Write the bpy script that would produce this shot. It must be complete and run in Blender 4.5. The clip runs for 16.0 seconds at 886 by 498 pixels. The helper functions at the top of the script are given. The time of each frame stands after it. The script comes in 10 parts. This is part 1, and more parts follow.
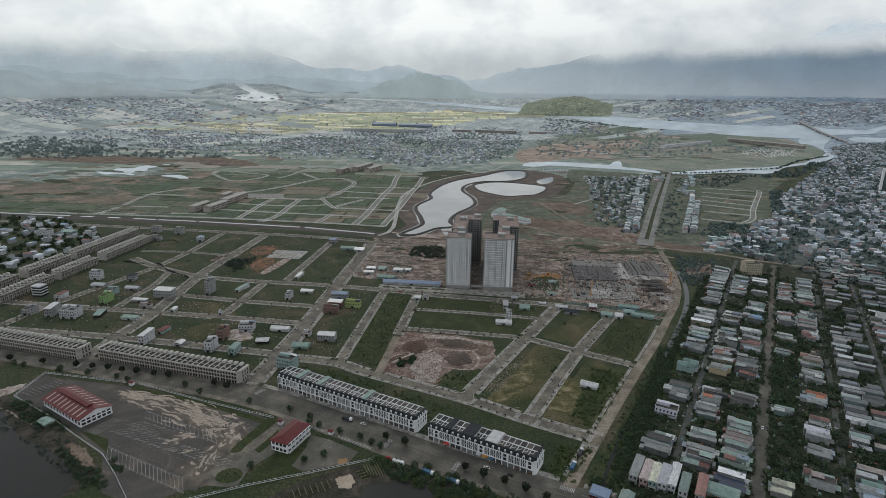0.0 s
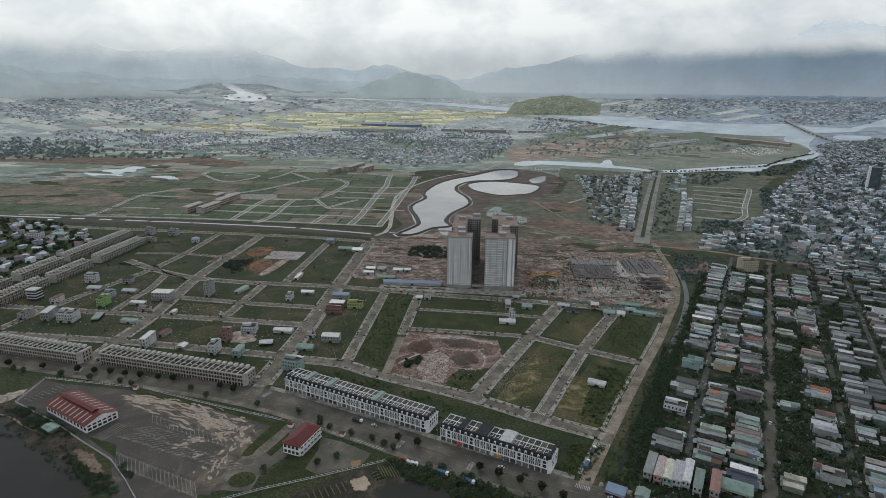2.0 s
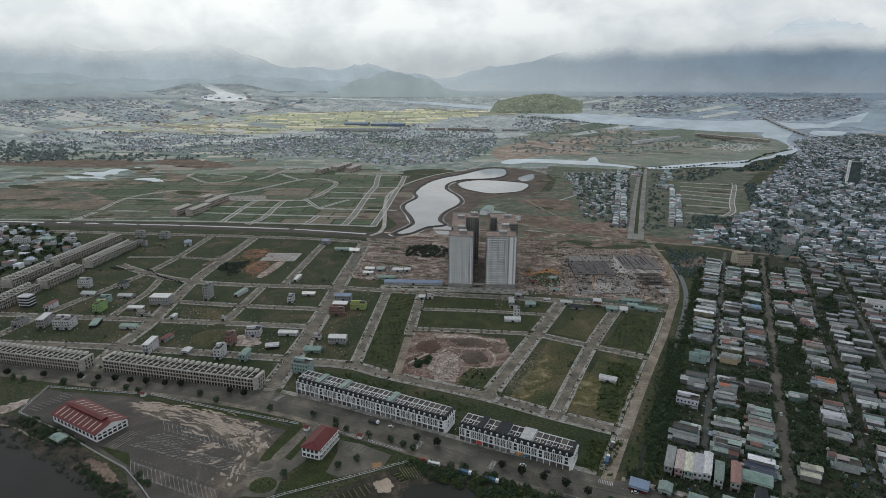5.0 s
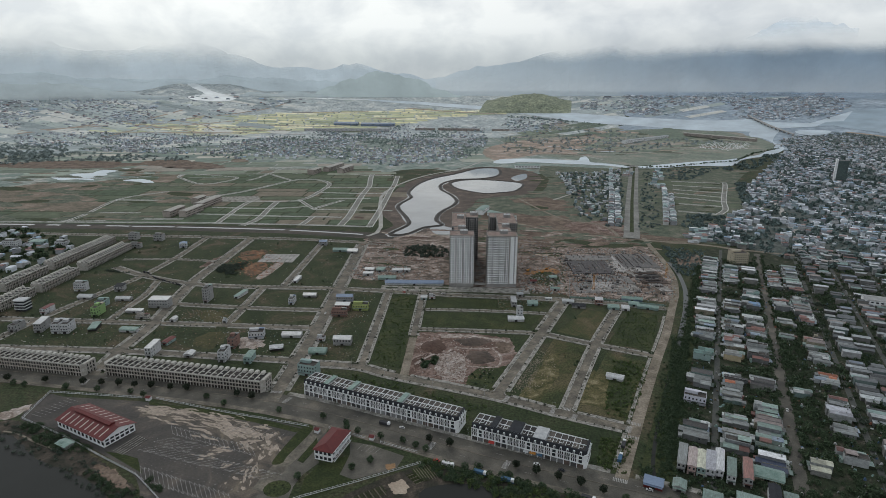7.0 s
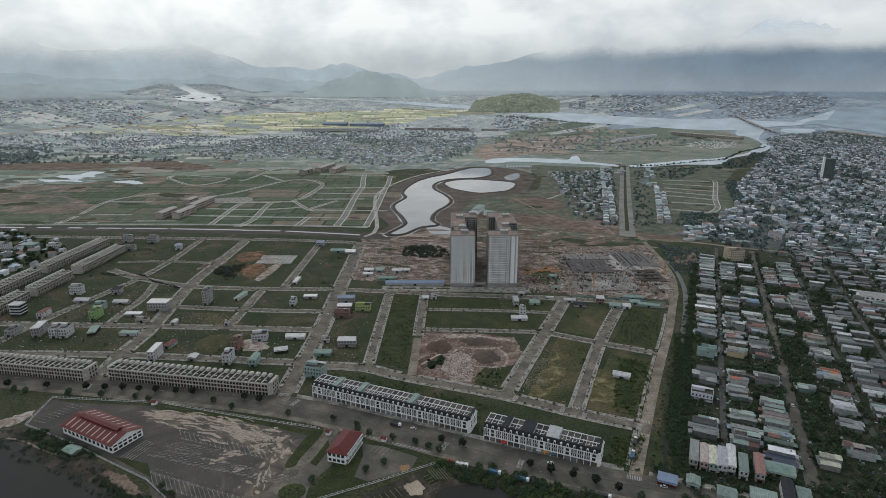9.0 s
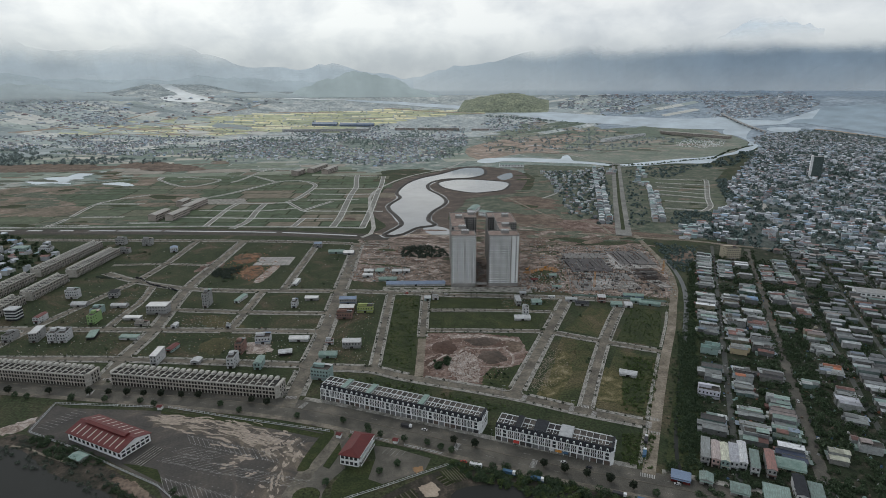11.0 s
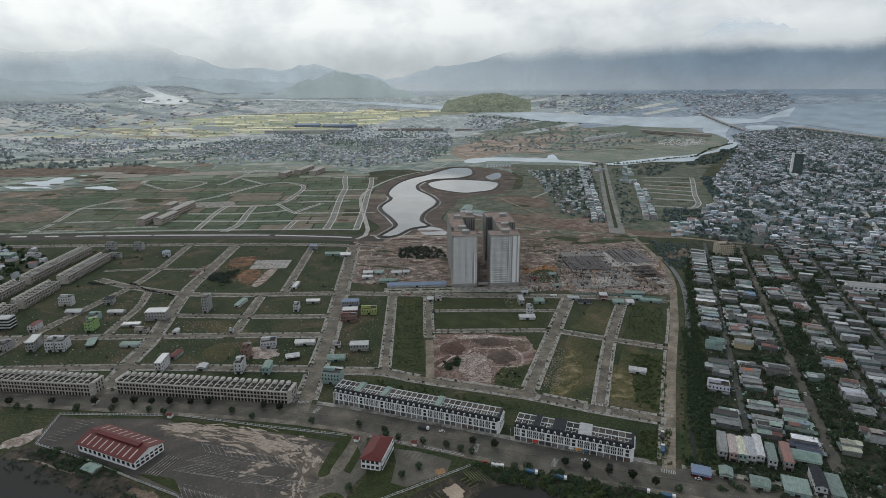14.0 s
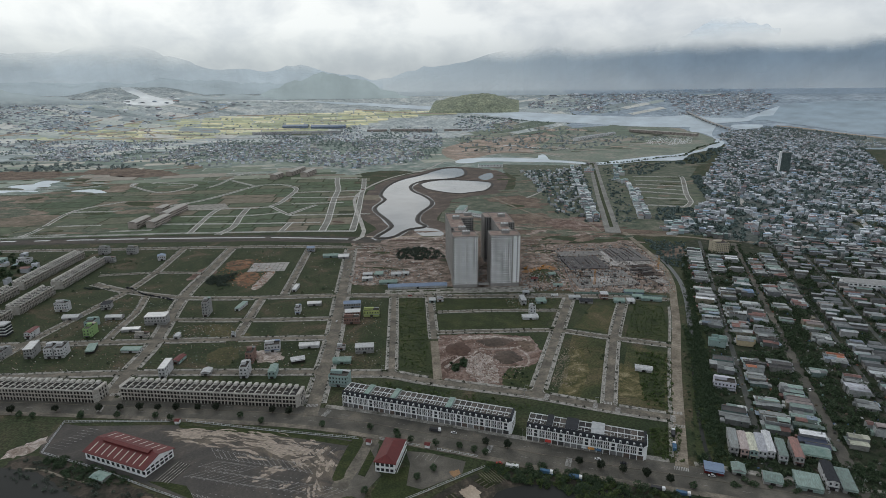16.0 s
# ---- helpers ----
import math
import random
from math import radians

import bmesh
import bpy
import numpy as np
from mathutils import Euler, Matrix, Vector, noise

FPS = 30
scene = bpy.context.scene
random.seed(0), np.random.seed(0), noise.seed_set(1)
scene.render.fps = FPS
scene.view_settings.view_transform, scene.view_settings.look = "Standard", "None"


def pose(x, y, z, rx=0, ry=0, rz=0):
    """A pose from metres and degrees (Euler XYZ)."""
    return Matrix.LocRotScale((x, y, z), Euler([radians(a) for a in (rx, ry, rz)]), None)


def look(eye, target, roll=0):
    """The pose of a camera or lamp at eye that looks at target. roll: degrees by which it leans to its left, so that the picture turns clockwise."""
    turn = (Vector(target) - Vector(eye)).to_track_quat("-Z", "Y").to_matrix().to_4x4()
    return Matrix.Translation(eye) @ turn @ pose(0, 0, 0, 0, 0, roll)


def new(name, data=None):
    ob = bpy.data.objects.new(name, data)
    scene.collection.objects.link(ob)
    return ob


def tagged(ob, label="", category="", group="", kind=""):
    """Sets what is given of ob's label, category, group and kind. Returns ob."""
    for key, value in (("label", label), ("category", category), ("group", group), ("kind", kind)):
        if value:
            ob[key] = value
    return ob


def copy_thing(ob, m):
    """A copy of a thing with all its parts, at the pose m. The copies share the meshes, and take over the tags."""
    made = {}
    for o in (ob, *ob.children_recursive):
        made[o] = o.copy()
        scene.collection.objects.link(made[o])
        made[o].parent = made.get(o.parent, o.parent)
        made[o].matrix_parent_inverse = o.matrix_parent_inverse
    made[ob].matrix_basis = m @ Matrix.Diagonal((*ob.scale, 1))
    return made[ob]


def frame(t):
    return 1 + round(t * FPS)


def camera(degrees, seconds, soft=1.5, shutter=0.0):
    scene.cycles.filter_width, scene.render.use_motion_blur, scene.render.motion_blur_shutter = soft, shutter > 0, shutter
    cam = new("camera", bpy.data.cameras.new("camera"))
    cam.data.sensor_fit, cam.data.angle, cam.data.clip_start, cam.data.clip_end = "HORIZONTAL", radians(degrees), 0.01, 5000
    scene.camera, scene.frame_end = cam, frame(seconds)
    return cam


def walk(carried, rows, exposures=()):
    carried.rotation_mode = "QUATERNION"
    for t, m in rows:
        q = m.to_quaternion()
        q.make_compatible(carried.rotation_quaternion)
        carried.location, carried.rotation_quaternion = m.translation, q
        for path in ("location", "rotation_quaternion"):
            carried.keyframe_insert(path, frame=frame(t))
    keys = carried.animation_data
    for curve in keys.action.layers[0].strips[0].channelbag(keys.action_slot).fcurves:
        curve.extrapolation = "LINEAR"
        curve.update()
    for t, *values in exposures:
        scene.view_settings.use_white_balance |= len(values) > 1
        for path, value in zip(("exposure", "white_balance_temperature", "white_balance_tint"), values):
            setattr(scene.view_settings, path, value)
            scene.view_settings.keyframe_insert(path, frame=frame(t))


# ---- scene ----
cam = camera(76.8, 16.0, 0.52)
PATH = [
    (0, (68.282, -699.32, 251.959), (68.083, -697.405, 251.416), 0.7),
    (0.5, (63.629, -699.496, 251.848), (63.443, -697.58, 251.305), 0.7),
    (1, (59.312, -699.659, 251.791), (59.136, -697.742, 251.248), 0.7),
    (1.5, (55.117, -699.754, 251.722), (54.952, -697.836, 251.178), 0.6),
    (2, (50.916, -699.793, 251.636), (50.761, -697.875, 251.092), 0.6),
    (2.5, (46.649, -699.973, 251.588), (46.505, -698.054, 251.044), 0.6),
    (3, (42.203, -700.084, 251.485), (42.071, -698.164, 250.94), 0.5),
    (3.5, (37.989, -700.097, 251.357), (37.868, -698.177, 250.812), 0.5),
    (4, (33.826, -699.997, 251.238), (33.715, -698.076, 250.692), 0.4),
    (6.5, (12.395, -699.951, 250.97), (12.339, -698.029, 250.423), 0.2),
    (7, (8.159, -699.809, 250.943), (8.113, -697.886, 250.396), 0.2),
    (7.5, (3.818, -699.683, 250.941), (3.783, -697.76, 250.393), 0.2),
    (8, (-0.471, -699.619, 251.02), (-0.494, -697.695, 250.472), 0.2),
    (8.5, (-4.763, -699.454, 250.998), (-4.775, -697.531, 250.449), 0.2),
    (9, (-8.979, -699.332, 251.031), (-8.981, -697.408, 250.483), 0.1),
    (11.5, (-29.561, -697.781, 251.072), (-29.51, -695.858, 250.524), -0.1),
    (12, (-34.059, -697.506, 251.02), (-33.996, -695.584, 250.472), -0.2),
    (12.5, (-38.531, -697.082, 251.043), (-38.456, -695.16, 250.495), -0.2),
    (13, (-42.779, -696.734, 251.111), (-42.693, -694.812, 250.564), -0.3),
    (13.5, (-46.881, -696.271, 251.149), (-46.785, -694.35, 250.602), -0.3),
    (14, (-51.122, -695.73, 251.269), (-51.015, -693.81, 250.722), -0.3),
    (14.5, (-55.404, -695.225, 251.398), (-55.286, -693.305, 250.85), -0.4),
    (15, (-59.65, -694.828, 251.485), (-59.52, -692.908, 250.938), -0.4),
    (15.5, (-63.949, -694.355, 251.573), (-63.809, -692.437, 251.027), -0.5),
    (16, (-68.315, -693.719, 251.697), (-68.163, -691.801, 251.151), -0.5),
]
walk(cam, [(t, look(eye, target, roll)) for t, eye, target, roll in PATH])

# ---- world, sun, exposure ----
world = bpy.data.worlds.new("overcast")
scene.world = world
world.use_nodes = True
wn, wl = world.node_tree.nodes, world.node_tree.links
wn.clear()
SUN_EL, SUN_AZ = radians(48), radians(-25)


def wnode(kind, **kw):
    n = wn.new(kind)
    for k, v in kw.items():
        n.inputs[k].default_value = v
    return n


sky = wn.new("ShaderNodeTexSky")
sky.sky_type, sky.sun_disc = "NISHITA", False
sky.sun_elevation, sky.sun_rotation = SUN_EL, SUN_AZ
wco = wn.new("ShaderNodeTexCoord")
wsep = wn.new("ShaderNodeSeparateXYZ")
wl.new(wco.outputs["Generated"], wsep.inputs[0])
wmap = wn.new("ShaderNodeMapping")
wmap.inputs["Scale"].default_value = (1.0, 1.0, 1.7)
wl.new(wco.outputs["Generated"], wmap.inputs[0])
wno = wnode("ShaderNodeTexNoise", Scale=9.0, Detail=9.0, Roughness=0.54, Distortion=0.25)
wl.new(wmap.outputs[0], wno.inputs["Vector"])
# brightness of the cloud layer by height: bright low gaps, heavy grey overhead
wel = wn.new("ShaderNodeValToRGB")
wl.new(wsep.outputs[2], wel.inputs[0])
els = wel.color_ramp.elements
els[0].position, els[0].color = 0.0, (0.48, 0.53, 0.56, 1)
els[1].position, els[1].color = 1.0, (0.49, 0.54, 0.59, 1)
for p, c in ((0.05, (0.56, 0.61, 0.64)), (0.10, (0.84, 0.88, 0.90)), (0.16, (0.91, 0.94, 0.95)), (0.32, (0.92, 0.95, 0.97)), (0.55, (0.68, 0.73, 0.77))):
    e = els.new(p)
    e.color = (*c, 1)
wcl = wn.new("ShaderNodeValToRGB")
wl.new(wno.outputs["Fac"], wcl.inputs[0])
ce = wcl.color_ramp.elements
ce[0].position, ce[0].color = 0.38, (0.83, 0.85, 0.87, 1)
ce[1].position, ce[1].color = 0.60, (1.05, 1.05, 1.035, 1)
wmul = wn.new("ShaderNodeMix")
wmul.data_type, wmul.blend_type = "RGBA", "MULTIPLY"
wmul.inputs[0].default_value = 1.0
wl.new(wel.outputs[0], wmul.inputs[6])
wl.new(wcl.outputs[0], wmul.inputs[7])
# the veiled sun brightens the cloud round it
wdot = wn.new("ShaderNodeVectorMath")
wdot.operation = "DOT_PRODUCT"
wl.new(wco.outputs["Generated"], wdot.inputs[0])
wdot.inputs[1].default_value = (math.sin(SUN_AZ) * 0.94, math.cos(SUN_AZ) * 0.94, 0.34)
wglo = wn.new("ShaderNodeValToRGB")
wl.new(wdot.outputs["Value"], wglo.inputs[0])
ge = wglo.color_ramp.elements
ge[0].position, ge[0].color = 0.72, (0.93, 0.93, 0.94, 1)
ge[1].position, ge[1].color = 1.0, (1.14, 1.13, 1.11, 1)
wmul2 = wn.new("ShaderNodeMix")
wmul2.data_type, wmul2.blend_type = "RGBA", "MULTIPLY"
wmul2.inputs[0].default_value = 1.0
wl.new(wmul.outputs[2], wmul2.inputs[6])
wl.new(wglo.outputs[0], wmul2.inputs[7])
wb1 = wnode("ShaderNodeBackground", Strength=0.05)
wl.new(sky.outputs[0], wb1.inputs[0])
wb2 = wnode("ShaderNodeBackground", Strength=1.0)
wl.new(wmul2.outputs[2], wb2.inputs[0])
wadd = wn.new("ShaderNodeMixShader")
wadd.inputs[0].default_value = 0.93
wl.new(wb1.outputs[0], wadd.inputs[1])
wl.new(wb2.outputs[0], wadd.inputs[2])
wout = wn.new("ShaderNodeOutputWorld")
wl.new(wadd.outputs[0], wout.inputs[0])

sun = new("sun", bpy.data.lights.new("sun", "SUN"))
sun.data.energy, sun.data.angle, sun.data.color = 0.6, radians(14), (1.0, 0.96, 0.9)
sun.matrix_world = look((math.sin(SUN_AZ) * math.cos(SUN_EL), math.cos(SUN_AZ) * math.cos(SUN_EL), math.sin(SUN_EL)), (0, 0, 0))
scene.view_settings.exposure = 0.0


# ---- materials ----
def nodes_of(name):
    m = bpy.data.materials.new(name)
    m.use_nodes = True
    return m, m.node_tree.nodes, m.node_tree.links, m.node_tree.nodes["Principled BSDF"]


def ramp_of(n, l, fac, stops, hard=False):
    r = n.new("ShaderNodeValToRGB")
    l.new(fac, r.inputs[0])
    if hard:
        r.color_ramp.interpolation = "CONSTANT"
    e = r.color_ramp.elements
    while len(e) < len(stops):
        e.new(0.5)
    for i, (p, c) in enumerate(stops):
        e[i].position, e[i].color = p, (*c, 1)
    return r.outputs[0]


def mixed(n, l, a, b, fac, how="MIX"):
    x = n.new("ShaderNodeMix")
    x.data_type, x.blend_type = "RGBA", how
    for sock, v in ((0, fac), (6, a), (7, b)):
        if isinstance(v, (int, float)):
            x.inputs[sock].default_value = v
        elif isinstance(v, tuple):
            x.inputs[sock].default_value = (*v, 1)
        else:
            l.new(v, x.inputs[sock])
    return x.outputs[2]


def noise_of(n, l, scale, detail=4.0, rough=0.55, stretch=(1, 1, 1), local=False, distort=0.0, turn=0.0):
    if local:
        co = n.new("ShaderNodeTexCoord").outputs["Object"]
    else:
        co = n.new("ShaderNodeNewGeometry").outputs["Position"]
    mp = n.new("ShaderNodeMapping")
    mp.inputs["Scale"].default_value = stretch
    if turn:
        rot = n.new("ShaderNodeMapping")
        rot.inputs["Rotation"].default_value = (0, 0, radians(turn))
        l.new(co, rot.inputs[0])
        co = rot.outputs[0]
    l.new(co, mp.inputs[0])
    t = n.new("ShaderNodeTexNoise")
    for k, v in (("Scale", scale), ("Detail", detail), ("Roughness", rough), ("Distortion", distort)):
        t.inputs[k].default_value = v
    l.new(mp.outputs[0], t.inputs["Vector"])
    return t.outputs["Fac"]


def surf(name, stops, scale=0.05, fine=1.0, grain=0.35, rough=0.9, bump=0.0, metal=0.0, stretch=(1, 1, 1), detail=5.0, spec=0.3, local=False, distort=0.0, turn=0.0):
    """Broad patches of the given colours, with a finer grain on top."""
    m, n, l, b = nodes_of(name)
    base = ramp_of(n, l, noise_of(n, l, scale, detail, 0.6, stretch, local, distort, turn), stops)
    f2 = noise_of(n, l, fine, 3.0, 0.6, stretch, local)
    g = ramp_of(n, l, f2, [(0.25, (1 - grain,) * 3), (0.75, (1 + grain,) * 3)])
    l.new(mixed(n, l, base, g, 1.0, "MULTIPLY"), b.inputs["Base Color"])
    b.inputs["Roughness"].default_value, b.inputs["Metallic"].default_value = rough, metal
    b.inputs["Specular IOR Level"].default_value = spec
    if bump:
        bp = n.new("ShaderNodeBump")
        bp.inputs["Strength"].default_value, bp.inputs["Distance"].default_value = 0.6, bump
        l.new(f2, bp.inputs["Height"])
        l.new(bp.outputs[0], b.inputs["Normal"])
    return m


def varied(name, palette, rough=0.8, grain=0.25, scale=0.35, island=False, metal=0.0, spec=0.3, bump=0.0, stretch=(1, 1, 1)):
    """A colour drawn from the palette for each object (or each island), weathered by stains."""
    m, n, l, b = nodes_of(name)
    if island:
        rnd = n.new("ShaderNodeNewGeometry").outputs["Random Per Island"]
    else:
        rnd = n.new("ShaderNodeObjectInfo").outputs["Random"]
    k = len(palette)
    base = ramp_of(n, l, rnd, [(i / k, c) for i, c in enumerate(palette)], True)
    f1 = noise_of(n, l, scale, 5.0, 0.65, stretch)
    g = ramp_of(n, l, f1, [(0.3, (1 - grain,) * 3), (0.7, (1 + grain * 0.5,) * 3)])
    l.new(mixed(n, l, base, g, 1.0, "MULTIPLY"), b.inputs["Base Color"])
    b.inputs["Roughness"].default_value, b.inputs["Metallic"].default_value = rough, metal
    b.inputs["Specular IOR Level"].default_value = spec
    return m


def water(name, c, rough=0.12, scale=0.15, bump=0.25, spec=0.5):
    m, n, l, b = nodes_of(name)
    f = noise_of(n, l, 0.01, 4.0)
    l.new(ramp_of(n, l, f, [(0.3, tuple(v * 0.8 for v in c)), (0.7, tuple(v * 1.2 for v in c))]), b.inputs["Base Color"])
    b.inputs["Roughness"].default_value = rough
    b.inputs["IOR"].default_value = 1.33
    b.inputs["Specular IOR Level"].default_value = spec
    bp = n.new("ShaderNodeBump")
    bp.inputs["Strength"].default_value, bp.inputs["Distance"].default_value = 0.3, bump
    l.new(noise_of(n, l, scale, 3.0), bp.inputs["Height"])
    l.new(bp.outputs[0], b.inputs["Normal"])
    return m


M_GROUND = surf("rough_grassland", [(0.34, (0.020, 0.031, 0.012)), (0.46, (0.030, 0.042, 0.017)), (0.56, (0.043, 0.049, 0.023)), (0.65, (0.071, 0.061, 0.037)), (0.76, (0.119, 0.092, 0.064))], 0.022, 0.5, 0.8, 0.95, 0.3, distort=0.8)
M_GRASS = surf("mown_grass", [(0.32, (0.029, 0.039, 0.015)), (0.46, (0.047, 0.055, 0.021)), (0.55, (0.068, 0.064, 0.029)), (0.66, (0.103, 0.086, 0.048))], 0.035, 0.6, 0.8, 0.95, 0.2, distort=0.5)
M_YARD = surf("overgrown_yard", [(0.36, (0.014, 0.022, 0.010)), (0.50, (0.024, 0.033, 0.016)), (0.58, (0.042, 0.042, 0.028)), (0.66, (0.075, 0.066, 0.052)), (0.74, (0.13, 0.118, 0.10))], 0.12, 0.7, 0.7, 0.95, 0.2, distort=0.6, detail=7.0)
M_LAWN = surf("green_lawn", [(0.3, (0.019, 0.028, 0.009)), (0.5, (0.029, 0.040, 0.012)), (0.7, (0.049, 0.054, 0.019))], 0.08, 0.7, 0.6, 0.95, 0.2)
M_WEEDS = surf("dense_weeds", [(0.3, (0.019, 0.029, 0.010)), (0.5, (0.032, 0.043, 0.015)), (0.62, (0.045, 0.053, 0.019)), (0.74, (0.066, 0.064, 0.027))], 0.05, 0.6, 0.85, 0.95, 0.4, distort=0.5)
M_DRY = surf("dry_grass", [(0.3, (0.035, 0.038, 0.016)), (0.5, (0.065, 0.061, 0.027)), (0.7, (0.122, 0.104, 0.058))], 0.03, 0.45, 0.55, 0.95, 0.2)
M_SOIL = surf("bare_soil", [(0.3, (0.071, 0.050, 0.038)), (0.5, (0.132, 0.096, 0.073)), (0.66, (0.207, 0.157, 0.124))], 0.03, 0.35, 0.55, 0.95, 0.4, distort=1.0)
M_PINK = surf("churned_rubble_soil", [(0.30, (0.072, 0.045, 0.035)), (0.46, (0.138, 0.090, 0.072)), (0.6, (0.217, 0.159, 0.138)), (0.72, (0.303, 0.252, 0.224))], 0.035, 0.4, 0.6, 0.95, 0.6, distort=2.0)
M_MUD = surf("dark_mud", [(0.3, (0.046, 0.035, 0.028)), (0.55, (0.086, 0.063, 0.050)), (0.7, (0.151, 0.111, 0.091))], 0.03, 0.35, 0.5, 0.8, 0.3)
M_SAND = surf("pale_sand", [(0.3, (0.28, 0.22, 0.17)), (0.7, (0.42, 0.35, 0.28))], 0.05, 0.6, 0.25, 0.95, 0.1)
M_ASPHALT = surf("worn_asphalt", [(0.34, (0.063, 0.059, 0.053)), (0.48, (0.089, 0.083, 0.070)), (0.58, (0.119, 0.109, 0.093)), (0.70, (0.171, 0.150, 0.124))], 0.05, 1.2, 0.3, 0.85, 0.02)
M_STREET = surf("dusty_street", [(0.34, (0.091, 0.082, 0.068)), (0.48, (0.132, 0.118, 0.097)), (0.60, (0.184, 0.162, 0.131)), (0.70, (0.234, 0.203, 0.162))], 0.07, 0.5, 0.35, 0.9, 0.03)
M_PAVE = surf("concrete_pavement", [(0.34, (0.070, 0.070, 0.050)), (0.43, (0.185, 0.176, 0.156)), (0.55, (0.29, 0.276, 0.25)), (0.70, (0.38, 0.362, 0.33))], 0.16, 0.7, 0.4, 0.9, 0.02, detail=7.0)
M_ROADKERB = surf("pale_kerb_stone", [(0.36, (0.10, 0.10, 0.085)), (0.46, (0.26, 0.25, 0.23)), (0.65, (0.40, 0.385, 0.36))], 0.22, 0.8, 0.3, 0.9)
M_DIRT = surf("dirt_track", [(0.34, (0.124, 0.104, 0.080)), (0.48, (0.185, 0.158, 0.123)), (0.60, (0.241, 0.207, 0.166)), (0.70, (0.292, 0.254, 0.206))], 0.06, 0.5, 0.4, 0.95, 0.1)
M_WATER = water("still_water", (0.20, 0.205, 0.21), 0.06, 0.3, 0.02)
# Sky glare and haze are mixed into the river's base colour.
M_RIVER = water("river_water", (0.518, 0.585, 0.630), 0.30, 0.1, 0.05)
M_DARKWATER = water("dark_pond_water", (0.028, 0.029, 0.027), 0.22, 0.15, 0.1, 0.14)
M_CREEK = water("murky_creek_water", (0.085, 0.09, 0.09), 0.35, 0.3, 0.05, 0.25)
M_WHITE = surf("white_render", [(0.3, (0.64, 0.65, 0.66)), (0.7, (0.80, 0.81, 0.82))], 0.2, 1.5, 0.08, 0.75)
M_OLDWHITE = surf("weathered_white_paint", [(0.3, (0.36, 0.365, 0.37)), (0.5, (0.46, 0.465, 0.475)), (0.7, (0.55, 0.56, 0.57))], 0.3, 1.2, 0.18, 0.8)
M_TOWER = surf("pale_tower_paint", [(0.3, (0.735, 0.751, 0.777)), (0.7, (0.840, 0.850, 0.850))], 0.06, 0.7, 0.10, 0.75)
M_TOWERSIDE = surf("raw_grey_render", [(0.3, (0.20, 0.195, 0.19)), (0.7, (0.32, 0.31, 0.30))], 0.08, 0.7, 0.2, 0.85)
M_CREAM = surf("cream_render", [(0.3, (0.270, 0.255, 0.230)), (0.5, (0.370, 0.350, 0.320)), (0.7, (0.450, 0.430, 0.400))], 0.35, 1.2, 0.25, 0.8)
M_SLATE = surf("dark_slate_roof", [(0.3, (0.018, 0.020, 0.025)), (0.7, (0.033, 0.036, 0.042))], 0.4, 2.0, 0.25, 0.85)
M_GLASS = surf("dark_window_glass", [(0.3, (0.022, 0.024, 0.028)), (0.7, (0.05, 0.055, 0.06))], 0.5, 2.0, 0.1, 0.15, spec=0.6)
# Near-black fill that stands for shade inside openings; also tyres and tracks.
M_DARK = surf("dark_opening", [(0.3, (0.02, 0.019, 0.018)), (0.7, (0.035, 0.032, 0.03))], 0.5, 2.0, 0.1, 0.9)
M_ROOFDECK = surf("unfinished_roof_deck", [(0.3, (0.045, 0.041, 0.037)), (0.5, (0.072, 0.065, 0.059)), (0.7, (0.114, 0.102, 0.093))], 0.15, 1.0, 0.3, 0.9)
M_TERRACEDECK = varied("stained_terrace_deck", [(0.075, 0.068, 0.062), (0.055, 0.049, 0.045), (0.10, 0.090, 0.080), (0.045, 0.042, 0.042), (0.12, 0.105, 0.092)], 0.9, 0.4, 0.35)
M_CREAMDECK = varied("dark_cream_terrace_deck", [(0.030, 0.027, 0.025), (0.045, 0.040, 0.036), (0.060, 0.053, 0.047), (0.036, 0.034, 0.033)], 0.9, 0.4, 0.35)
M_PALECREAM = surf("pale_cream_paint", [(0.3, (0.405, 0.386, 0.354)), (0.5, (0.488, 0.469, 0.432)), (0.7, (0.570, 0.552, 0.515))], 0.3, 1.2, 0.2, 0.8)
M_SHUTTER = varied("shop_shutters", [(0.09, 0.09, 0.092), (0.17, 0.17, 0.172), (0.05, 0.05, 0.052), (0.13, 0.10, 0.085), (0.24, 0.245, 0.25), (0.07, 0.065, 0.06)], 0.6, 0.3, 0.4)
M_BRICKDECK = surf("brick_dusted_roof", [(0.3, (0.16, 0.11, 0.095)), (0.5, (0.24, 0.18, 0.155)), (0.7, (0.33, 0.27, 0.24))], 0.15, 1.0, 0.3, 0.9)
M_RED = surf("red_metal_roof", [(0.3, (0.089, 0.015, 0.015)), (0.7, (0.132, 0.024, 0.023))], 0.08, 0.8, 0.2, 0.55)
M_SKYLIGHT = surf("pale_roof_sheet", [(0.3, (0.42, 0.38, 0.34)), (0.7, (0.55, 0.50, 0.45))], 0.2, 1.0, 0.1, 0.6)
M_MINT = surf("mint_metal_roof", [(0.3, (0.120, 0.190, 0.168)), (0.5, (0.185, 0.265, 0.235)), (0.7, (0.24, 0.30, 0.27))], 0.25, 1.2, 0.2, 0.55)
M_BLUE = surf("blue_metal_roof", [(0.3, (0.14, 0.19, 0.28)), (0.7, (0.20, 0.26, 0.36))], 0.1, 0.8, 0.15, 0.5)
M_PAINT = surf("white_road_paint", [(0.35, (0.248, 0.239, 0.230)), (0.65, (0.460, 0.451, 0.437))], 0.15, 1.0, 0.2, 0.8)
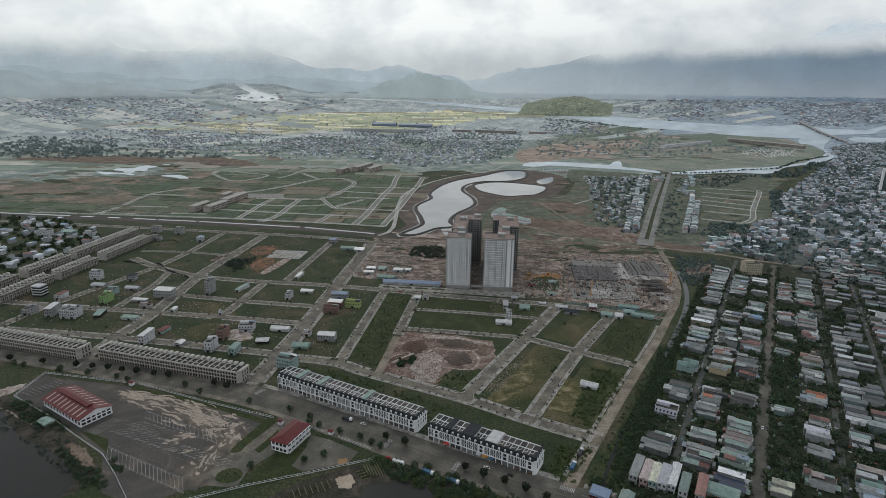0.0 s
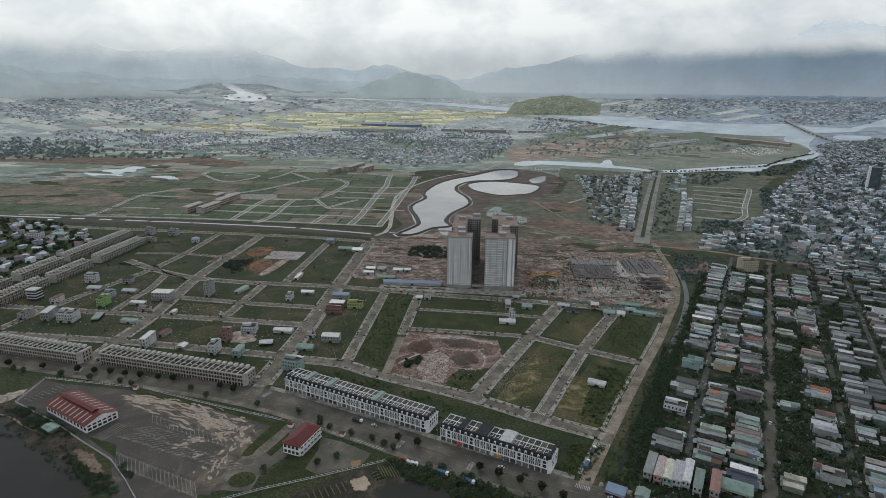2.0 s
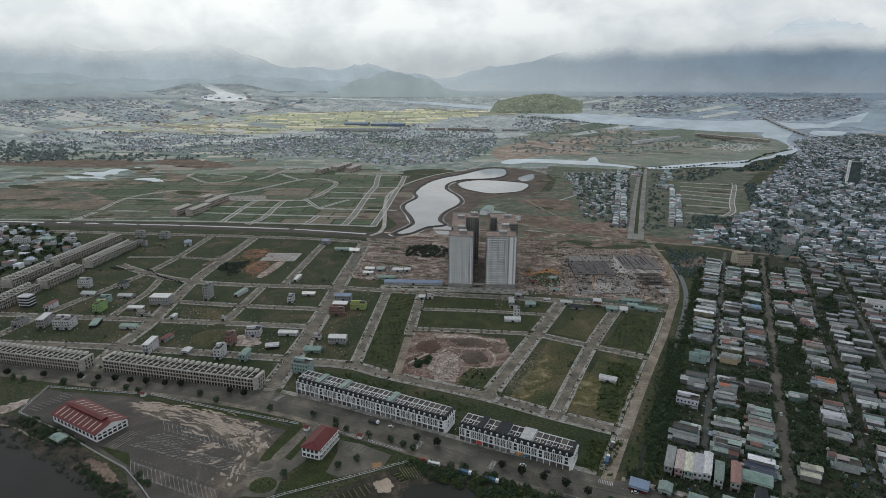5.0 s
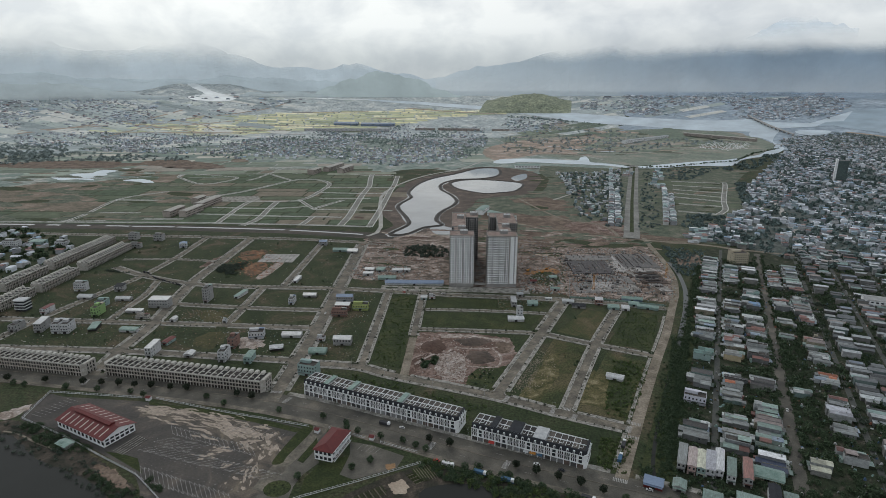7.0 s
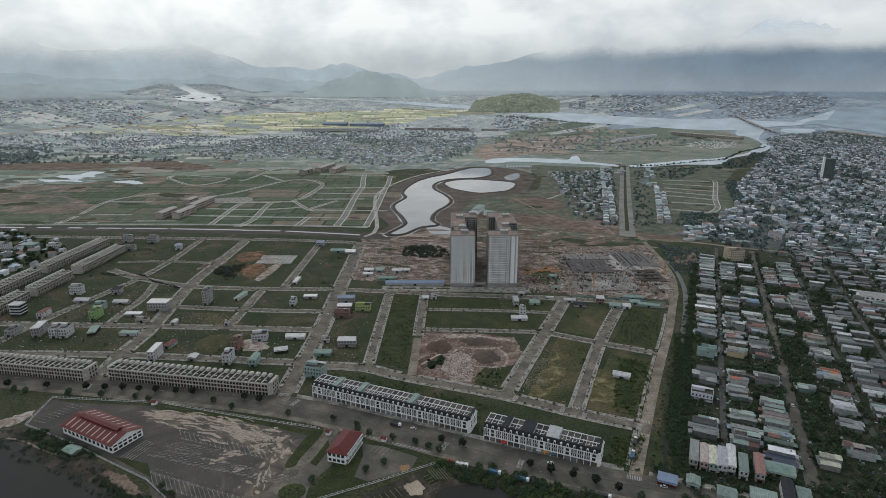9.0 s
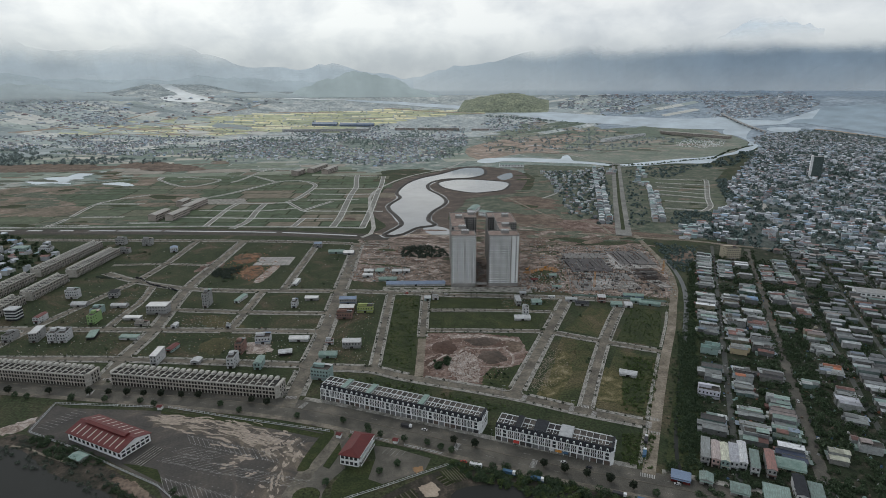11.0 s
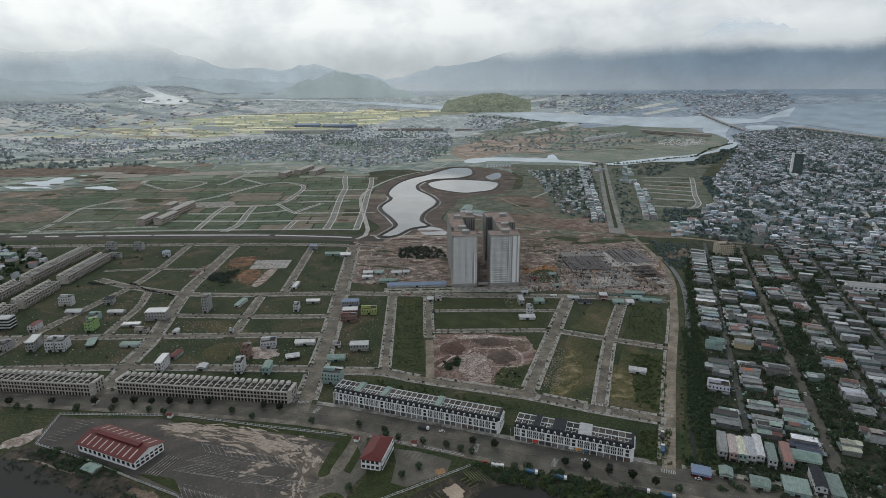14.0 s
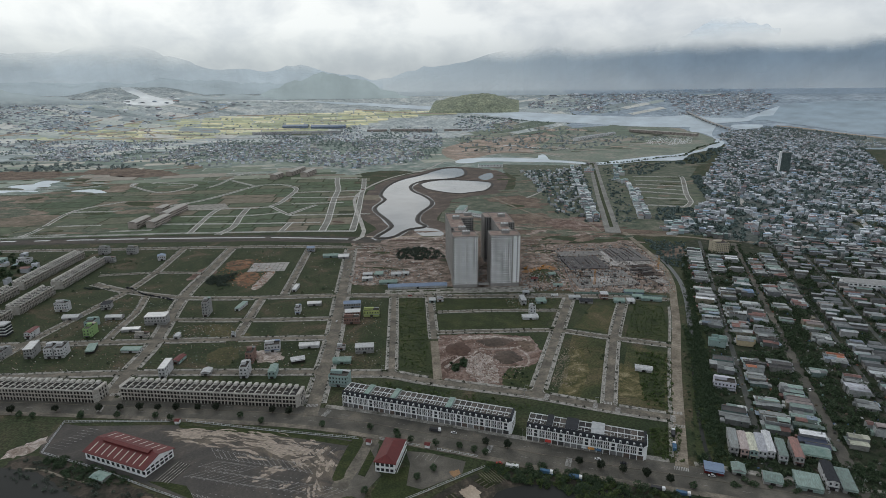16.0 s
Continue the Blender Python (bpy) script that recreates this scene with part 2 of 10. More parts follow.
M_METAL = surf("galvanised_metal", [(0.3, (0.30, 0.31, 0.32)), (0.7, (0.45, 0.46, 0.47))], 0.4, 2.0, 0.1, 0.45, metal=0.6)
M_BARK = surf("bark", [(0.3, (0.06, 0.045, 0.035)), (0.7, (0.11, 0.085, 0.065))], 2.0, 8.0, 0.3, 0.95)
M_LEAF = varied("tree_leaves", [(0.028, 0.049, 0.025), (0.039, 0.067, 0.033), (0.052, 0.082, 0.041), (0.070, 0.103, 0.054)], 0.8, 0.35, 0.3, True)
M_DARKLEAF = varied("dense_dark_leaves", [(0.016, 0.024, 0.014), (0.022, 0.031, 0.018), (0.030, 0.040, 0.022)], 0.8, 0.3, 0.5, True)
M_BRIGHTLEAF = varied("fresh_leaves", [(0.047, 0.078, 0.023), (0.067, 0.104, 0.032), (0.088, 0.120, 0.041)], 0.8, 0.35, 0.3, True)
M_HOUSEWALL = varied("house_wall_paint", [(0.253, 0.266, 0.266), (0.192, 0.198, 0.194), (0.384, 0.402, 0.406), (0.202, 0.203, 0.193), (0.141, 0.198, 0.188), (0.253, 0.234, 0.182), (0.131, 0.136, 0.136), (0.283, 0.297, 0.297), (0.172, 0.179, 0.188)], 0.85, 0.4, 0.4)
M_HOUSEROOF = varied("metal_sheet_roof", [(0.22, 0.23, 0.235), (0.11, 0.11, 0.11), (0.22, 0.31, 0.285), (0.34, 0.35, 0.36), (0.085, 0.085, 0.085), (0.48, 0.49, 0.50), (0.22, 0.225, 0.22), (0.15, 0.145, 0.14), (0.15, 0.075, 0.065), (0.25, 0.34, 0.315), (0.46, 0.47, 0.48), (0.33, 0.34, 0.34), (0.55, 0.56, 0.57), (0.13, 0.14, 0.15), (0.28, 0.37, 0.34), (0.19, 0.105, 0.088), (0.24, 0.25, 0.26), (0.30, 0.38, 0.35), (0.27, 0.17, 0.155), (0.38, 0.385, 0.38), (0.36, 0.32, 0.25), (0.10, 0.105, 0.11)], 0.6, 0.45, 0.3)
# House walls lightened and blued in the palette to stand for haze.
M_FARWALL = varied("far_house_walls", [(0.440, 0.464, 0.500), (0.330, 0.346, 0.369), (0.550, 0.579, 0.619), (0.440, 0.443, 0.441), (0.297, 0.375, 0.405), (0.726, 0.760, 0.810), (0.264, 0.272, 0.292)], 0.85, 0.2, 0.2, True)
# Leaf copy paled and blued to stand for haze over the settlement.
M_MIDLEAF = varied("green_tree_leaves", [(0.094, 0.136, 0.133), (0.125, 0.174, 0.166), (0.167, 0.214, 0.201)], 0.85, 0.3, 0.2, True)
# House roofs, likewise with haze put into the palette.
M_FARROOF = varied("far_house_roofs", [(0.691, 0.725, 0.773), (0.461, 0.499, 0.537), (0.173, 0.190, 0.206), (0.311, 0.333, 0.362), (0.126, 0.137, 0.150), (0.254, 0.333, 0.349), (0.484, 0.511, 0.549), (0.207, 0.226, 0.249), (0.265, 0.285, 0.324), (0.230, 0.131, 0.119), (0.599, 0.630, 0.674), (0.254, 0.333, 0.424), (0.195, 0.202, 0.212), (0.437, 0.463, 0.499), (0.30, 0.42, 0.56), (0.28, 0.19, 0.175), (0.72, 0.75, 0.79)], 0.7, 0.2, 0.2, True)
# The sun patch on the rice fields is put into this palette.
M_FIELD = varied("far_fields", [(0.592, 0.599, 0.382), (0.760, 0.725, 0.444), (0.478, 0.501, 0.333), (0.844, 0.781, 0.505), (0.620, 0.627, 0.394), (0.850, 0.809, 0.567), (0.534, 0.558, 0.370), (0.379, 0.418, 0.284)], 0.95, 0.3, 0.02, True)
# Plot colours raised to stand for haze.
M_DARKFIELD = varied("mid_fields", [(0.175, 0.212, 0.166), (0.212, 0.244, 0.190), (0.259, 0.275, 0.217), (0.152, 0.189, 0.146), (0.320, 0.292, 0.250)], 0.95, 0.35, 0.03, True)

# ---- mesh tools ----
EYE_X, EYE_Y = 0.0, -700.0


def gz(x, y):
    """Height of the land: a flat plain; its far rim is raised to fit the camera's view."""
    r = math.hypot(x - EYE_X, y - EYE_Y)
    if r > 4380:
        # a sector round the far river bend climbs higher, to fit the view
        az = math.degrees(math.atan2(x - EYE_X, y - EYE_Y))
        t = min(1, max(0, (az + 28.5) / 2.0)) * min(1, max(0, (-19.0 - az) / 2.0))
        low, high = 188.6 + 0.11 * (r - 4380), 300 * ((r - 3300) / 1550) ** 1.3
        return low + (high - low) * t
    return 300 * ((r - 3300) / 1550) ** 1.3 if r > 3300 else 0.0


def lift(x, y):
    return 0.0 if math.hypot(x - EYE_X, y - EYE_Y) < 3200 else 1.2


class Shape:
    """Collects vertices and faces of one part."""

    def __init__(self):
        self.v, self.f = [], []

    def face(self, pts):
        k = len(self.v)
        self.v.extend(tuple(p) for p in pts)
        self.f.append(tuple(range(k, k + len(pts))))
        return self

    def box(self, x0, y0, z0, x1, y1, z1):
        k = len(self.v)
        self.v += [(x0, y0, z0), (x1, y0, z0), (x1, y1, z0), (x0, y1, z0), (x0, y0, z1), (x1, y0, z1), (x1, y1, z1), (x0, y1, z1)]
        self.f += [(k, k + 3, k + 2, k + 1), (k + 4, k + 5, k + 6, k + 7), (k, k + 1, k + 5, k + 4), (k + 1, k + 2, k + 6, k + 5), (k + 2, k + 3, k + 7, k + 6), (k + 3, k, k + 4, k + 7)]
        return self

    def prism(self, pts, z0, z1):
        """An upright prism on a counter-clockwise outline."""
        k, m = len(self.v), len(pts)
        self.v += [(p[0], p[1], z0) for p in pts] + [(p[0], p[1], z1) for p in pts]
        self.f += [tuple(range(k + m - 1, k - 1, -1)), tuple(range(k + m, k + 2 * m))]
        self.f += [(k + i, k + (i + 1) % m, k + m + (i + 1) % m, k + m + i) for i in range(m)]
        return self

    def gable(self, x0, y0, x1, y1, z0, rise, over=0.4, along="x", thick=0.12):
        """A pitched roof of two sheets with closed gables."""
        if along == "x":
            a = [(x0 - over, y0 - over, z0), (x0 - over, (y0 + y1) / 2, z0 + rise), (x0 - over, y1 + over, z0)]
            d = (x1 - x0 + 2 * over, 0, 0)
        else:
            a = [(x0 - over, y0 - over, z0), ((x0 + x1) / 2, y0 - over, z0 + rise), (x1 + over, y0 - over, z0)]
            d = (0, y1 - y0 + 2 * over, 0)
        b = [(p[0] + d[0], p[1] + d[1], p[2]) for p in a]
        k = len(self.v)
        self.v += a + b + [(p[0], p[1], p[2] - thick) for p in a + b]
        self.f += [(k, k + 1, k + 4, k + 3), (k + 1, k + 2, k + 5, k + 4), (k + 6, k + 9, k + 10, k + 7), (k + 7, k + 10, k + 11, k + 8), (k, k + 3, k + 9, k + 6), (k + 2, k + 8, k + 11, k + 5), (k, k + 6, k + 7, k + 1), (k + 1, k + 7, k + 8, k + 2), (k + 3, k + 4, k + 10, k + 9), (k + 4, k + 5, k + 11, k + 10)]
        return self

    def panel(self, xs, zs, y0, y1, hole):
        """One upright slab on a grid of cells, open where hole(i, j)."""
        ids = {}

        def vert(i, j, y):
            if (i, j, y) not in ids:
                ids[(i, j, y)] = len(self.v)
                self.v.append((xs[i], y, zs[j]))
            return ids[(i, j, y)]
        a, b = len(xs) - 1, len(zs) - 1
        solid = lambda i, j: 0 <= i < a and 0 <= j < b and not hole(i, j)
        for i in range(a):
            for j in range(b):
                if not solid(i, j):
                    continue
                c = ((i, j), (i + 1, j), (i + 1, j + 1), (i, j + 1))
                self.f.append(tuple(vert(*p, y0) for p in c))
                self.f.append(tuple(vert(*p, y1) for p in c[::-1]))
                for k, (di, dj) in enumerate(((0, -1), (1, 0), (0, 1), (-1, 0))):
                    if not solid(i + di, j + dj):
                        p, q = c[k], c[(k + 1) % 4]
                        self.f.append((vert(*q, y0), vert(*p, y0), vert(*p, y1), vert(*q, y1)))
        return self

    def tube(self, x, y, z0, z1, r0, r1=None, n=8):
        r1 = r0 if r1 is None else r1
        k = len(self.v)
        for z, r in ((z0, r0), (z1, r1)):
            self.v += [(x + r * math.cos(i * math.tau / n), y + r * math.sin(i * math.tau / n), z) for i in range(n)]
        self.f += [(k + i, k + (i + 1) % n, k + n + (i + 1) % n, k + n + i) for i in range(n)]
        self.f += [tuple(range(k + n - 1, k - 1, -1)), tuple(range(k + n, k + 2 * n))]
        return self

    def put(self, other, m):
        k = len(self.v)
        self.v += [tuple(m @ Vector(p)) for p in other.v]
        self.f += [tuple(i + k for i in q) for q in other.f]
        return self

    def mesh(self, name, mat):
        me = bpy.data.meshes.new(name)
        me.from_pydata(self.v, [], self.f)
        me.materials.append(mat)
        return me


def part(name, shape, mat, parent, label=""):
    ob = new(name, shape.mesh(name, mat))
    ob.parent = parent
    return tagged(ob, label)


def thing(name, label, category, group="", m=None):
    ob = tagged(new(name), label, category, group)
    if m is not None:
        ob.matrix_world = m
    return ob


def setting(name, shape, mat, label, category):
    return tagged(new(name, shape.mesh(name, mat)), label, category, "", "structure")


def stuff(name, me, label, category):
    return tagged(new(name, me), label, category, "", "stuff")


def big_mesh(name, verts, per, mat):
    """A mesh of many separate faces with the same number of corners, from an array."""
    v = np.asarray(verts, dtype=np.float32).reshape(-1, 3)
    me = bpy.data.meshes.new(name)
    k = len(v) // per
    me.vertices.add(len(v))
    me.vertices.foreach_set("co", v.ravel())
    me.loops.add(len(v))
    me.loops.foreach_set("vertex_index", np.arange(len(v), dtype=np.int32))
    me.polygons.add(k)
    me.polygons.foreach_set("loop_start", np.arange(0, len(v), per, dtype=np.int32))
    me.update(calc_edges=True)
    me.materials.append(mat)
    return me


def along(pts, step):
    """Points at even steps on a polyline, with the direction there."""
    out = []
    for (ax, ay), (bx, by) in zip(pts, pts[1:]):
        d = math.hypot(bx - ax, by - ay)
        k = max(1, round(d / step))
        out += [(ax + (bx - ax) * i / k, ay + (by - ay) * i / k) for i in range(k)]
    out.append(tuple(pts[-1]))
    return out


def smooth(pts, k=6, closed=False):
    """A rounded line through the given corners."""
    m = len(pts)
    out = []
    for i in range(m if closed else m - 1):
        if closed:
            p = [pts[(i + j) % m] for j in (-1, 0, 1, 2)]
        else:
            p = [pts[min(max(i + j, 0), m - 1)] for j in (-1, 0, 1, 2)]
        for s in range(k):
            t = s / k
            out.append(tuple(0.5 * (2 * p[1][c] + (p[2][c] - p[0][c]) * t + (2 * p[0][c] - 5 * p[1][c] + 4 * p[2][c] - p[3][c]) * t * t + (3 * p[1][c] - p[0][c] - 3 * p[2][c] + p[3][c]) * t ** 3) for c in (0, 1)))
    if not closed:
        out.append(tuple(pts[-1]))
    return out


def normals(line):
    a = np.array(line)
    d = np.gradient(a, axis=0)
    d /= np.linalg.norm(d, axis=1)[:, None] + 1e-9
    return np.stack([-d[:, 1], d[:, 0]], 1)


def ribbon(sh, line, half, z, off=0.0, skip=None, thick=0.0):
    """A strip along a line; off moves it sideways."""
    a, nn = np.array(line), normals(line)
    l, r = a + nn * (off + half), a + nn * (off - half)
    for i in range(len(a) - 1):
        if skip is not None and (skip[i] or skip[i + 1]):
            continue
        q = [r[i], r[i + 1], l[i + 1], l[i]]
        top = [(p[0], p[1], gz(*p) + lift(*p) + z) for p in q]
        sh.face(top)
        if thick:
            for j in (0, 2):
                p0, p1 = top[j], top[j + 1]
                sh.face([p1, p0, (p0[0], p0[1], p0[2] - thick), (p1[0], p1[1], p1[2] - thick)])
    return sh


def sheet(outline, z, cell=0):
    """A flat patch of ground that follows the land."""
    bm = bmesh.new()
    vs = [bm.verts.new((x, y, 0)) for x, y in outline]
    bm.faces.new(vs)
    bmesh.ops.triangulate(bm, faces=bm.faces[:])
    if cell:
        for _ in range(6):
            es = [e for e in bm.edges if e.calc_length() > cell]
            if not es:
                break
            bmesh.ops.subdivide_edges(bm, edges=es, cuts=1)
            bmesh.ops.triangulate(bm, faces=[f for f in bm.faces if len(f.verts) > 3])
    for v in bm.verts:
        v.co.z = gz(v.co.x, v.co.y) + lift(v.co.x, v.co.y) + z
    bmesh.ops.recalc_face_normals(bm, faces=bm.faces[:])
    if bm.faces and sum(f.normal.z for f in bm.faces) < 0:
        bmesh.ops.reverse_faces(bm, faces=bm.faces[:])
    sh = Shape()
    bm.verts.index_update()
    sh.v = [tuple(v.co) for v in bm.verts]
    sh.f = [tuple(v.index for v in f.verts) for f in bm.faces]
    bm.free()
    return sh


def ragged(outline, amp, step=6.0):
    """An outline with an uneven, eroded edge."""
    ring_ = along([*outline, outline[0]], step)[:-1]
    nn = normals([*ring_, ring_[0]])[:-1]
    out = []
    for (x, y), q in zip(ring_, nn):
        d = amp * (noise.noise((x * 0.9 / amp, y * 0.9 / amp, 5)) * 0.9 + noise.noise((x * 3 / amp, y * 3 / amp, 8)) * 0.5)
        out.append((x + q[0] * d, y + q[1] * d))
    return out


def inside(poly, x, y):
    c = False
    j = len(poly) - 1
    for i in range(len(poly)):
        (xi, yi), (xj, yj) = poly[i], poly[j]
        if (yi > y) != (yj > y) and x < (xj - xi) * (y - yi) / (yj - yi) + xi:
            c = not c
        j = i
    return c


def clear_of(line, x, y):
    """Distance from a point to a polyline."""
    p = np.array((x, y))
    best = 1e9
    for a, b in zip(line, line[1:]):
        a, b = np.array(a), np.array(b)
        d = b - a
        t = min(1, max(0, float((p - a) @ d / (d @ d + 1e-9))))
        best = min(best, float(np.linalg.norm(p - a - t * d)))
    return best


# ---- the land ----
sh = Shape()
RINGS = [0] + [60 * i for i in range(1, 55)] + [3240 + 55 * i for i in range(1, 31)]
SECT = 240
for i, r in enumerate(RINGS):
    for j in range(SECT):
        a = math.tau * j / SECT
        x, y = EYE_X + r * math.sin(a), EYE_Y + r * math.cos(a)
        sh.v.append((x, y, gz(x, y) - (14 if r > 4300 else 0)))
for i in range(len(RINGS) - 1):
    for j in range(SECT):
        k = (j + 1) % SECT
        sh.f.append((i * SECT + j, (i + 1) * SECT + j, (i + 1) * SECT + k, i * SECT + k)[::-1])
setting("ground", sh, M_GROUND, "dull green and brown grassland plain reaching the mountains", "ground")

# ---- streets: centre line, half width of the roadway, width of each pavement, material ----
ROADS = [
    ([(-640, -222), (-520, -228), (-416, -243), (-268, -266), (-138, -291), (-41, -327), (42, -361), (131, -392), (260, -440)], 13.0, 5.0, M_ASPHALT, "boulevard"),
    ([(-145, -290), (-142, -151), (-145, -9), (-150, 222)], 6.0, 4.5, M_STREET, "street"),
    ([(-80, -226), (-79, -119), (-78, -8)], 3.2, 3.0, M_STREET, "street"),
    ([(-36, -155), (-33, -17)], 3.2, 2.8, M_STREET, "street"),
    ([(-219, -8), (-219, 228)], 3.2, 3.0, M_STREET, "street"),
    ([(-245, -138), (-245, -12)], 3.2, 3.0, M_STREET, "street"),
    ([(-322, -250), (-326, -192), (-328, -132), (-347, 9), (-348, 128), (-350, 245)], 5.0, 4.0, M_STREET, "street"),
    ([(-489, 68), (-428, 31), (-347, 0), (-264, -10), (-145, -13), (-33, -26), (3, -31), (144, -44), (264, -69)], 4.0, 3.2, M_STREET, "street"),
    ([(-338, -73), (-232, -84), (-145, -88)], 3.2, 3.0, M_STREET, "street"),
    ([(-600, -118), (-504, -125), (-310, -132), (-145, -140)], 3.8, 3.0, M_STREET, "street"),
    ([(-600, -190), (-448, -197), (-321, -201), (-145, -216)], 3.8, 3.0, M_STREET, "street"),
    ([(-145, -219), (-126, -221), (-82, -226), (-49, -241), (41, -274), (94, -299), (146, -320.5)], 4.5, 3.5, M_STREET, "street"),
    ([(43, -277), (100, -145), (144, -44)], 4.5, 3.8, M_STREET, "street"),
    ([(98, -300), (152, -172), (209, -57)], 3.8, 3.2, M_STREET, "street"),
    ([(100, -145), (154, -172), (206, -196)], 3.2, 3.0, M_STREET, "street"),
    ([(-36, -138), (34, -141), (100, -145)], 2.6, 2.4, M_STREET, "street"),
    ([(-36, -81), (37, -83), (120, -90)], 2.0, 2.2, M_STREET, "street"),
    ([(-900, 262), (-493, 247), (-291, 237), (-150, 218), (-100, 205)], 4.5, 3.5, M_STREET, "street"),
    ([(-428, 31), (-424, 120), (-430, 244)], 3.2, 3.0, M_STREET, "street"),
    ([(-470, -196), (-462, -123), (-428, 31)], 3.2, 3.0, M_STREET, "street"),
    ([(-500, 105), (-424, 110), (-348, 100)], 2.2, 2.2, M_STREET, "street"),
    ([(-380, -130), (-383, -100), (-384, -47), (-396, 10)], 2.8, 2.4, M_STREET, "street"),
    ([(121, -378), (125, -369), (146.5, -323), (169, -275), (202, -207), (236, -139), (264, -77), (291, -18)], 4.4, 0.0, M_DIRT, "dirt road"),
    ([(291, -18), (311, 43), (324, 115), (328, 150), (337, 240), (341, 268)], 4.0, 0.0, M_DIRT, "dirt road"),
    ([(60, 405), (126, 371), (211, 297), (336, 252), (427, 224), (472, 197), (560, 160)], 4.5, 0.0, M_DIRT, "dirt road"),
    ([(156, 642), (219, 425), (290, 362), (300, 280)], 3.2, 0.0, M_DIRT, "dirt road"),
    ([(-38, -240), (-36, -160)], 4.0, 0.0, M_DIRT, "dirt road"),
]
ROADLINES = [(along(r[0], 4.0), r[1]) for r in ROADS]
EARTHROAD = along(smooth([(125, -369), (146.5, -323), (169, -275), (202, -207), (236, -139), (256, -95)], 5), 6.0)
for i, (pts, half, side, mat, what) in enumerate(ROADS):
    line = along(smooth(pts, 5), 6.0)
    sh = ribbon(Shape(), line, half, 0.06 + 0.006 * i)
    setting("road" if what != "dirt road" else "dirt_road", sh, mat, {"boulevard": "wide dark asphalt boulevard with faded lane lines", "street": "narrow dusty grey concrete street between empty lots", "dirt road": "pale compacted earth road along the site"}[what], "road")
    kerbs = Shape()
    if side:
        for s in (1, -1):
            off = s * (half + side / 2)
            a, nn = np.array(line), normals(line)
            mid = a + nn * off
            skip = []
            for x, y in mid:
                skip.append(any(j != i and clear_of(ROADS[j][0], x, y) < ROADS[j][1] + 0.6 for j in range(len(ROADS))))
            sh = ribbon(Shape(), line, side / 2, 0.26 + 0.004 * i, off, skip, 0.3)
            ribbon(kerbs, line, 0.32, 0.30 + 0.004 * i, s * (half + 0.3), skip)
            ribbon(kerbs, line, 0.32, 0.30 + 0.004 * i, s * (half + side - 0.3), skip)
            if sh.f:
                setting("pavement", sh, M_PAVE if i or s > 0 else M_STREET, "raised pale concrete pavement with kerb along the street", "pavement")
    if kerbs.f and i:
        setting("kerb", kerbs, M_ROADKERB, "pale broken kerb stones along the street", "kerb")

gap = [any(clear_of(r[0], x - 6.2, y + 2.6) < r[1] + 2.5 for r in ROADS[:22]) for x, y in EARTHROAD]
setting("pavement", ribbon(Shape(), EARTHROAD, 1.3, 0.27, 6.6, gap, 0.27), M_PAVE, "narrow broken pavement along the earth road", "pavement")
kb = ribbon(Shape(), EARTHROAD, 0.3, 0.31, 5.3, gap, 0.3)
setting("kerb", kb, M_ROADKERB, "pale kerb along the earth road", "kerb")
# rounded corners where streets meet
CORNERS, CORNER_KERBS = Shape(), Shape()


def legs(pts, p):
    """Directions in which a street leads away from a point near its line."""
    best = None
    for k, (a, b) in enumerate(zip(pts, pts[1:])):
        a, b = np.array(a, float), np.array(b, float)
        d = b - a
        n = np.linalg.norm(d)
        t = float((p - a) @ d / (n * n))
        q = a + d * min(1, max(0, t))
        e = np.linalg.norm(p - q)
        if best is None or e < best[0]:
            before = n * min(1, max(0, t)) + (1e3 if k else 0)
            after = n * (1 - min(1, max(0, t))) + (1e3 if k < len(pts) - 2 else 0)
            best = (e, d / n, before, after)
    e, d, before, after = best
    return e, [x for x, ln in ((d, after), (-d, before)) if ln > 18]


def meet(a, b, c, d):
    """Where two stretches cross, each a little longer than drawn."""
    a, b, c, d = (np.array(q, float) for q in (a, b, c, d))
    u, v = b - a, d - c
    k = u[0] * v[1] - u[1] * v[0]
    if abs(k) < 1e-6:
        return None
    t = ((c - a)[0] * v[1] - (c - a)[1] * v[0]) / k
    r = ((c - a)[0] * u[1] - (c - a)[1] * u[0]) / k
    eu, ev = 9 / np.linalg.norm(u), 9 / np.linalg.norm(v)
    return a + u * t if -eu < t < 1 + eu and -ev < r < 1 + ev else None


done = []
for i in range(1, 22):
    for j in range(i + 1, 22):
        (pi, hi_, si, *_), (pj, hj, sj, *_) = ROADS[i], ROADS[j]
        for a, b in zip(pi, pi[1:]):
            for c, d in zip(pj, pj[1:]):
                p = meet(a, b, c, d)
                if p is None or any(np.linalg.norm(p - q) < 12 for q in done):
                    continue
                done.append(p)
                for ti in legs(pi, p)[1]:
                    for tj in legs(pj, p)[1]:
                        sn = abs(ti[0] * tj[1] - ti[1] * tj[0])
                        if sn < 0.7:
                            continue
                        q = p + tj * hi_ / sn + ti * hj / sn
                        R = 6.5
                        arc = [q + ti * R * (1 - t) ** 2 + tj * R * t * t for t in (0, 0.2, 0.4, 0.6, 0.8, 1.0)]
                        ring_ = [tuple(q - (ti + tj) * 0.3)] + [tuple(x) for x in arc]
                        if ti[0] * tj[1] - ti[1] * tj[0] < 0:
                            ring_ = ring_[:1] + ring_[:0:-1]
                        CORNERS.face([(x, y, 0.40) for x, y in ring_])
                        ribbon(CORNER_KERBS, [tuple(x) for x in arc], 0.35, 0.42)
setting("road_corner", CORNERS, M_STREET, "rounded dusty concrete street corners", "road")
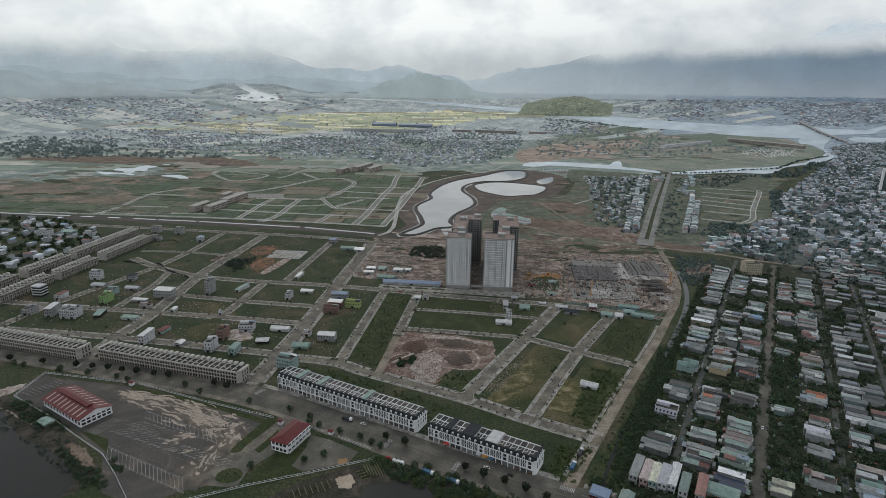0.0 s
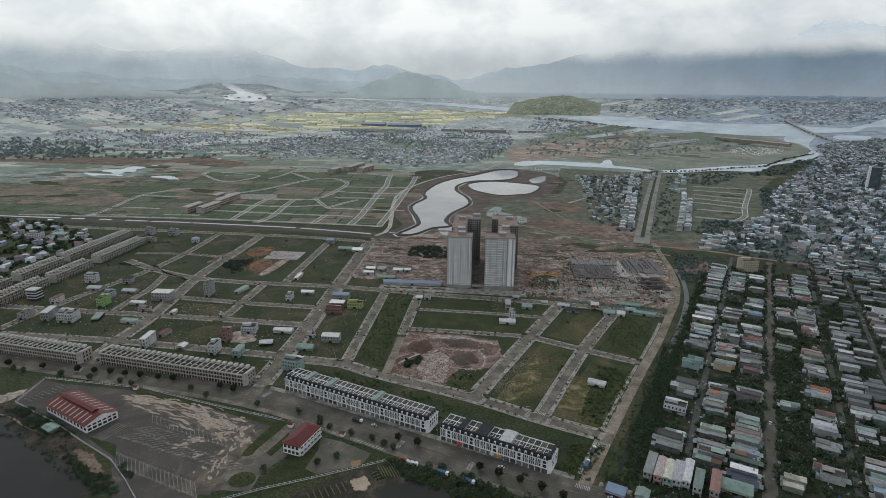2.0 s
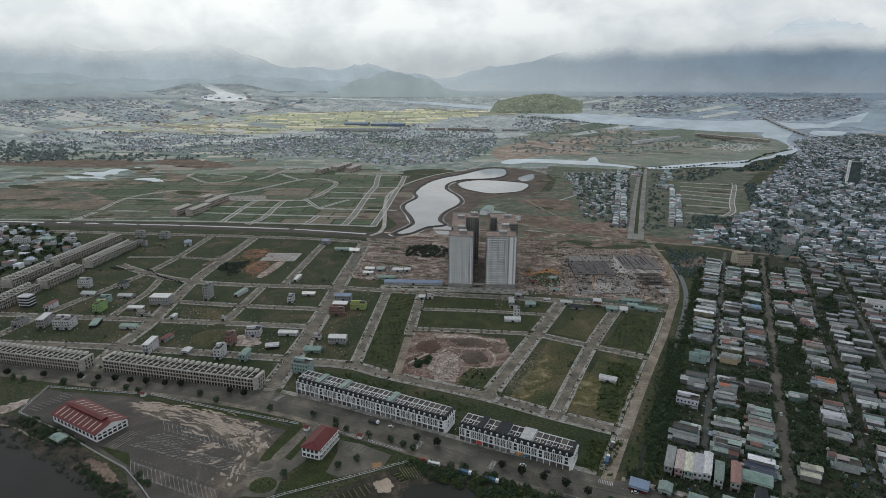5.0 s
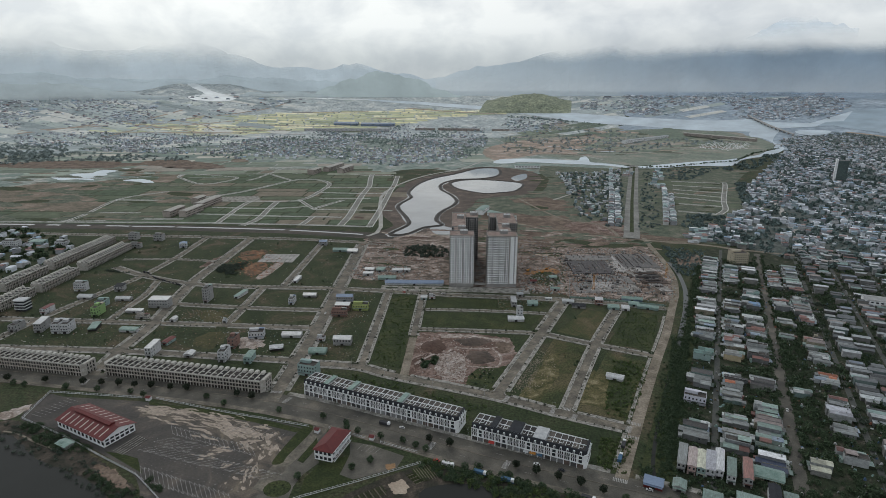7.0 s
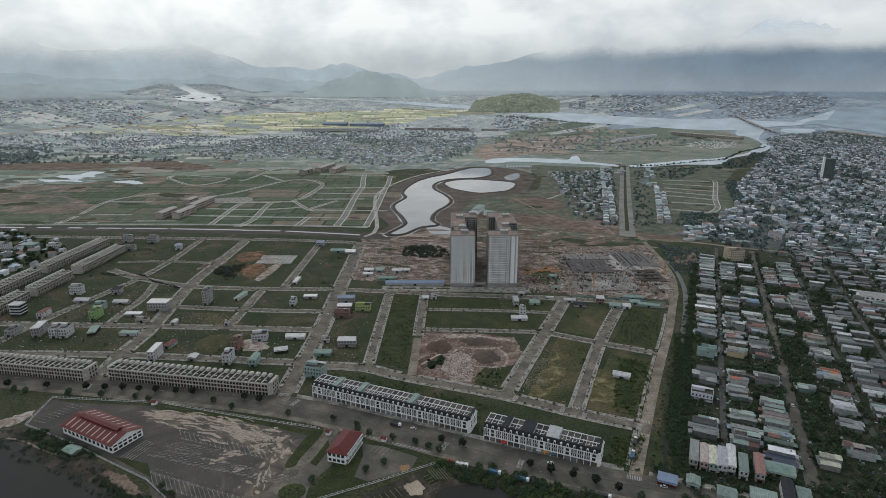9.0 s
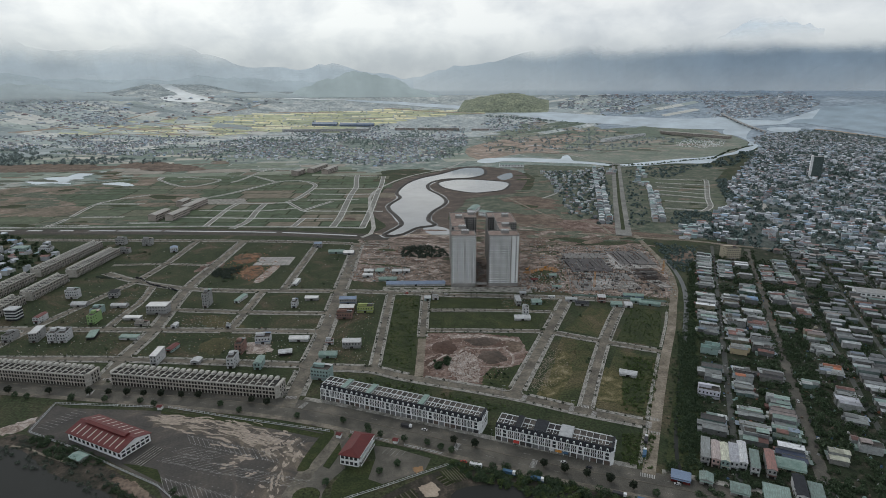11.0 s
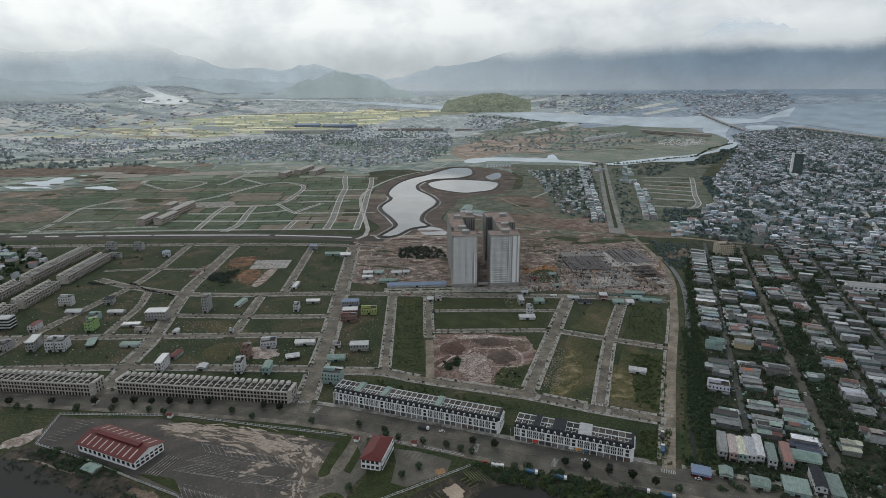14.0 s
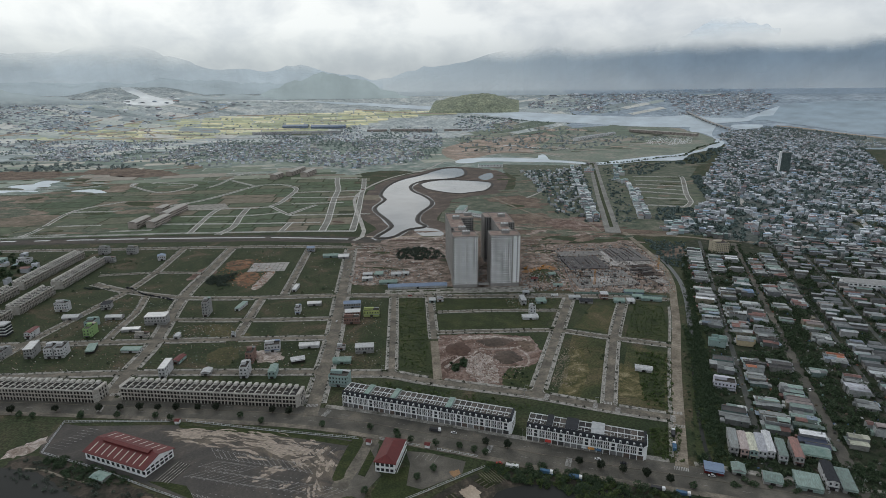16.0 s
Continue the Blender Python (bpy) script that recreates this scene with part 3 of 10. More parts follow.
setting("kerb", CORNER_KERBS, M_ROADKERB, "pale curved kerbs at street corners", "kerb")

# Haze is put into these colours: far land and leaves paled and blued.
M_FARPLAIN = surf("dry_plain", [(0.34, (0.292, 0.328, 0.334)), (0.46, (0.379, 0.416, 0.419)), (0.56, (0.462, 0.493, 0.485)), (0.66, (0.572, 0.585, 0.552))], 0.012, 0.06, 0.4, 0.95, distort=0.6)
# Palest leaf copy: haze of the far plain is in the colour.
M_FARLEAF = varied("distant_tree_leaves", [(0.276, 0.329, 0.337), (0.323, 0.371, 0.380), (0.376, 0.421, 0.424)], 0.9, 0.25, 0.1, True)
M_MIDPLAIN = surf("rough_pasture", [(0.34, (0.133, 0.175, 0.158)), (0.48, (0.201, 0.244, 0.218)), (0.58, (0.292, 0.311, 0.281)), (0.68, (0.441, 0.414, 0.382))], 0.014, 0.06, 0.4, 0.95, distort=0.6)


def ring(name, r0, r1, a0, a1, z, mat, label):
    """A sector of the plain with its own sheet, coloured for haze."""
    sh = Shape()
    m, k = max(3, int((r1 - r0) / 60)), int((a1 - a0) / 1.5)
    for i in range(m + 1):
        for j in range(k + 1):
            a = radians(a0 + (a1 - a0) * j / k)
            r = r0 + (r1 - r0) * i / m
            if i == 0:
                r += 90 * noise.noise((a * 9, r0, 0)) + 50 * noise.noise((a * 31, r0, 1))
            if j in (0, k):
                a += radians(2.5 * noise.noise((r * 0.004, a0, 2)) + 1.4 * noise.noise((r * 0.02, a1, 5)))
            x, y = EYE_X + r * math.sin(a), EYE_Y + r * math.cos(a)
            sh.v.append((x, y, gz(x, y) + lift(x, y) * 0.5 + z))
    for i in range(m):
        for j in range(k):
            q = i * (k + 1) + j
            sh.f.append((q, q + 1, q + k + 2, q + k + 1)[::-1])
    return setting(name, sh, mat, label, "ground")


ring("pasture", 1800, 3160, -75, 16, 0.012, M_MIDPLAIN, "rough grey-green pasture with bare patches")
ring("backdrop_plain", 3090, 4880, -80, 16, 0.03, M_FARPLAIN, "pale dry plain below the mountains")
# blue-grey of the haze is part of this plain's colour
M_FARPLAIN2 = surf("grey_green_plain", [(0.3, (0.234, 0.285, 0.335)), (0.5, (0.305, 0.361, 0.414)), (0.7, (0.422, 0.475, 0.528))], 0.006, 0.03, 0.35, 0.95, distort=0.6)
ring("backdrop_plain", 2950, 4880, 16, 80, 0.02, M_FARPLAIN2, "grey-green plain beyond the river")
# Field palettes lightened to stand for haze, the distant ones most.
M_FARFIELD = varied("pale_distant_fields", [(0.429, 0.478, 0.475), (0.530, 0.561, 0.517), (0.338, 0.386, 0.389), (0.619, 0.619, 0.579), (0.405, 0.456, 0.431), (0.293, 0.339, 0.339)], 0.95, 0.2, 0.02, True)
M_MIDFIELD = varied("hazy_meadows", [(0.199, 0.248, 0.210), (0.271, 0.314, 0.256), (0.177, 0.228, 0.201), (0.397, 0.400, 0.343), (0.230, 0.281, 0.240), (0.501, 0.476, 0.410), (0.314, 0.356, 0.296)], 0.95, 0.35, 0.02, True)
M_KERB = surf("pale_kerbed_lane", [(0.3, (0.26, 0.25, 0.23)), (0.7, (0.42, 0.405, 0.375))], 0.05, 0.3, 0.3, 0.9)
M_PLOT = varied("weedy_plots", [(0.076, 0.105, 0.063), (0.089, 0.118, 0.072), (0.108, 0.129, 0.083), (0.138, 0.141, 0.097), (0.083, 0.113, 0.063), (0.193, 0.167, 0.127)], 0.95, 0.45, 0.05)
# Island grass lightened in its colour to stand for haze.
M_ISLE = surf("river_meadow", [(0.3, (0.140, 0.171, 0.140)), (0.5, (0.197, 0.222, 0.180)), (0.62, (0.279, 0.256, 0.218)), (0.70, (0.383, 0.325, 0.287))], 0.007, 0.08, 0.4, 0.95, distort=0.6)

# ---- water ----
LAKE = [(-108, 276), (-81, 351), (-90, 416), (-119, 531), (-98, 634), (-110, 711), (-92, 846), (-53, 952), (6, 1035), (82, 1168), (138, 1170), (142, 1064), (122, 992), (81, 945), (6, 921), (-35, 848), (-36, 756), (-9, 674), (5, 601), (-2, 547), (-22, 491), (-33, 444), (-35, 392), (-23, 353), (-44, 339), (-60, 325), (-83, 281)]
LAKE_S = smooth(LAKE, 4, True)
LAKE2 = smooth([(-42, 329), (-23, 345), (2, 326), (12, 290), (-4, 272), (-29, 282)], 4, True)
POND2 = smooth([(-2, 869), (55, 923), (136, 904), (190, 856), (160, 745), (113, 710), (77, 701), (27, 749), (2, 802)], 4, True)
POND3 = smooth([(172, 971), (222, 1055), (216, 961), (182, 906)], 4, True)


M_BANK = surf("wet_dark_bank", [(0.3, (0.022, 0.019, 0.017)), (0.7, (0.045, 0.037, 0.032))], 0.05, 0.6, 0.3, 0.7)


def grown(line, d):
    a = np.array(line)
    nx, pv = np.roll(a, -1, 0), np.roll(a, 1, 0)
    t = nx - pv
    t /= np.linalg.norm(t, axis=1)[:, None] + 1e-9
    nn = np.stack([t[:, 1], -t[:, 0]], 1)
    area = 0.5 * np.sum(a[:, 0] * nx[:, 1] - nx[:, 0] * a[:, 1])
    return [tuple(p) for p in a + nn * d * (1 if area > 0 else -1)]


def bank(line, w, h, mat, name, label):
    """A raised rim round water."""
    sh = Shape()
    inn, mid, out = grown(line, -1), grown(line, w * 0.4), grown(line, w)
    m = len(line)
    for i in range(m):
        j = (i + 1) % m
        for (p, q, zp), (r, s, zr) in (((inn[i], inn[j], 0.1), (mid[i], mid[j], h)), ((mid[i], mid[j], h), (out[i], out[j], 0.05))):
            sh.face([(*p, zp), (*q, zp), (*s, zr), (*r, zr)])
    return setting(name, sh, mat, label, "bank")


setting("mud_flat", sheet(smooth([(-140, 262), (-112, 340), (-140, 420), (-168, 540), (-150, 640), (-150, 740), (-130, 860), (-80, 985), (-10, 1080), (70, 1195), (160, 1200), (250, 1100), (260, 960), (230, 820), (190, 700), (120, 660), (60, 620), (45, 540), (20, 470), (8, 400), (40, 340), (30, 262)], 3, True), 0.03, 60), M_MUD, "brown mud shore round the drained lake", "ground")
for line, nm in ((LAKE_S, "lake"), (LAKE2, "pond"), (POND2, "pond"), (POND3, "pond")):
    setting(nm, sheet(line, 0.12), M_WATER, "pale still water reflecting a white sky", "water")
# narrow standing water outside the embankment
moat = Shape()
m_in, m_out, k = grown(LAKE_S, 8.5), grown(LAKE_S, 14.5), len(LAKE_S)
for i in range(k):
    j = (i + 1) % k
    ti, tj = (0.1 + 0.9 * abs(noise.noise((q * 0.21, 3.0, 0))) for q in (i, j))
    oi = tuple(m_in[i][c] + (m_out[i][c] - m_in[i][c]) * min(1, 1.8 * ti) for c in (0, 1))
    oj = tuple(m_in[j][c] + (m_out[j][c] - m_in[j][c]) * min(1, 1.8 * (0.1 + 0.9 * abs(noise.noise(((j if j else k) * 0.21, 3.0, 0))))) for c in (0, 1))
    if 18 < i < 58:
        continue
    moat.face([(*m_in[i], 0.11), (*m_in[j], 0.11), (*oj, 0.11), (*oi, 0.11)])
setting("ditch_water", moat, M_WATER, "thin pale standing water outside the embankment", "water")
bank(LAKE_S, 9, 2.2, M_BANK, "embankment", "dark earth embankment round the lake")
bank(POND2, 7, 1.6, M_BANK, "embankment", "dark earth embankment round the pond")
CHANNEL_W = [(141, 1350), (172, 1428), (217, 1447), (283, 1457), (366, 1440), (454, 1406), (487, 1498), (518, 1538), (509, 1443), (497, 1355), (548, 1315), (604, 1245), (590, 1201), (533, 1260), (479, 1282), (423, 1297), (327, 1328), (237, 1343), (203, 1310), (152, 1301)]
CHANNEL_E = [(604, 1245), (660, 1254), (726, 1301), (829, 1360), (939, 1422), (1007, 1441), (1156, 1558), (1245, 1642), (1340, 1768), (1441, 1895), (1583, 2156), (1615, 2278), (1603, 2347), (1576, 2384), (1640, 2500), (1766, 2518), (1776, 2472), (1689, 2352), (1617, 2225), (1563, 2064), (1490, 1896), (1351, 1699), (1235, 1580), (1158, 1519), (1072, 1433), (991, 1305), (934, 1265), (891, 1265), (811, 1264), (690, 1202), (590, 1201)]
for line in (CHANNEL_W, CHANNEL_E):
    setting("channel_water", sheet(smooth(line, 3, True), 0.44, 90), M_RIVER, "pale winding river channel between villages", "water")
RIVER = [(-657, 3568), (-234, 3481), (131, 3374), (399, 3250), (609, 3103), (798, 2936), (1109, 2786), (1272, 2671), (1456, 2562), (1640, 2490), (1717, 2470), (1786, 2523), (1925, 2507), (2073, 2483), (2109, 2387), (2190, 2230), (2270, 1950), (2700, 1900), (2950, 2400), (2832, 2513), (2600, 2700), (2470, 2733), (2340, 2750), (2169, 2557), (2000, 2581), (1846, 2668), (1771, 2780), (1567, 2814), (1415, 2881), (1110, 3036), (777, 3209), (502, 3307), (134, 3474), (-239, 3565), (-662, 3602)]
setting("river_water", sheet(RIVER, 0.7, 90), M_RIVER, "wide pale river meeting the sea", "water")
M_SEA = water("grey_blue_sea", (0.31, 0.385, 0.44), 0.35, 0.06, 0.12)
setting("sea_water", sheet([(1985, 2500), (2073, 2483), (2109, 2387), (2190, 2230), (2270, 1950), (2700, 1900), (2950, 2400), (2832, 2513), (2600, 2700), (2470, 2733), (2340, 2750), (2169, 2557), (2080, 2572)], 1.0, 90), M_SEA, "grey-blue sea off the beach", "water")
# Far reach whitened in its base colour to stand for sky glint.
M_FARRIVER = water("glinting_river_water", (0.66, 0.69, 0.69), 0.35, 0.1, 0.05)
setting("far_river_water", ribbon(Shape(), along(smooth([(-1660, 3480), (-1300, 3540), (-1000, 3560), (-657, 3585)], 4), 40), 13, 0.9), M_FARRIVER, "thin bright reach of the far river", "water")
FARBEND = smooth([(-2060, 3690), (-1960, 3670), (-1789, 3520), (-1636, 3440), (-1570, 3400), (-1600, 3281), (-1783, 3238), (-1880, 3310), (-1810, 3427), (-1956, 3560)], 3, True)
setting("far_river_water", sheet(FARBEND, 1.6, 60), M_FARRIVER, "bright far bend of the river below the mountains", "water")
setting("flood_pond_water", sheet(ragged(smooth([(-1176, 905), (-1150, 930), (-1168, 985), (-1120, 1000), (-1132, 1060), (-1085, 1100), (-1060, 1120), (-1074, 1010), (-1050, 960), (-1062, 905), (-1020, 860), (-1090, 880), (-1120, 860)], 3, True), 7, 5), 0.1), M_RIVER, "white flooded hollow in the fields", "water")
setting("flood_pond_water", sheet(ragged(smooth([(-941, 867), (-896, 890), (-828, 821), (-887, 829)], 3, True), 7, 5), 0.1), M_RIVER, "white flooded hollow in the fields", "water")
CANAL = [(-1400, 330), (-846, 318), (-523, 311), (-307, 296), (-157, 268), (-100, 262)]
setting("canal_bank", ribbon(Shape(), along(CANAL, 20), 21, 0.04), surf("wet_canal_mud", [(0.34, (0.026, 0.028, 0.021)), (0.5, (0.042, 0.037, 0.031)), (0.66, (0.075, 0.060, 0.050))], 0.04, 0.4, 0.5, 0.85, 0.3, stretch=(0.25, 1, 1)), "dark earth banks of the drainage canal", "ground")
for a, b in (((-1400, 333), (-800, 321)), ((-775, 320), (-748, 319)), ((-715, 318.5), (-690, 318)), ((-660, 317), (-612, 315.5)), ((-606, 315), (-525, 313)), ((-520, 313), (-310, 298)), ((-300, 297), (-160, 270))):
    setting("canal_water", ribbon(Shape(), along(smooth([a, ((a[0] + b[0]) / 2, (a[1] + b[1]) / 2 + 1.2), b], 3), 12), 3.6, 0.14, 3.0), M_WATER, "straight drainage canal with pale water", "water")
setting("lakeside_water", sheet(ragged(smooth([(-330, -341), (-316, -347), (-296, -362), (-275, -374), (-252, -382), (-226, -395), (-210, -408), (-204, -420), (-215, -470), (-330, -520), (-520, -480), (-480, -340), (-400, -325)], 4, True), 1.6, 3), 0.1), M_DARKWATER, "dark grey lake beside the car park", "water")
setting("garden_pond_water", sheet(smooth([(-14, -396), (10, -386), (39, -391), (75, -402), (60, -430), (0, -430)], 4, True), 0.1), M_DARKWATER, "dark pond edged by vegetable beds and trees", "water")
CREEK = [(332, 120), (326, 68), (310, 1), (287, -61), (267, -106), (242, -159), (232, -178)]
setting("creek_water", ribbon(Shape(), along(smooth(CREEK, 4), 6), 2.8, 0.15), M_CREEK, "narrow grey creek in overgrown banks", "water")
setting("creek_water", ribbon(Shape(), along(smooth([(232, -178), (218, -208), (187, -271), (152, -349), (143, -379)], 4), 6), 1.3, 0.145), M_DARKWATER, "dark ditch under bushes", "water")

# ---- patches of ground ----
M_TRAMPLED = surf("trampled_earth", [(0.32, (0.044, 0.053, 0.031)), (0.41, (0.099, 0.080, 0.063)), (0.50, (0.184, 0.140, 0.117)), (0.58, (0.265, 0.211, 0.181)), (0.68, (0.442, 0.389, 0.355))], 0.045, 0.5, 0.6, 0.95, 0.4, stretch=(0.8, 1.0, 1), distort=1.6, detail=8.0)
M_PALEEARTH = surf("pale_crumbled_earth", [(0.34, (0.16, 0.12, 0.10)), (0.48, (0.28, 0.23, 0.20)), (0.64, (0.44, 0.39, 0.36))], 0.14, 0.9, 0.5, 0.95, 0.3, distort=1.0)
setting("earth_lot", sheet(ragged([(-31, -146), (-7, -145), (22, -147), (66, -158), (70, -194), (41, -258), (19, -256), (-1, -253), (-34, -241), (-36, -203)], 3, 2.5), 0.05), M_PINK, "churned pink-brown earth lot with rubble", "ground")
setting("site_ground", sheet(ragged([(152, -30), (276, -46), (316, 60), (326, 200), (176, 200)], 5, 4), 0.04), M_TRAMPLED, "muddy brown ground of a building site", "ground")
setting("site_ground", sheet(ragged([(-150, 30), (-100, 22), (150, -20), (172, 150), (180, 262), (40, 330), (-150, 258)], 8, 4), 0.035), M_TRAMPLED, "trampled bare earth round the towers", "ground")
M_UMBER = surf("dark_brown_spoil", [(0.3, (0.060, 0.036, 0.028)), (0.7, (0.11, 0.070, 0.055))], 0.1, 0.6, 0.35, 0.95)


def mound(x, y, rx, ry, h, mat, label):
    sh = Shape()
    for i in range(9):
        t = i / 8
        for j in range(20):
            a = math.tau * j / 20
            k = (1 - t) * (1 + 0.42 * noise.noise((x + math.cos(a) * 1.3, y + math.sin(a) * 1.3, t * 0.6)) + 0.16 * noise.noise((x + math.cos(a) * 4, y + math.sin(a) * 4, t * 3)))
            sh.v.append((x + rx * k * math.cos(a), y + ry * k * math.sin(a), 0.03 + h * math.sin(t * math.pi / 2) * (1 + 0.1 * noise.noise((a, t * 3, x)))))
    for i in range(8):
        for j in range(20):
            q = (j + 1) % 20
            sh.f.append((i * 20 + j, i * 20 + q, (i + 1) * 20 + q, (i + 1) * 20 + j))
    setting("spoil_heap", sh, mat, label, "ground")


mound(-14, -181, 12.5, 15, 3.0, M_UMBER, "dark brown heap of spoil on the churned lot")
mound(27, -168, 18, 10, 1.8, M_MUD, "brown heap of spoil on the churned lot")
mound(33, -202, 14, 15, 2.2, M_MUD, "brown heap of spoil on the churned lot")
mound(58, -180, 8, 13, 1.4, M_SOIL, "brown heap of spoil on the churned lot")
setting("earth_patch", sheet(ragged([(-11, -228), (-7, -204), (8, -190), (17, -200), (19, -225), (16, -252), (-1, -250)], 2.5, 2), 0.075), M_PALEEARTH, "pale heap of broken concrete and earth", "ground")
setting("earth_patch", sheet(ragged([(-10, -150), (24, -151), (60, -162), (62, -170), (44, -166), (20, -158), (-6, -160)], 2, 2), 0.08), M_PALEEARTH, "pale crumbled edge of the churned lot", "ground")
setting("earth_patch", sheet(ragged([(-34, -211), (-20, -197), (-9, -198), (-14, -207), (-28, -229)], 2, 2), 0.085), M_UMBER, "dark dug earth in the churned lot", "ground")
setting("footpath", ribbon(Shape(), along(smooth([(-30, -220), (-14, -199), (-3, -197), (10, -181), (16, -184), (46, -183), (66, -165)], 4), 2), 1.3, 0.30), M_PALEEARTH, "pale track winding over the churned lot", "ground")
setting("footpath", ribbon(Shape(), along(smooth([(46, -183), (53, -200), (51, -217), (43, -224), (20, -222)], 4), 2), 1.2, 0.31), M_PALEEARTH, "pale track winding over the churned lot", "ground")
setting("weed_patch", sheet(ragged([(16, -262), (22, -239), (32, -221), (40, -222), (49, -223), (60, -219), (41, -264)], 2.5, 2), 0.09), M_WEEDS, "green weeds on the churned lot", "ground")
setting("mown_lot", sheet([(60, -282), (92, -293), (144, -178), (112, -158)], 0.05), M_GRASS, "brownish green grass lot", "ground")
setting("mown_lot", sheet([(108, -294), (149, -310), (194, -210), (160, -188)], 0.05), M_GRASS, "green grass lot with weeds", "ground")


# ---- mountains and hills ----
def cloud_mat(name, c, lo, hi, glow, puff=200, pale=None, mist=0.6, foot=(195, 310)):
    """Wooded slopes with haze put into colour and glow, fading upwards into cloud."""
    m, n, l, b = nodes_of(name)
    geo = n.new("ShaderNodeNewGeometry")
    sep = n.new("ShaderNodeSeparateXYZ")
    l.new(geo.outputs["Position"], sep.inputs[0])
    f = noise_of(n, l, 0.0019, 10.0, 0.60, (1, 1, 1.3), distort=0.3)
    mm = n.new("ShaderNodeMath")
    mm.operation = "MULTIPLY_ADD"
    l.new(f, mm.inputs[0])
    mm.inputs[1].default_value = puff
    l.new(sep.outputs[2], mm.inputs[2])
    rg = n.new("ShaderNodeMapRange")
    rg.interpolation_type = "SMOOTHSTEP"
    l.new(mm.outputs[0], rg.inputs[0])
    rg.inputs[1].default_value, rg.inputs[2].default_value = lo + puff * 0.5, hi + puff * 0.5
    # low mist at the foot, made by letting the sky show through
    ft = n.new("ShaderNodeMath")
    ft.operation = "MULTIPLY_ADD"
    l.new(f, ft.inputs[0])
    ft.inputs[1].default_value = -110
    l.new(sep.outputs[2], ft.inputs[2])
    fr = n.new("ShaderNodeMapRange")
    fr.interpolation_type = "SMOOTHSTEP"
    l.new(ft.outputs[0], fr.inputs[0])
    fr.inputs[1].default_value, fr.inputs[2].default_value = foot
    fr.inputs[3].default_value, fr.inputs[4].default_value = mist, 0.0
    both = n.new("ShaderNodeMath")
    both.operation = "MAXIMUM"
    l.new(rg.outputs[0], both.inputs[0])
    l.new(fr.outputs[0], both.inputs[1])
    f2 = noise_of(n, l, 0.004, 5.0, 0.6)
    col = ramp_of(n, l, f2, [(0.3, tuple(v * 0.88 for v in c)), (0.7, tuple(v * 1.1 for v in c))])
    # thicker haze on the left is painted as a paler colour
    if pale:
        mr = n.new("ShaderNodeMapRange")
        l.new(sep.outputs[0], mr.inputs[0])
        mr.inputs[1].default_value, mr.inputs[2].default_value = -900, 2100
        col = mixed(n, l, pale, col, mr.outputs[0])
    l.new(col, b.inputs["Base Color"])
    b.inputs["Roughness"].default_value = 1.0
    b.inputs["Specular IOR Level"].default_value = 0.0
    # slopes emit their own colour to stand for haze light
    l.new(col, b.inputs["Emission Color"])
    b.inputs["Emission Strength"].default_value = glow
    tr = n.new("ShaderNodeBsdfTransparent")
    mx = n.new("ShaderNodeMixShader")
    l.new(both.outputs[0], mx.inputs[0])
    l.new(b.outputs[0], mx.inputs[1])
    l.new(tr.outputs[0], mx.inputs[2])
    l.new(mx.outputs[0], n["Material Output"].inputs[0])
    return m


def ridge(name, r, azs, heights, mat, label, depth=140, seed=0.0):
    """A mountain range seen as one sloping face with folds."""
    sh = Shape()
    steps, rows = 90, 10
    for i in range(steps + 1):
        s = i / steps
        az = azs[0] + (azs[1] - azs[0]) * s
        k = s * (len(heights) - 1)
        j = min(int(k), len(heights) - 2)
        t = k - j
        t = t * t * (3 - 2 * t)
        h = heights[j] * (1 - t) + heights[j + 1] * t
        h *= 1 + 0.10 * noise.noise((az * 0.35, seed, 0)) + 0.05 * noise.noise((az * 1.3, seed, 2))
        for q in range(rows + 1):
            u = q / rows
            rr = r - depth * (1 - u) + 25 * noise.noise((az * 0.8, u * 2, seed))
            x, y = EYE_X + rr * math.sin(radians(az)), EYE_Y + rr * math.cos(radians(az))
            z0 = gz(x, y) - 12 if q == 0 else 0
            sh.v.append((x, y, z0 if q == 0 else max(gz(x, y) - 12, 0) * (1 - u) + h * u ** 0.85))
    for i in range(steps):
        for q in range(rows):
            k = i * (rows + 1) + q
            sh.f.append((k, k + rows + 1, k + rows + 2, k + 1))
    return setting(name, sh, mat, label, "mountain")


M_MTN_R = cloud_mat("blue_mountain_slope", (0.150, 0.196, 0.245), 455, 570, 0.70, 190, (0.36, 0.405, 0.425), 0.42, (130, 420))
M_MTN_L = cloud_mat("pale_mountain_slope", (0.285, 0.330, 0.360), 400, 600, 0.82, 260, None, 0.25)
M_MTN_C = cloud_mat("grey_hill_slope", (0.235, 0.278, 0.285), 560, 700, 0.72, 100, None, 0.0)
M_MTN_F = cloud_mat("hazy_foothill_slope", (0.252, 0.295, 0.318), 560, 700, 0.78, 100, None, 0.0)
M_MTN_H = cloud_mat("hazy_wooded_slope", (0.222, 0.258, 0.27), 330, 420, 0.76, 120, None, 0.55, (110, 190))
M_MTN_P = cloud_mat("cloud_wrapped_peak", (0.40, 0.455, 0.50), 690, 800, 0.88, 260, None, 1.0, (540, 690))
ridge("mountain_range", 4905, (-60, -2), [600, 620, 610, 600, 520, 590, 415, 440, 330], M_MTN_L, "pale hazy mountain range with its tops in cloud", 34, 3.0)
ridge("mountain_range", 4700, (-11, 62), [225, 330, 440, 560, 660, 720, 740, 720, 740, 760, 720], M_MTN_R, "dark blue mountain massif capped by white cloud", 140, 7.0)
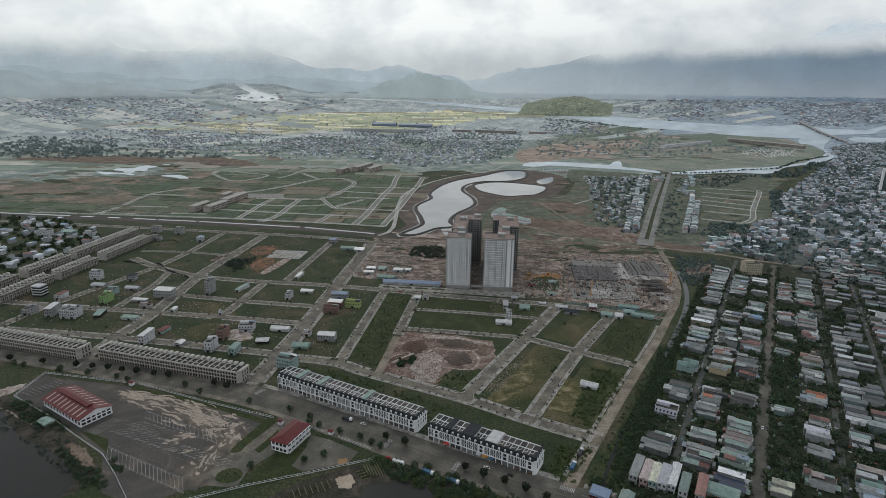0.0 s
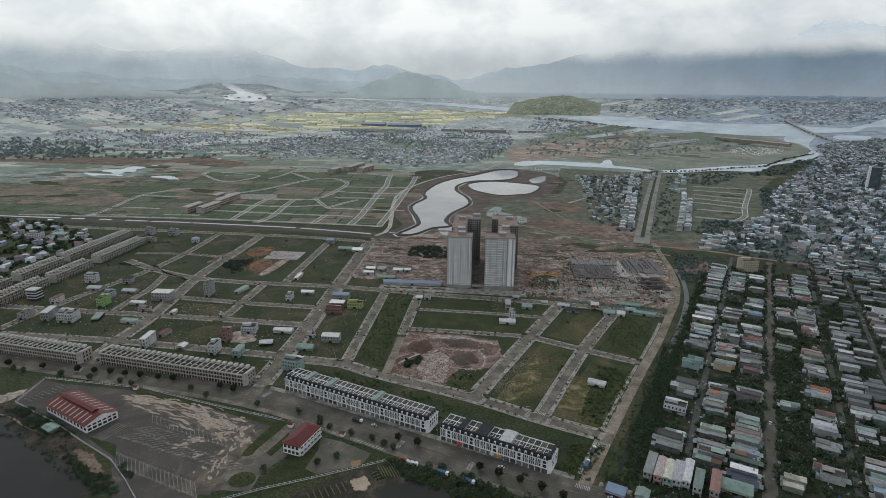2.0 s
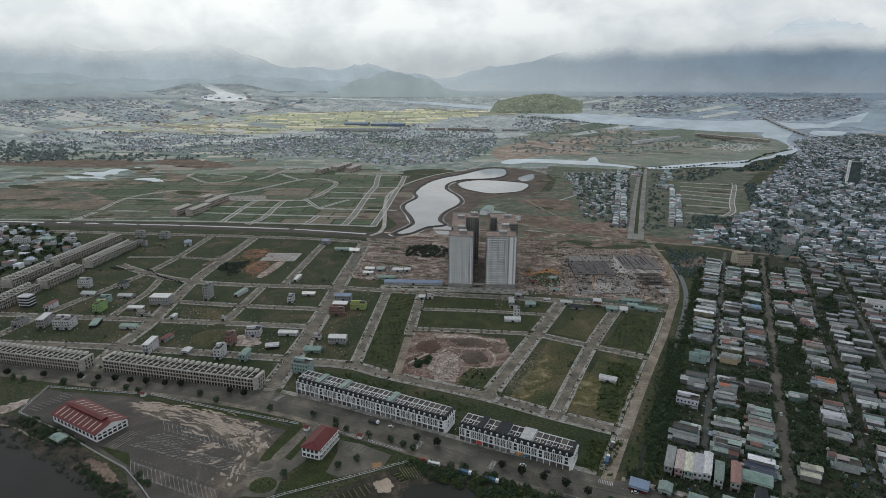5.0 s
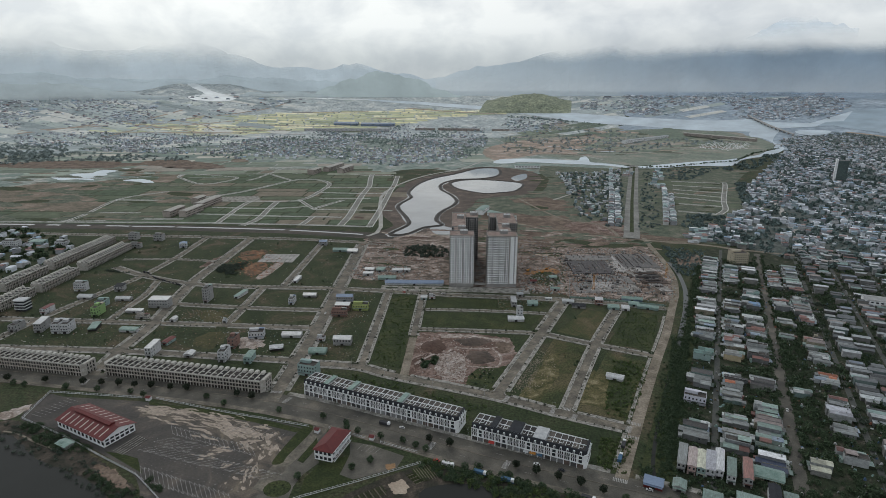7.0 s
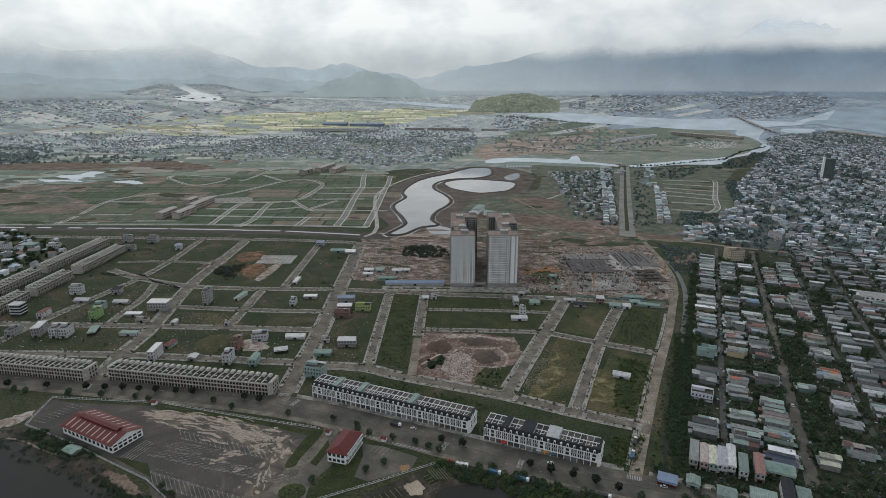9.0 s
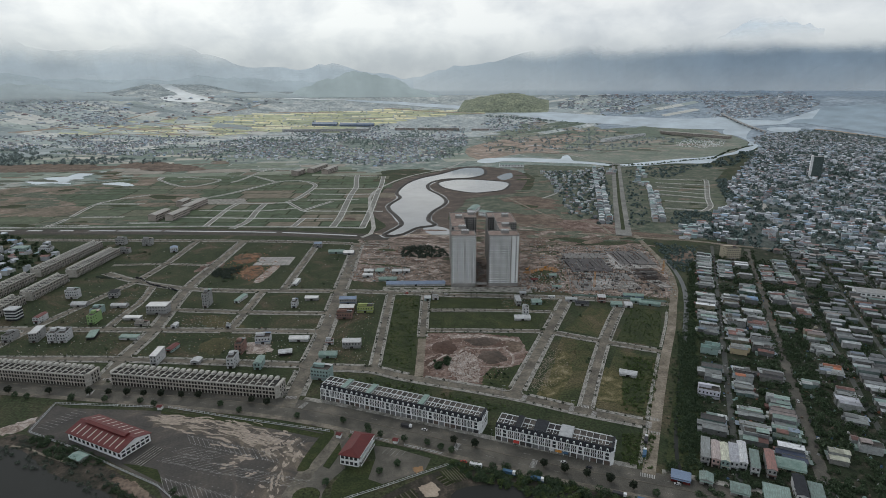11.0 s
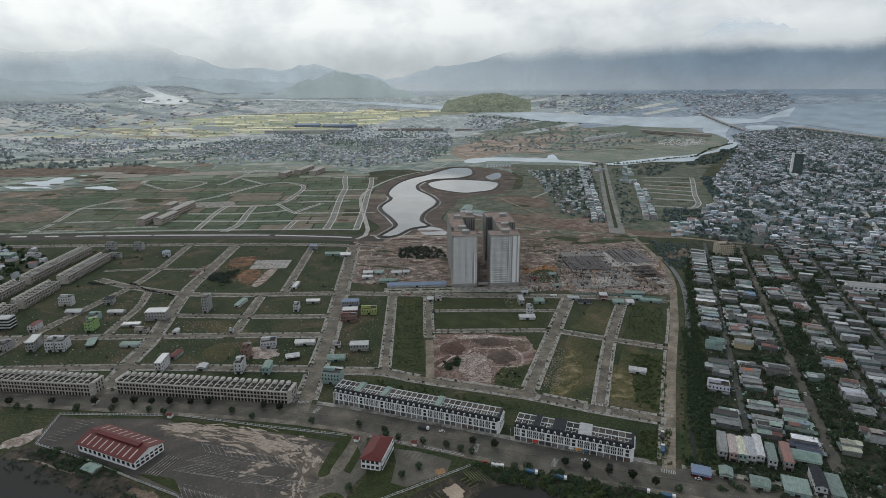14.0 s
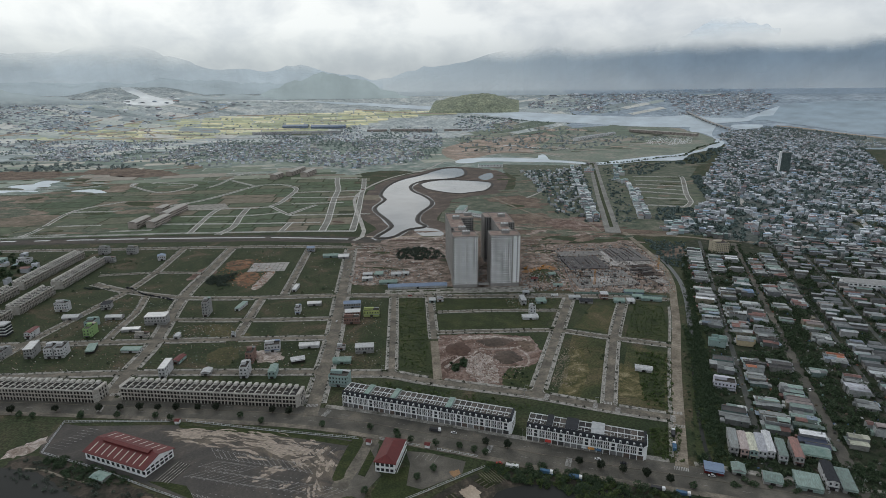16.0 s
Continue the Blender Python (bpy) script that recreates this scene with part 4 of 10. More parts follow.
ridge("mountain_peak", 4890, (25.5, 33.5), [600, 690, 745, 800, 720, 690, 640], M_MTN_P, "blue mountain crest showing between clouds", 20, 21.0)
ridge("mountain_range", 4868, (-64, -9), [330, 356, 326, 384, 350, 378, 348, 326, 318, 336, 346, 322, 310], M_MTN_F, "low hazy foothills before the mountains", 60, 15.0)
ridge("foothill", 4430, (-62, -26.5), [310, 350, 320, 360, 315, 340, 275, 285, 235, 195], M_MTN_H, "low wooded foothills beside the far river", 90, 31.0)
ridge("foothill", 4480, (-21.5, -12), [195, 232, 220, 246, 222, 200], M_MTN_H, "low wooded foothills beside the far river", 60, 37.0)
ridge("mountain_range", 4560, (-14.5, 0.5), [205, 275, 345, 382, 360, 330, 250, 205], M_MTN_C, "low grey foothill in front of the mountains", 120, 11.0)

# ---- apartment towers ----
FH = 3.2
WIN = Shape().box(-0.95, 0.0, 0.0, 0.95, 0.12, 1.75).mesh("window_pane", M_GLASS)
LOGGIA = Shape().box(-1.1, 0.0, 0.0, 1.1, 0.12, 2.65).mesh("loggia_door", M_DARK)


def facade(owner, m, length, z0, floors, cols, mat, singly, deep=0.45):
    """One storeyed face: piers and spandrels proud of recessed panes. cols: (middle, 'w' or 'b')."""
    sh, panes = Shape(), Shape()
    edges = []
    for c, k in cols:
        h = 0.95 if k == "w" else 1.1
        edges.append((c - h, c + h, k))
    x = 0.0
    top = z0 + floors * FH
    for a, b, k in edges:
        sh.box(x, 0, z0, a, deep, top)
        for i in range(floors):
            z = z0 + i * FH
            lo, hi = (0.85, 2.6) if k == "w" else (0.2, 2.85)
            sh.box(a, 0, z, b, deep, z + lo)
            sh.box(a, 0, z + hi, b, deep, z + FH)
            if k == "b":
                sh.box(a, 0.05, z + 0.95, b, 0.12, z + 1.05)
            if singly:
                ob = new("window" if k == "w" else "loggia", WIN if k == "w" else LOGGIA)
                ob.parent = owner
                ob.matrix_basis = m @ pose((a + b) / 2, deep - 0.13, z + lo)
            else:
                panes.box(a, deep - 0.13, z + lo, b, deep - 0.01, z + hi)
        x = b
    sh.box(x, 0, z0, length, deep, top)
    ob = part("facade", sh, mat, owner)
    ob.matrix_basis = m
    if not singly:
        tagged(part("window_bank", panes, M_GLASS, owner), kind="stuff").matrix_basis = m


def spaced(length, pattern):
    k = len(pattern)
    return [((i + 0.5) * length / k, p) for i, p in enumerate(pattern)]


def tower(x0, x1, wings, strip, label):
    t = thing("apartment_tower", label, "tower")
    floors, z0 = 20, 5.0
    top = z0 + floors * FH
    blocks = [(x0, 0, x1, 27)] + wings
    for n, (a, b, c, d) in enumerate(blocks):
        front = n == 0
        core = Shape().box(a + 0.45, b + 0.45, 0, c - 0.45, d - 0.45, top)
        part("body", core, M_TOWERSIDE, t)
        # fronts are pale; rear wings, backs and most sides are grey
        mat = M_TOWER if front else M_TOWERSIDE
        w, dep = c - a, d - b
        right = strip if front else 0
        facade(t, pose(a, b, 0), w - right, z0, floors, spaced(w - right, ("wwbwwbwwbw" if w > 25 else "wbwwbw" if w > 14 else "wbw")), mat, front)
        if right:
            facade(t, pose(c - right + 2.0, b, 0), right - 2.0, z0, floors, [((right - 2) * 0.62, "w")], M_WHITE, True)
            # dark sheet stands in for the shade of the recess
            part("recess", Shape().box(c - right, b + 1.6, z0, c - right + 2.0, b + 1.8, top), M_DARK, t)
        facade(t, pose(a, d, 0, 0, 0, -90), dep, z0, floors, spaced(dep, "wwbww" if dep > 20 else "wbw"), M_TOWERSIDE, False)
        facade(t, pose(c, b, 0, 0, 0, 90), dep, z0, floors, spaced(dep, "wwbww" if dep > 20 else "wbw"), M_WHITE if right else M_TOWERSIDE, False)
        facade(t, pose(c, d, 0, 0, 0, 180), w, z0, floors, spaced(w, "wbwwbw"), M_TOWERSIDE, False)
        base = Shape()
        k = max(2, int(w / 4.2))
        for i in range(k + 1):
            base.box(a + (w - 0.9) * i / k, b + 0.1, 0, a + (w - 0.9) * i / k + 0.9, b + 1.0, z0)
        base.box(a, b + 1.2, 3.9, c, b + 1.6, z0).box(a, b + 1.0, 0, a + 0.6, d, z0).box(c - 0.6, b + 1.0, 0, c, d, z0)
        part("arcade", base, M_TOWERSIDE, t)
        # dark panel stands in for shade behind the arcade
        part("ground_floor_void", Shape().box(a + 0.7, b + 1.7, 0.05, c - 0.7, b + 2.0, 3.9), M_DARK, t)
        part("roof_deck", Shape().box(a, b, top, c, d, top + 0.35), M_BRICKDECK, t)
        par = Shape()
        par.box(a, b, top + 0.35, c, b + 0.3, top + 1.4).box(a, d - 0.3, top + 0.35, c, d, top + 1.4)
        par.box(a, b + 0.3, top + 0.35, a + 0.3, d - 0.3, top + 1.4).box(c - 0.3, b + 0.3, top + 0.35, c, d - 0.3, top + 1.4)
        part("parapet", par, M_TOWERSIDE, t, "raw concrete parapet")
        if w > 14:
            mx, my = (a + c) / 2 + 2.5, b + dep * 0.62
            core = part("stair_core", Shape().box(mx - 5, my - 4, top + 0.35, mx + 5, my + 4, top + 4.2), M_TOWERSIDE, t)
            for i in range(5):
                part("water_tank", Shape().tube(mx - 4 + 2 * i, my - 2.2, top + 4.2, top + 5.9, 0.85, 0.8, 10).tube(mx - 4 + 2 * i, my - 2.2, top + 5.9, top + 6.3, 0.8, 0.2, 10), M_WHITE, core, "white steel water tank")
    return t


tower(0, 32, [(5, 27.2, 22, 50), (2, 50.2, 22, 142), (22.2, 110, 41, 142)], 0, "white-fronted unfinished apartment tower with brick-dusted roof")
tower(49, 88, [(66, 27.2, 82, 72), (67, 72.2, 95, 142), (58, 110, 66.8, 142)], 11, "white-fronted unfinished apartment tower with a blank end strip")
o = thing("gatehouse", "small dark concrete entrance canopy between two towers", "canopy", m=pose(33.5, -2, 0))
part("roof", Shape().box(0, 0, 3.6, 14, 8, 4.1), M_TOWERSIDE, o)
for x in (0.3, 13.2):
    part("post", Shape().box(x, 0.4, 0, x + 0.5, 0.9, 3.6), M_TOWERSIDE, o)

# ---- terraces of shophouses ----
def french_unit(w, arch, deck, depth=17.0):
    """White shophouse with dark mansard and an open roof frame."""
    t = thing("shophouse", "white french-style shophouse with dark slate mansard roof", "shophouse", "white shophouse terrace")
    part("wall", Shape().prism([(0, 1.2), (0.35, 1.2), (0.35, depth - 0.25), (w - 0.1, depth - 0.25), (w - 0.1, 1.2), (w, 1.2), (w, depth), (0, depth)], 0, 10.4), M_WHITE, t)
    part("arcade", Shape().panel([0, 0.45, w], [0, 3.7, 4.2], 0, 1.2, lambda i, j: i == 1 and j == 0), M_WHITE, t)
    xs = [0.0, 1.1, w - 1.1, w] if arch else [0.0, 0.55, 1.45, 1.95, 2.75, 3.2, 4.1, w]
    part("facade", Shape().panel(xs, [4.2, 6.8, 7.3, 9.6, 10.4] if arch else [4.2, 6.7, 7.5, 9.8, 10.4], 0.3, 0.7, lambda i, j: i % 2 == 1 and j % 2 == 0), M_WHITE, t)
    part("shop_front", Shape().box(0.45, 0.75, 0.05, w - 0.1, 0.9, 3.0).box(0.45, 0.6, 3.0, w - 0.1, 0.9, 3.7), M_SHUTTER, t)
    part("cornice", Shape().box(-0.02, -0.15, 10.4, w + 0.0, 0.9, 10.75), M_WHITE, t)
    for i in range(1, len(xs) - 1, 2):
        for z0, z1 in (((4.3, 6.7), (7.5, 9.8)) if not arch else ((4.3, 6.8), (7.3, 9.6))):
            part("window", Shape().box(xs[i], 0.6, z0, xs[i + 1], 0.72, z1), M_GLASS, t)
    if not arch:
        part("balcony", Shape().box(0.5, -0.35, 7.2, w - 0.5, 0.3, 7.35).box(0.5, -0.35, 7.35, w - 0.5, -0.28, 8.2), M_METAL, t)
    man = Shape()
    man.v = [(0, 0.1, 10.75), (w, 0.1, 10.75), (w, 1.3, 14.0), (0, 1.3, 14.0), (0, 2.0, 10.75), (w, 2.0, 10.75), (w, 2.0, 14.0), (0, 2.0, 14.0)]
    man.f = [(0, 1, 2, 3), (3, 2, 6, 7), (5, 4, 7, 6), (0, 3, 7, 4), (1, 5, 6, 2)]
    part("mansard", man, M_SLATE, t)
    cx = w / 2
    d = part("dormer", Shape().box(cx - 0.7, 0.0, 10.9, cx - 0.42, 1.5, 12.5).box(cx + 0.42, 0.0, 10.9, cx + 0.7, 1.5, 12.5).box(cx - 0.7, 0.0, 12.4, cx + 0.7, 1.6, 12.8).box(cx - 0.4, 0.0, 12.8, cx + 0.4, 1.6, 13.05), M_WHITE, t, "white arched dormer surround")
    part("pane", Shape().box(cx - 0.42, 0.4, 10.9, cx + 0.42, 0.52, 12.4), M_GLASS, d)
    if deck == "frame":
        part("roof_deck", Shape().box(0, 2.0, 12.2, w, depth, 12.5), M_TERRACEDECK, t)
        fr = Shape().box(0, 2.0, 12.5, 0.2, depth, 13.2).box(0.2, 2.0, 12.5, w, 2.3, 13.3).box(0.2, 9.6, 12.5, w, 9.95, 13.1).box(0.2, depth - 0.25, 12.5, w, depth, 13.2).box(w * 0.55, 6.2, 12.5, w * 0.59, 9.6, 12.8).box(0.2, 5.9, 12.5, w * 0.57, 6.05, 12.8)
        part("roof_frame", fr, M_WHITE, t, "white concrete roof upstands")
        part("rear_wall", Shape().box(0, 2.05, 10.4, 0.3, depth - 0.05, 12.2).box(0.3, depth - 0.3, 10.4, w, depth - 0.05, 12.2), M_WHITE, t)
    else:
        part("roof_sheet", Shape().box(0, 2.0, 14.1, w, depth, 14.35), M_MINT if deck == "mint" else M_SLATE if deck == "slate" else M_METAL, t)
        part("rear_wall", Shape().box(0, 2.05, 10.4, 0.3, depth - 0.05, 14.1).box(0.3, depth - 0.3, 10.4, w, depth - 0.05, 14.1), M_WHITE, t)
    return t


def lay(a, b, kinds, seq, count, depth=0.0):
    """Sets a terrace along a line, the front facing right of the way."""
    d = math.hypot(b[0] - a[0], b[1] - a[1])
    ang = math.degrees(math.atan2(b[1] - a[1], b[0] - a[0]))
    w = d / count
    for i in range(count):
        x, y = a[0] + (b[0] - a[0]) * i / count, a[1] + (b[1] - a[1]) * i / count
        copy_thing(kinds[seq(i)], pose(x, y, 0, 0, 0, ang))


def drop_source(ob):
    for o in (*ob.children_recursive, ob):
        bpy.data.objects.remove(o)


W_A, W_B = 139.5 / 30, 82.5 / 18
for a, b, count, w, deckof in (
    ((-120, -277), (9, -330), 30, W_A, lambda i: "mint" if i in (4, 9, 19) else "frame"),
    ((21, -337), (97, -369), 18, W_B, lambda i: "slate" if i in (3, 6, 7) else "metal" if i in (10, 11) else "frame"),
):
    kinds = {}
    for i in range(count):
        key = (i % 4 == 1, deckof(i))
        if key not in kinds:
            kinds[key] = french_unit(w, *key)
    lay(a, b, kinds, lambda i: (i % 4 == 1, deckof(i)), count)
    for k in kinds.values():
        drop_source(k)
# closing end walls of the two white terraces
for (x, y), ang, wd in (((9, -330), -22.3, 17), ((97, -369), -22.8, 17)):
    o = thing("shophouse", "white rounded end of a shophouse terrace with windows", "shophouse", "white shophouse terrace", pose(x, y, 0, 0, 0, ang))
    wl2 = Shape()
    wl2.prism([(0.02, 0.3), (2.2, 2.4), (2.2, wd - 0.2), (0.02, wd - 0.2)], 0, 10.4)
    part("wall", wl2, M_WHITE, o)
    part("cornice", Shape().prism([(0.02, 0.0), (2.6, 2.3), (2.6, wd), (0.02, wd)], 10.4, 10.75), M_WHITE, o)
    part("mansard", Shape().prism([(0.02, 0.8), (1.7, 2.9), (1.7, wd - 0.6), (0.02, wd - 0.6)], 10.75, 13.6), M_SLATE, o)
    for j in range(4):
        for z in (4.4, 7.5):
            part("window", Shape().box(2.15, 3.4 + 3.4 * j, z, 2.28, 4.5 + 3.4 * j, z + 2.2), M_GLASS, o)
        part("dormer", Shape().box(1.5, 3.3 + 3.4 * j, 11.0, 1.95, 4.6 + 3.4 * j, 12.9), M_WHITE, o)


def cream_unit(w, depth=16.0, h=11.0, plain=False):
    """Cream three-storey row house with balconies and a rooftop stair house."""
    t = thing("row_house", "cream three-storey row house with arcade and balconies", "row house", "cream row houses")
    part("wall", Shape().prism([(0, 0.6), (0.3, 0.6), (0.3, depth - 0.25), (w - 0.05, depth - 0.25), (w - 0.05, 0.6), (w, 0.6), (w, depth), (0, depth)], 0, h), M_CREAM, t)
    part("facade", Shape().panel([0, 0.5, w / 2 - 0.3, w / 2 + 0.3, w - 0.5, w], [0, 3.2, 3.9, 6.7, 7.4, 10.0, h], 0, 0.6, lambda i, j: i % 2 == 1 and j % 2 == 0), M_CREAM, t)
    for z0, z1 in ((0.05, 3.2), (3.9, 6.7), (7.4, 10.0)):
        for x0, x1 in ((0.5, w / 2 - 0.3), (w / 2 + 0.3, w - 0.5))[plain:]:
            part("door_opening", Shape().box(x0, 0.6, z0, x1, 0.75, z1), M_DARK, t)
    for z in (3.9, 7.4)[plain:]:
        bal = Shape().box(0.3, -0.9, z - 0.18, w - 0.3, 0.0, z).box(0.3, -0.9, z + 0.8, w - 0.3, -0.78, z + 0.95)
        for i in range(7):
            x = 0.36 + (w - 0.84) * i / 6
            bal.box(x, -0.88, z, x + 0.12, -0.8, z + 0.8)
        part("balcony", bal, M_SKYLIGHT, t, "pale balcony with a balustrade")
    part("cornice", Shape().box(0, -0.55, h, w, 0.5, h + 0.25).box(0, -0.3, h + 0.25, w, 0.0, h + 0.9).box(0.15, -0.35, h - 0.6, 0.5, 0.0, h).box(w - 0.5, -0.35, h - 0.6, w - 0.15, 0.0, h), M_PALECREAM, t, "pale moulded cornice")
    part("roof_deck", Shape().box(0.05, 0.7, h - 0.1, w - 0.05, depth - 0.3, h + 0.1), M_CREAMDECK, t)
    part("party_wall", Shape().box(0, 0.7, h + 0.1, 0.5, depth - 3.4, h + 1.0).box(0.5, 5.0, h + 0.1, w * 0.55, 5.3, h + 0.9), M_PALECREAM, t, "pale party wall on the roof")
    st = Shape().box(0.8, depth - 4.6, h + 0.1, w * 0.6, depth - 0.5, h + 2.2)
    st.tube(w * 0.36, depth - 2.6, h + 2.2, h + 3.0, w * 0.30, w * 0.12, 8)
    part("stair_house", st, M_PALECREAM, t, "cream rooftop stair house")
    return t


for a, b, count in (((-309, -249), (-158, -276), 26), ((-486, -227), (-330, -252), 27)):
    w = math.hypot(b[0] - a[0], b[1] - a[1]) / count
    u = cream_unit(w)
    lay(a, b, {0: u}, lambda i: 0, count)
    drop_source(u)
for (x, y), ang in (((-158, -276), -10.1), ((-330, -252), -9.1), ((-309.1, -249), 169.9)):
    o = thing("row_house", "cream end house of a terrace with chamfered corner", "row house", "cream row houses", pose(x, y, 0, 0, 0, ang))
    s = 1 if ang < 90 else -1
    pr = [(0.02, 0.4), (2.5, 3.0), (2.5, 15.5), (0.02, 15.8)] if s > 0 else [(0.02, -15.8), (2.5, -15.5), (2.5, -3.0), (0.02, -0.4)]
    part("wall", Shape().prism(pr, 0, 11.0), M_CREAM, o)
    part("cornice", Shape().prism([(p[0] * 1.12, p[1]) for p in pr], 11.0, 11.6), M_CREAM, o)
    for j in range(3):
        for z in (0.4, 4.3, 7.6):
            yy = 5.0 + 3.4 * j
            y0 = yy if s > 0 else -yy - 1.5
            part("door_opening", Shape().box(2.45, y0, z, 2.58, y0 + 1.5, z + 2.2), M_DARK, o)

# cream rows beyond the lots, facing east
u = cream_unit(5.6, 15.0, plain=True)
for x, y0, y1 in ((-521, -150, -52), (-519, -40, 34), (-519, 50, 162), (-567, -150, -55), (-567, -40, 36), (-569, 52, 205)):
    k = round((y1 - y0) / 5.6)
    for i in range(k):
        copy_thing(u, pose(x, y0 + 5.6 * i, 0, 0, 0, 90))
drop_source(u)

# ---- dwellings ----
def dwelling(w, d, floors, roof, wallmat=None, roofmat=None, label="", seed=0, name="house", category="house", group="", tank=False):
    """A house on its own lot: front towards -y, w wide, d deep."""
    rnd = random.Random(seed)
    wm, rm = wallmat or M_HOUSEWALL, roofmat or M_HOUSEROOF
    t = thing(name, label or "narrow painted masonry house with metal sheet roof", category, group)
    h = 3.4 * floors
    if roof == "mixed":
        part("wall", Shape().box(0, 0, 0, w, d * 0.45, h).box(0.05, d * 0.45, 0, w - 0.05, d, h - 2.2), wm, t)
        part("flat_roof", Shape().box(-0.1, -0.6, h, w + 0.1, d * 0.45 + 0.1, h + 0.25).box(-0.1, -0.6, h + 0.25, w + 0.1, -0.4, h + 0.9), wm, t)
        part("roof", Shape().gable(0, d * 0.45, w, d, h - 2.2, 0.9, 0.25, "y"), rm, t)
    elif roof == "gable":
        sh = Shape().box(0, 0, 0, w, d, h)
        k = len(sh.v)
        if d >= w:
            r = w * 0.16
            sh.v += [(0, 0, h), (w, 0, h), (w / 2, 0, h + r), (0, d, h), (w, d, h), (w / 2, d, h + r)]
        else:
            r = d * 0.2
            sh.v += [(0, d, h), (0, 0, h), (0, d / 2, h + r), (w, d, h), (w, 0, h), (w, d / 2, h + r)]
        sh.f += [(k, k + 1, k + 2), (k + 4, k + 3, k + 5)]
        part("wall", sh, wm, t)
        part("roof", Shape().gable(0, 0, w, d, h + 0.02, r + 0.1, 0.45, "y" if d >= w else "x"), rm, t)
    elif roof == "shed":
        part("wall", Shape().box(0, 0, 0, w, d, h), wm, t)
        s = Shape()
        s.v = [(-0.3, -0.5, h + 0.1), (w + 0.3, -0.5, h + 0.1), (w + 0.3, d + 0.3, h + 0.9), (-0.3, d + 0.3, h + 0.9), (-0.3, -0.5, h), (w + 0.3, -0.5, h), (w + 0.3, d + 0.3, h), (-0.3, d + 0.3, h)]
        s.f = [(0, 1, 2, 3), (4, 7, 6, 5), (0, 4, 5, 1), (1, 5, 6, 2), (2, 6, 7, 3), (3, 7, 4, 0)]
        part("roof", s, rm, t)
    else:
        part("wall", Shape().box(0, 0, 0, w, d, h), wm, t)
        pr = Shape().box(0, 0, h, w, 0.2, h + 0.9).box(0, d - 0.2, h, w, d, h + 0.9).box(0, 0.2, h, 0.2, d - 0.2, h + 0.9).box(w - 0.2, 0.2, h, w, d - 0.2, h + 0.9)
        part("parapet", pr, wm, t)
        part("flat_roof", Shape().box(0.2, 0.2, h, w - 0.2, d - 0.2, h + 0.12), M_ROOFDECK, t)
        part("stair_house", Shape().box(0.4, d * 0.45, h + 0.12, w * 0.6, d * 0.72, h + 2.6).box(0.2, d * 0.43, h + 2.6, w * 0.66, d * 0.74, h + 2.8), wm, t)
        part("roof", Shape().gable(0.2, d * 0.74, w - 0.2, d - 0.2, h + 1.2, 0.5, 0.1, "y"), rm, t)
    part("door", Shape().box(w * 0.5 - 1.5, -0.08, 0, w * 0.5 + 1.5, 0.02, 2.6), M_DARK, t)
    part("awning", Shape().box(0.1, -1.5, 2.8, w - 0.1, 0, 2.95), rm, t)
    nw = 2 if w < 7 else min(7, int(w / 2.6))
    for f in range(1, floors):
        z = 3.4 * f
        for i in range(nw):
            cx = w * (i + 0.5) / nw
            part("window", Shape().box(cx - 0.6, -0.07, z + 0.7, cx + 0.6, 0.02, z + 2.3), M_GLASS, t)
        if f == 1:
            part("balcony", Shape().box(0.1, -1.0, z - 0.1, w - 0.1, 0, z + 0.05).box(0.1, -1.0, z + 0.05, w - 0.1, -0.92, z + 0.9), wm, t)
    if wallmat:
        for f in range(floors):
            for i in range(max(1, int(d / 6.5))):
                part("window", Shape().box(w - 0.02, 1.5 + 4.2 * i, 3.4 * f + 1.1, w + 0.06, 2.6 + 4.2 * i, 3.4 * f + 2.4), M_GLASS, t)
                part("window", Shape().box(-0.06, 1.5 + 4.2 * i, 3.4 * f + 1.1, 0.02, 2.6 + 4.2 * i, 3.4 * f + 2.4), M_GLASS, t)
    else:
        part("annex", Shape().box(0.3, d, 0, w * 0.7, d + 3.5, 2.6), rm, t)
    if tank:
        part("water_tank", Shape().tube(w * 0.5, d * 0.6, h + 0.3, h + 2.0, 0.6, 0.6, 8), M_METAL, t, "steel rooftop water tank")
    return t


# the settlement's own directions
UX, UY, VX, VY = 0.415, 0.9098, 0.9098, -0.415
TURN_V = math.degrees(math.atan2(VY, VX))


def uv(u, v):
    return u * UX + v * VX, u * UY + v * VY


P = lambda name, c: surf(name, [(0.3, tuple(v * 0.85 for v in c)), (0.7, c)], 0.3, 1.5, 0.12, 0.8)
M_LIME = P("lime_green_paint", (0.25, 0.38, 0.16))
M_YELGREEN = P("yellow_green_paint", (0.34, 0.39, 0.15))
M_TEALWALL = P("teal_paint", (0.27, 0.36, 0.345))
M_YELLOW = P("ochre_yellow_paint", (0.42, 0.375, 0.29))
M_BRICK = surf("red_brick_walls", [(0.3, (0.17, 0.10, 0.085)), (0.7, (0.25, 0.16, 0.135))], 0.3, 3.0, 0.25, 0.9)
M_GREYW = surf("grey_cement_walls", [(0.3, (0.24, 0.24, 0.24)), (0.7, (0.34, 0.34, 0.335))], 0.2, 1.5, 0.2, 0.85)
M_PINKW = P("faded_pink_paint", (0.40, 0.30, 0.28))

TV = math.degrees(math.atan2(UY, UX))


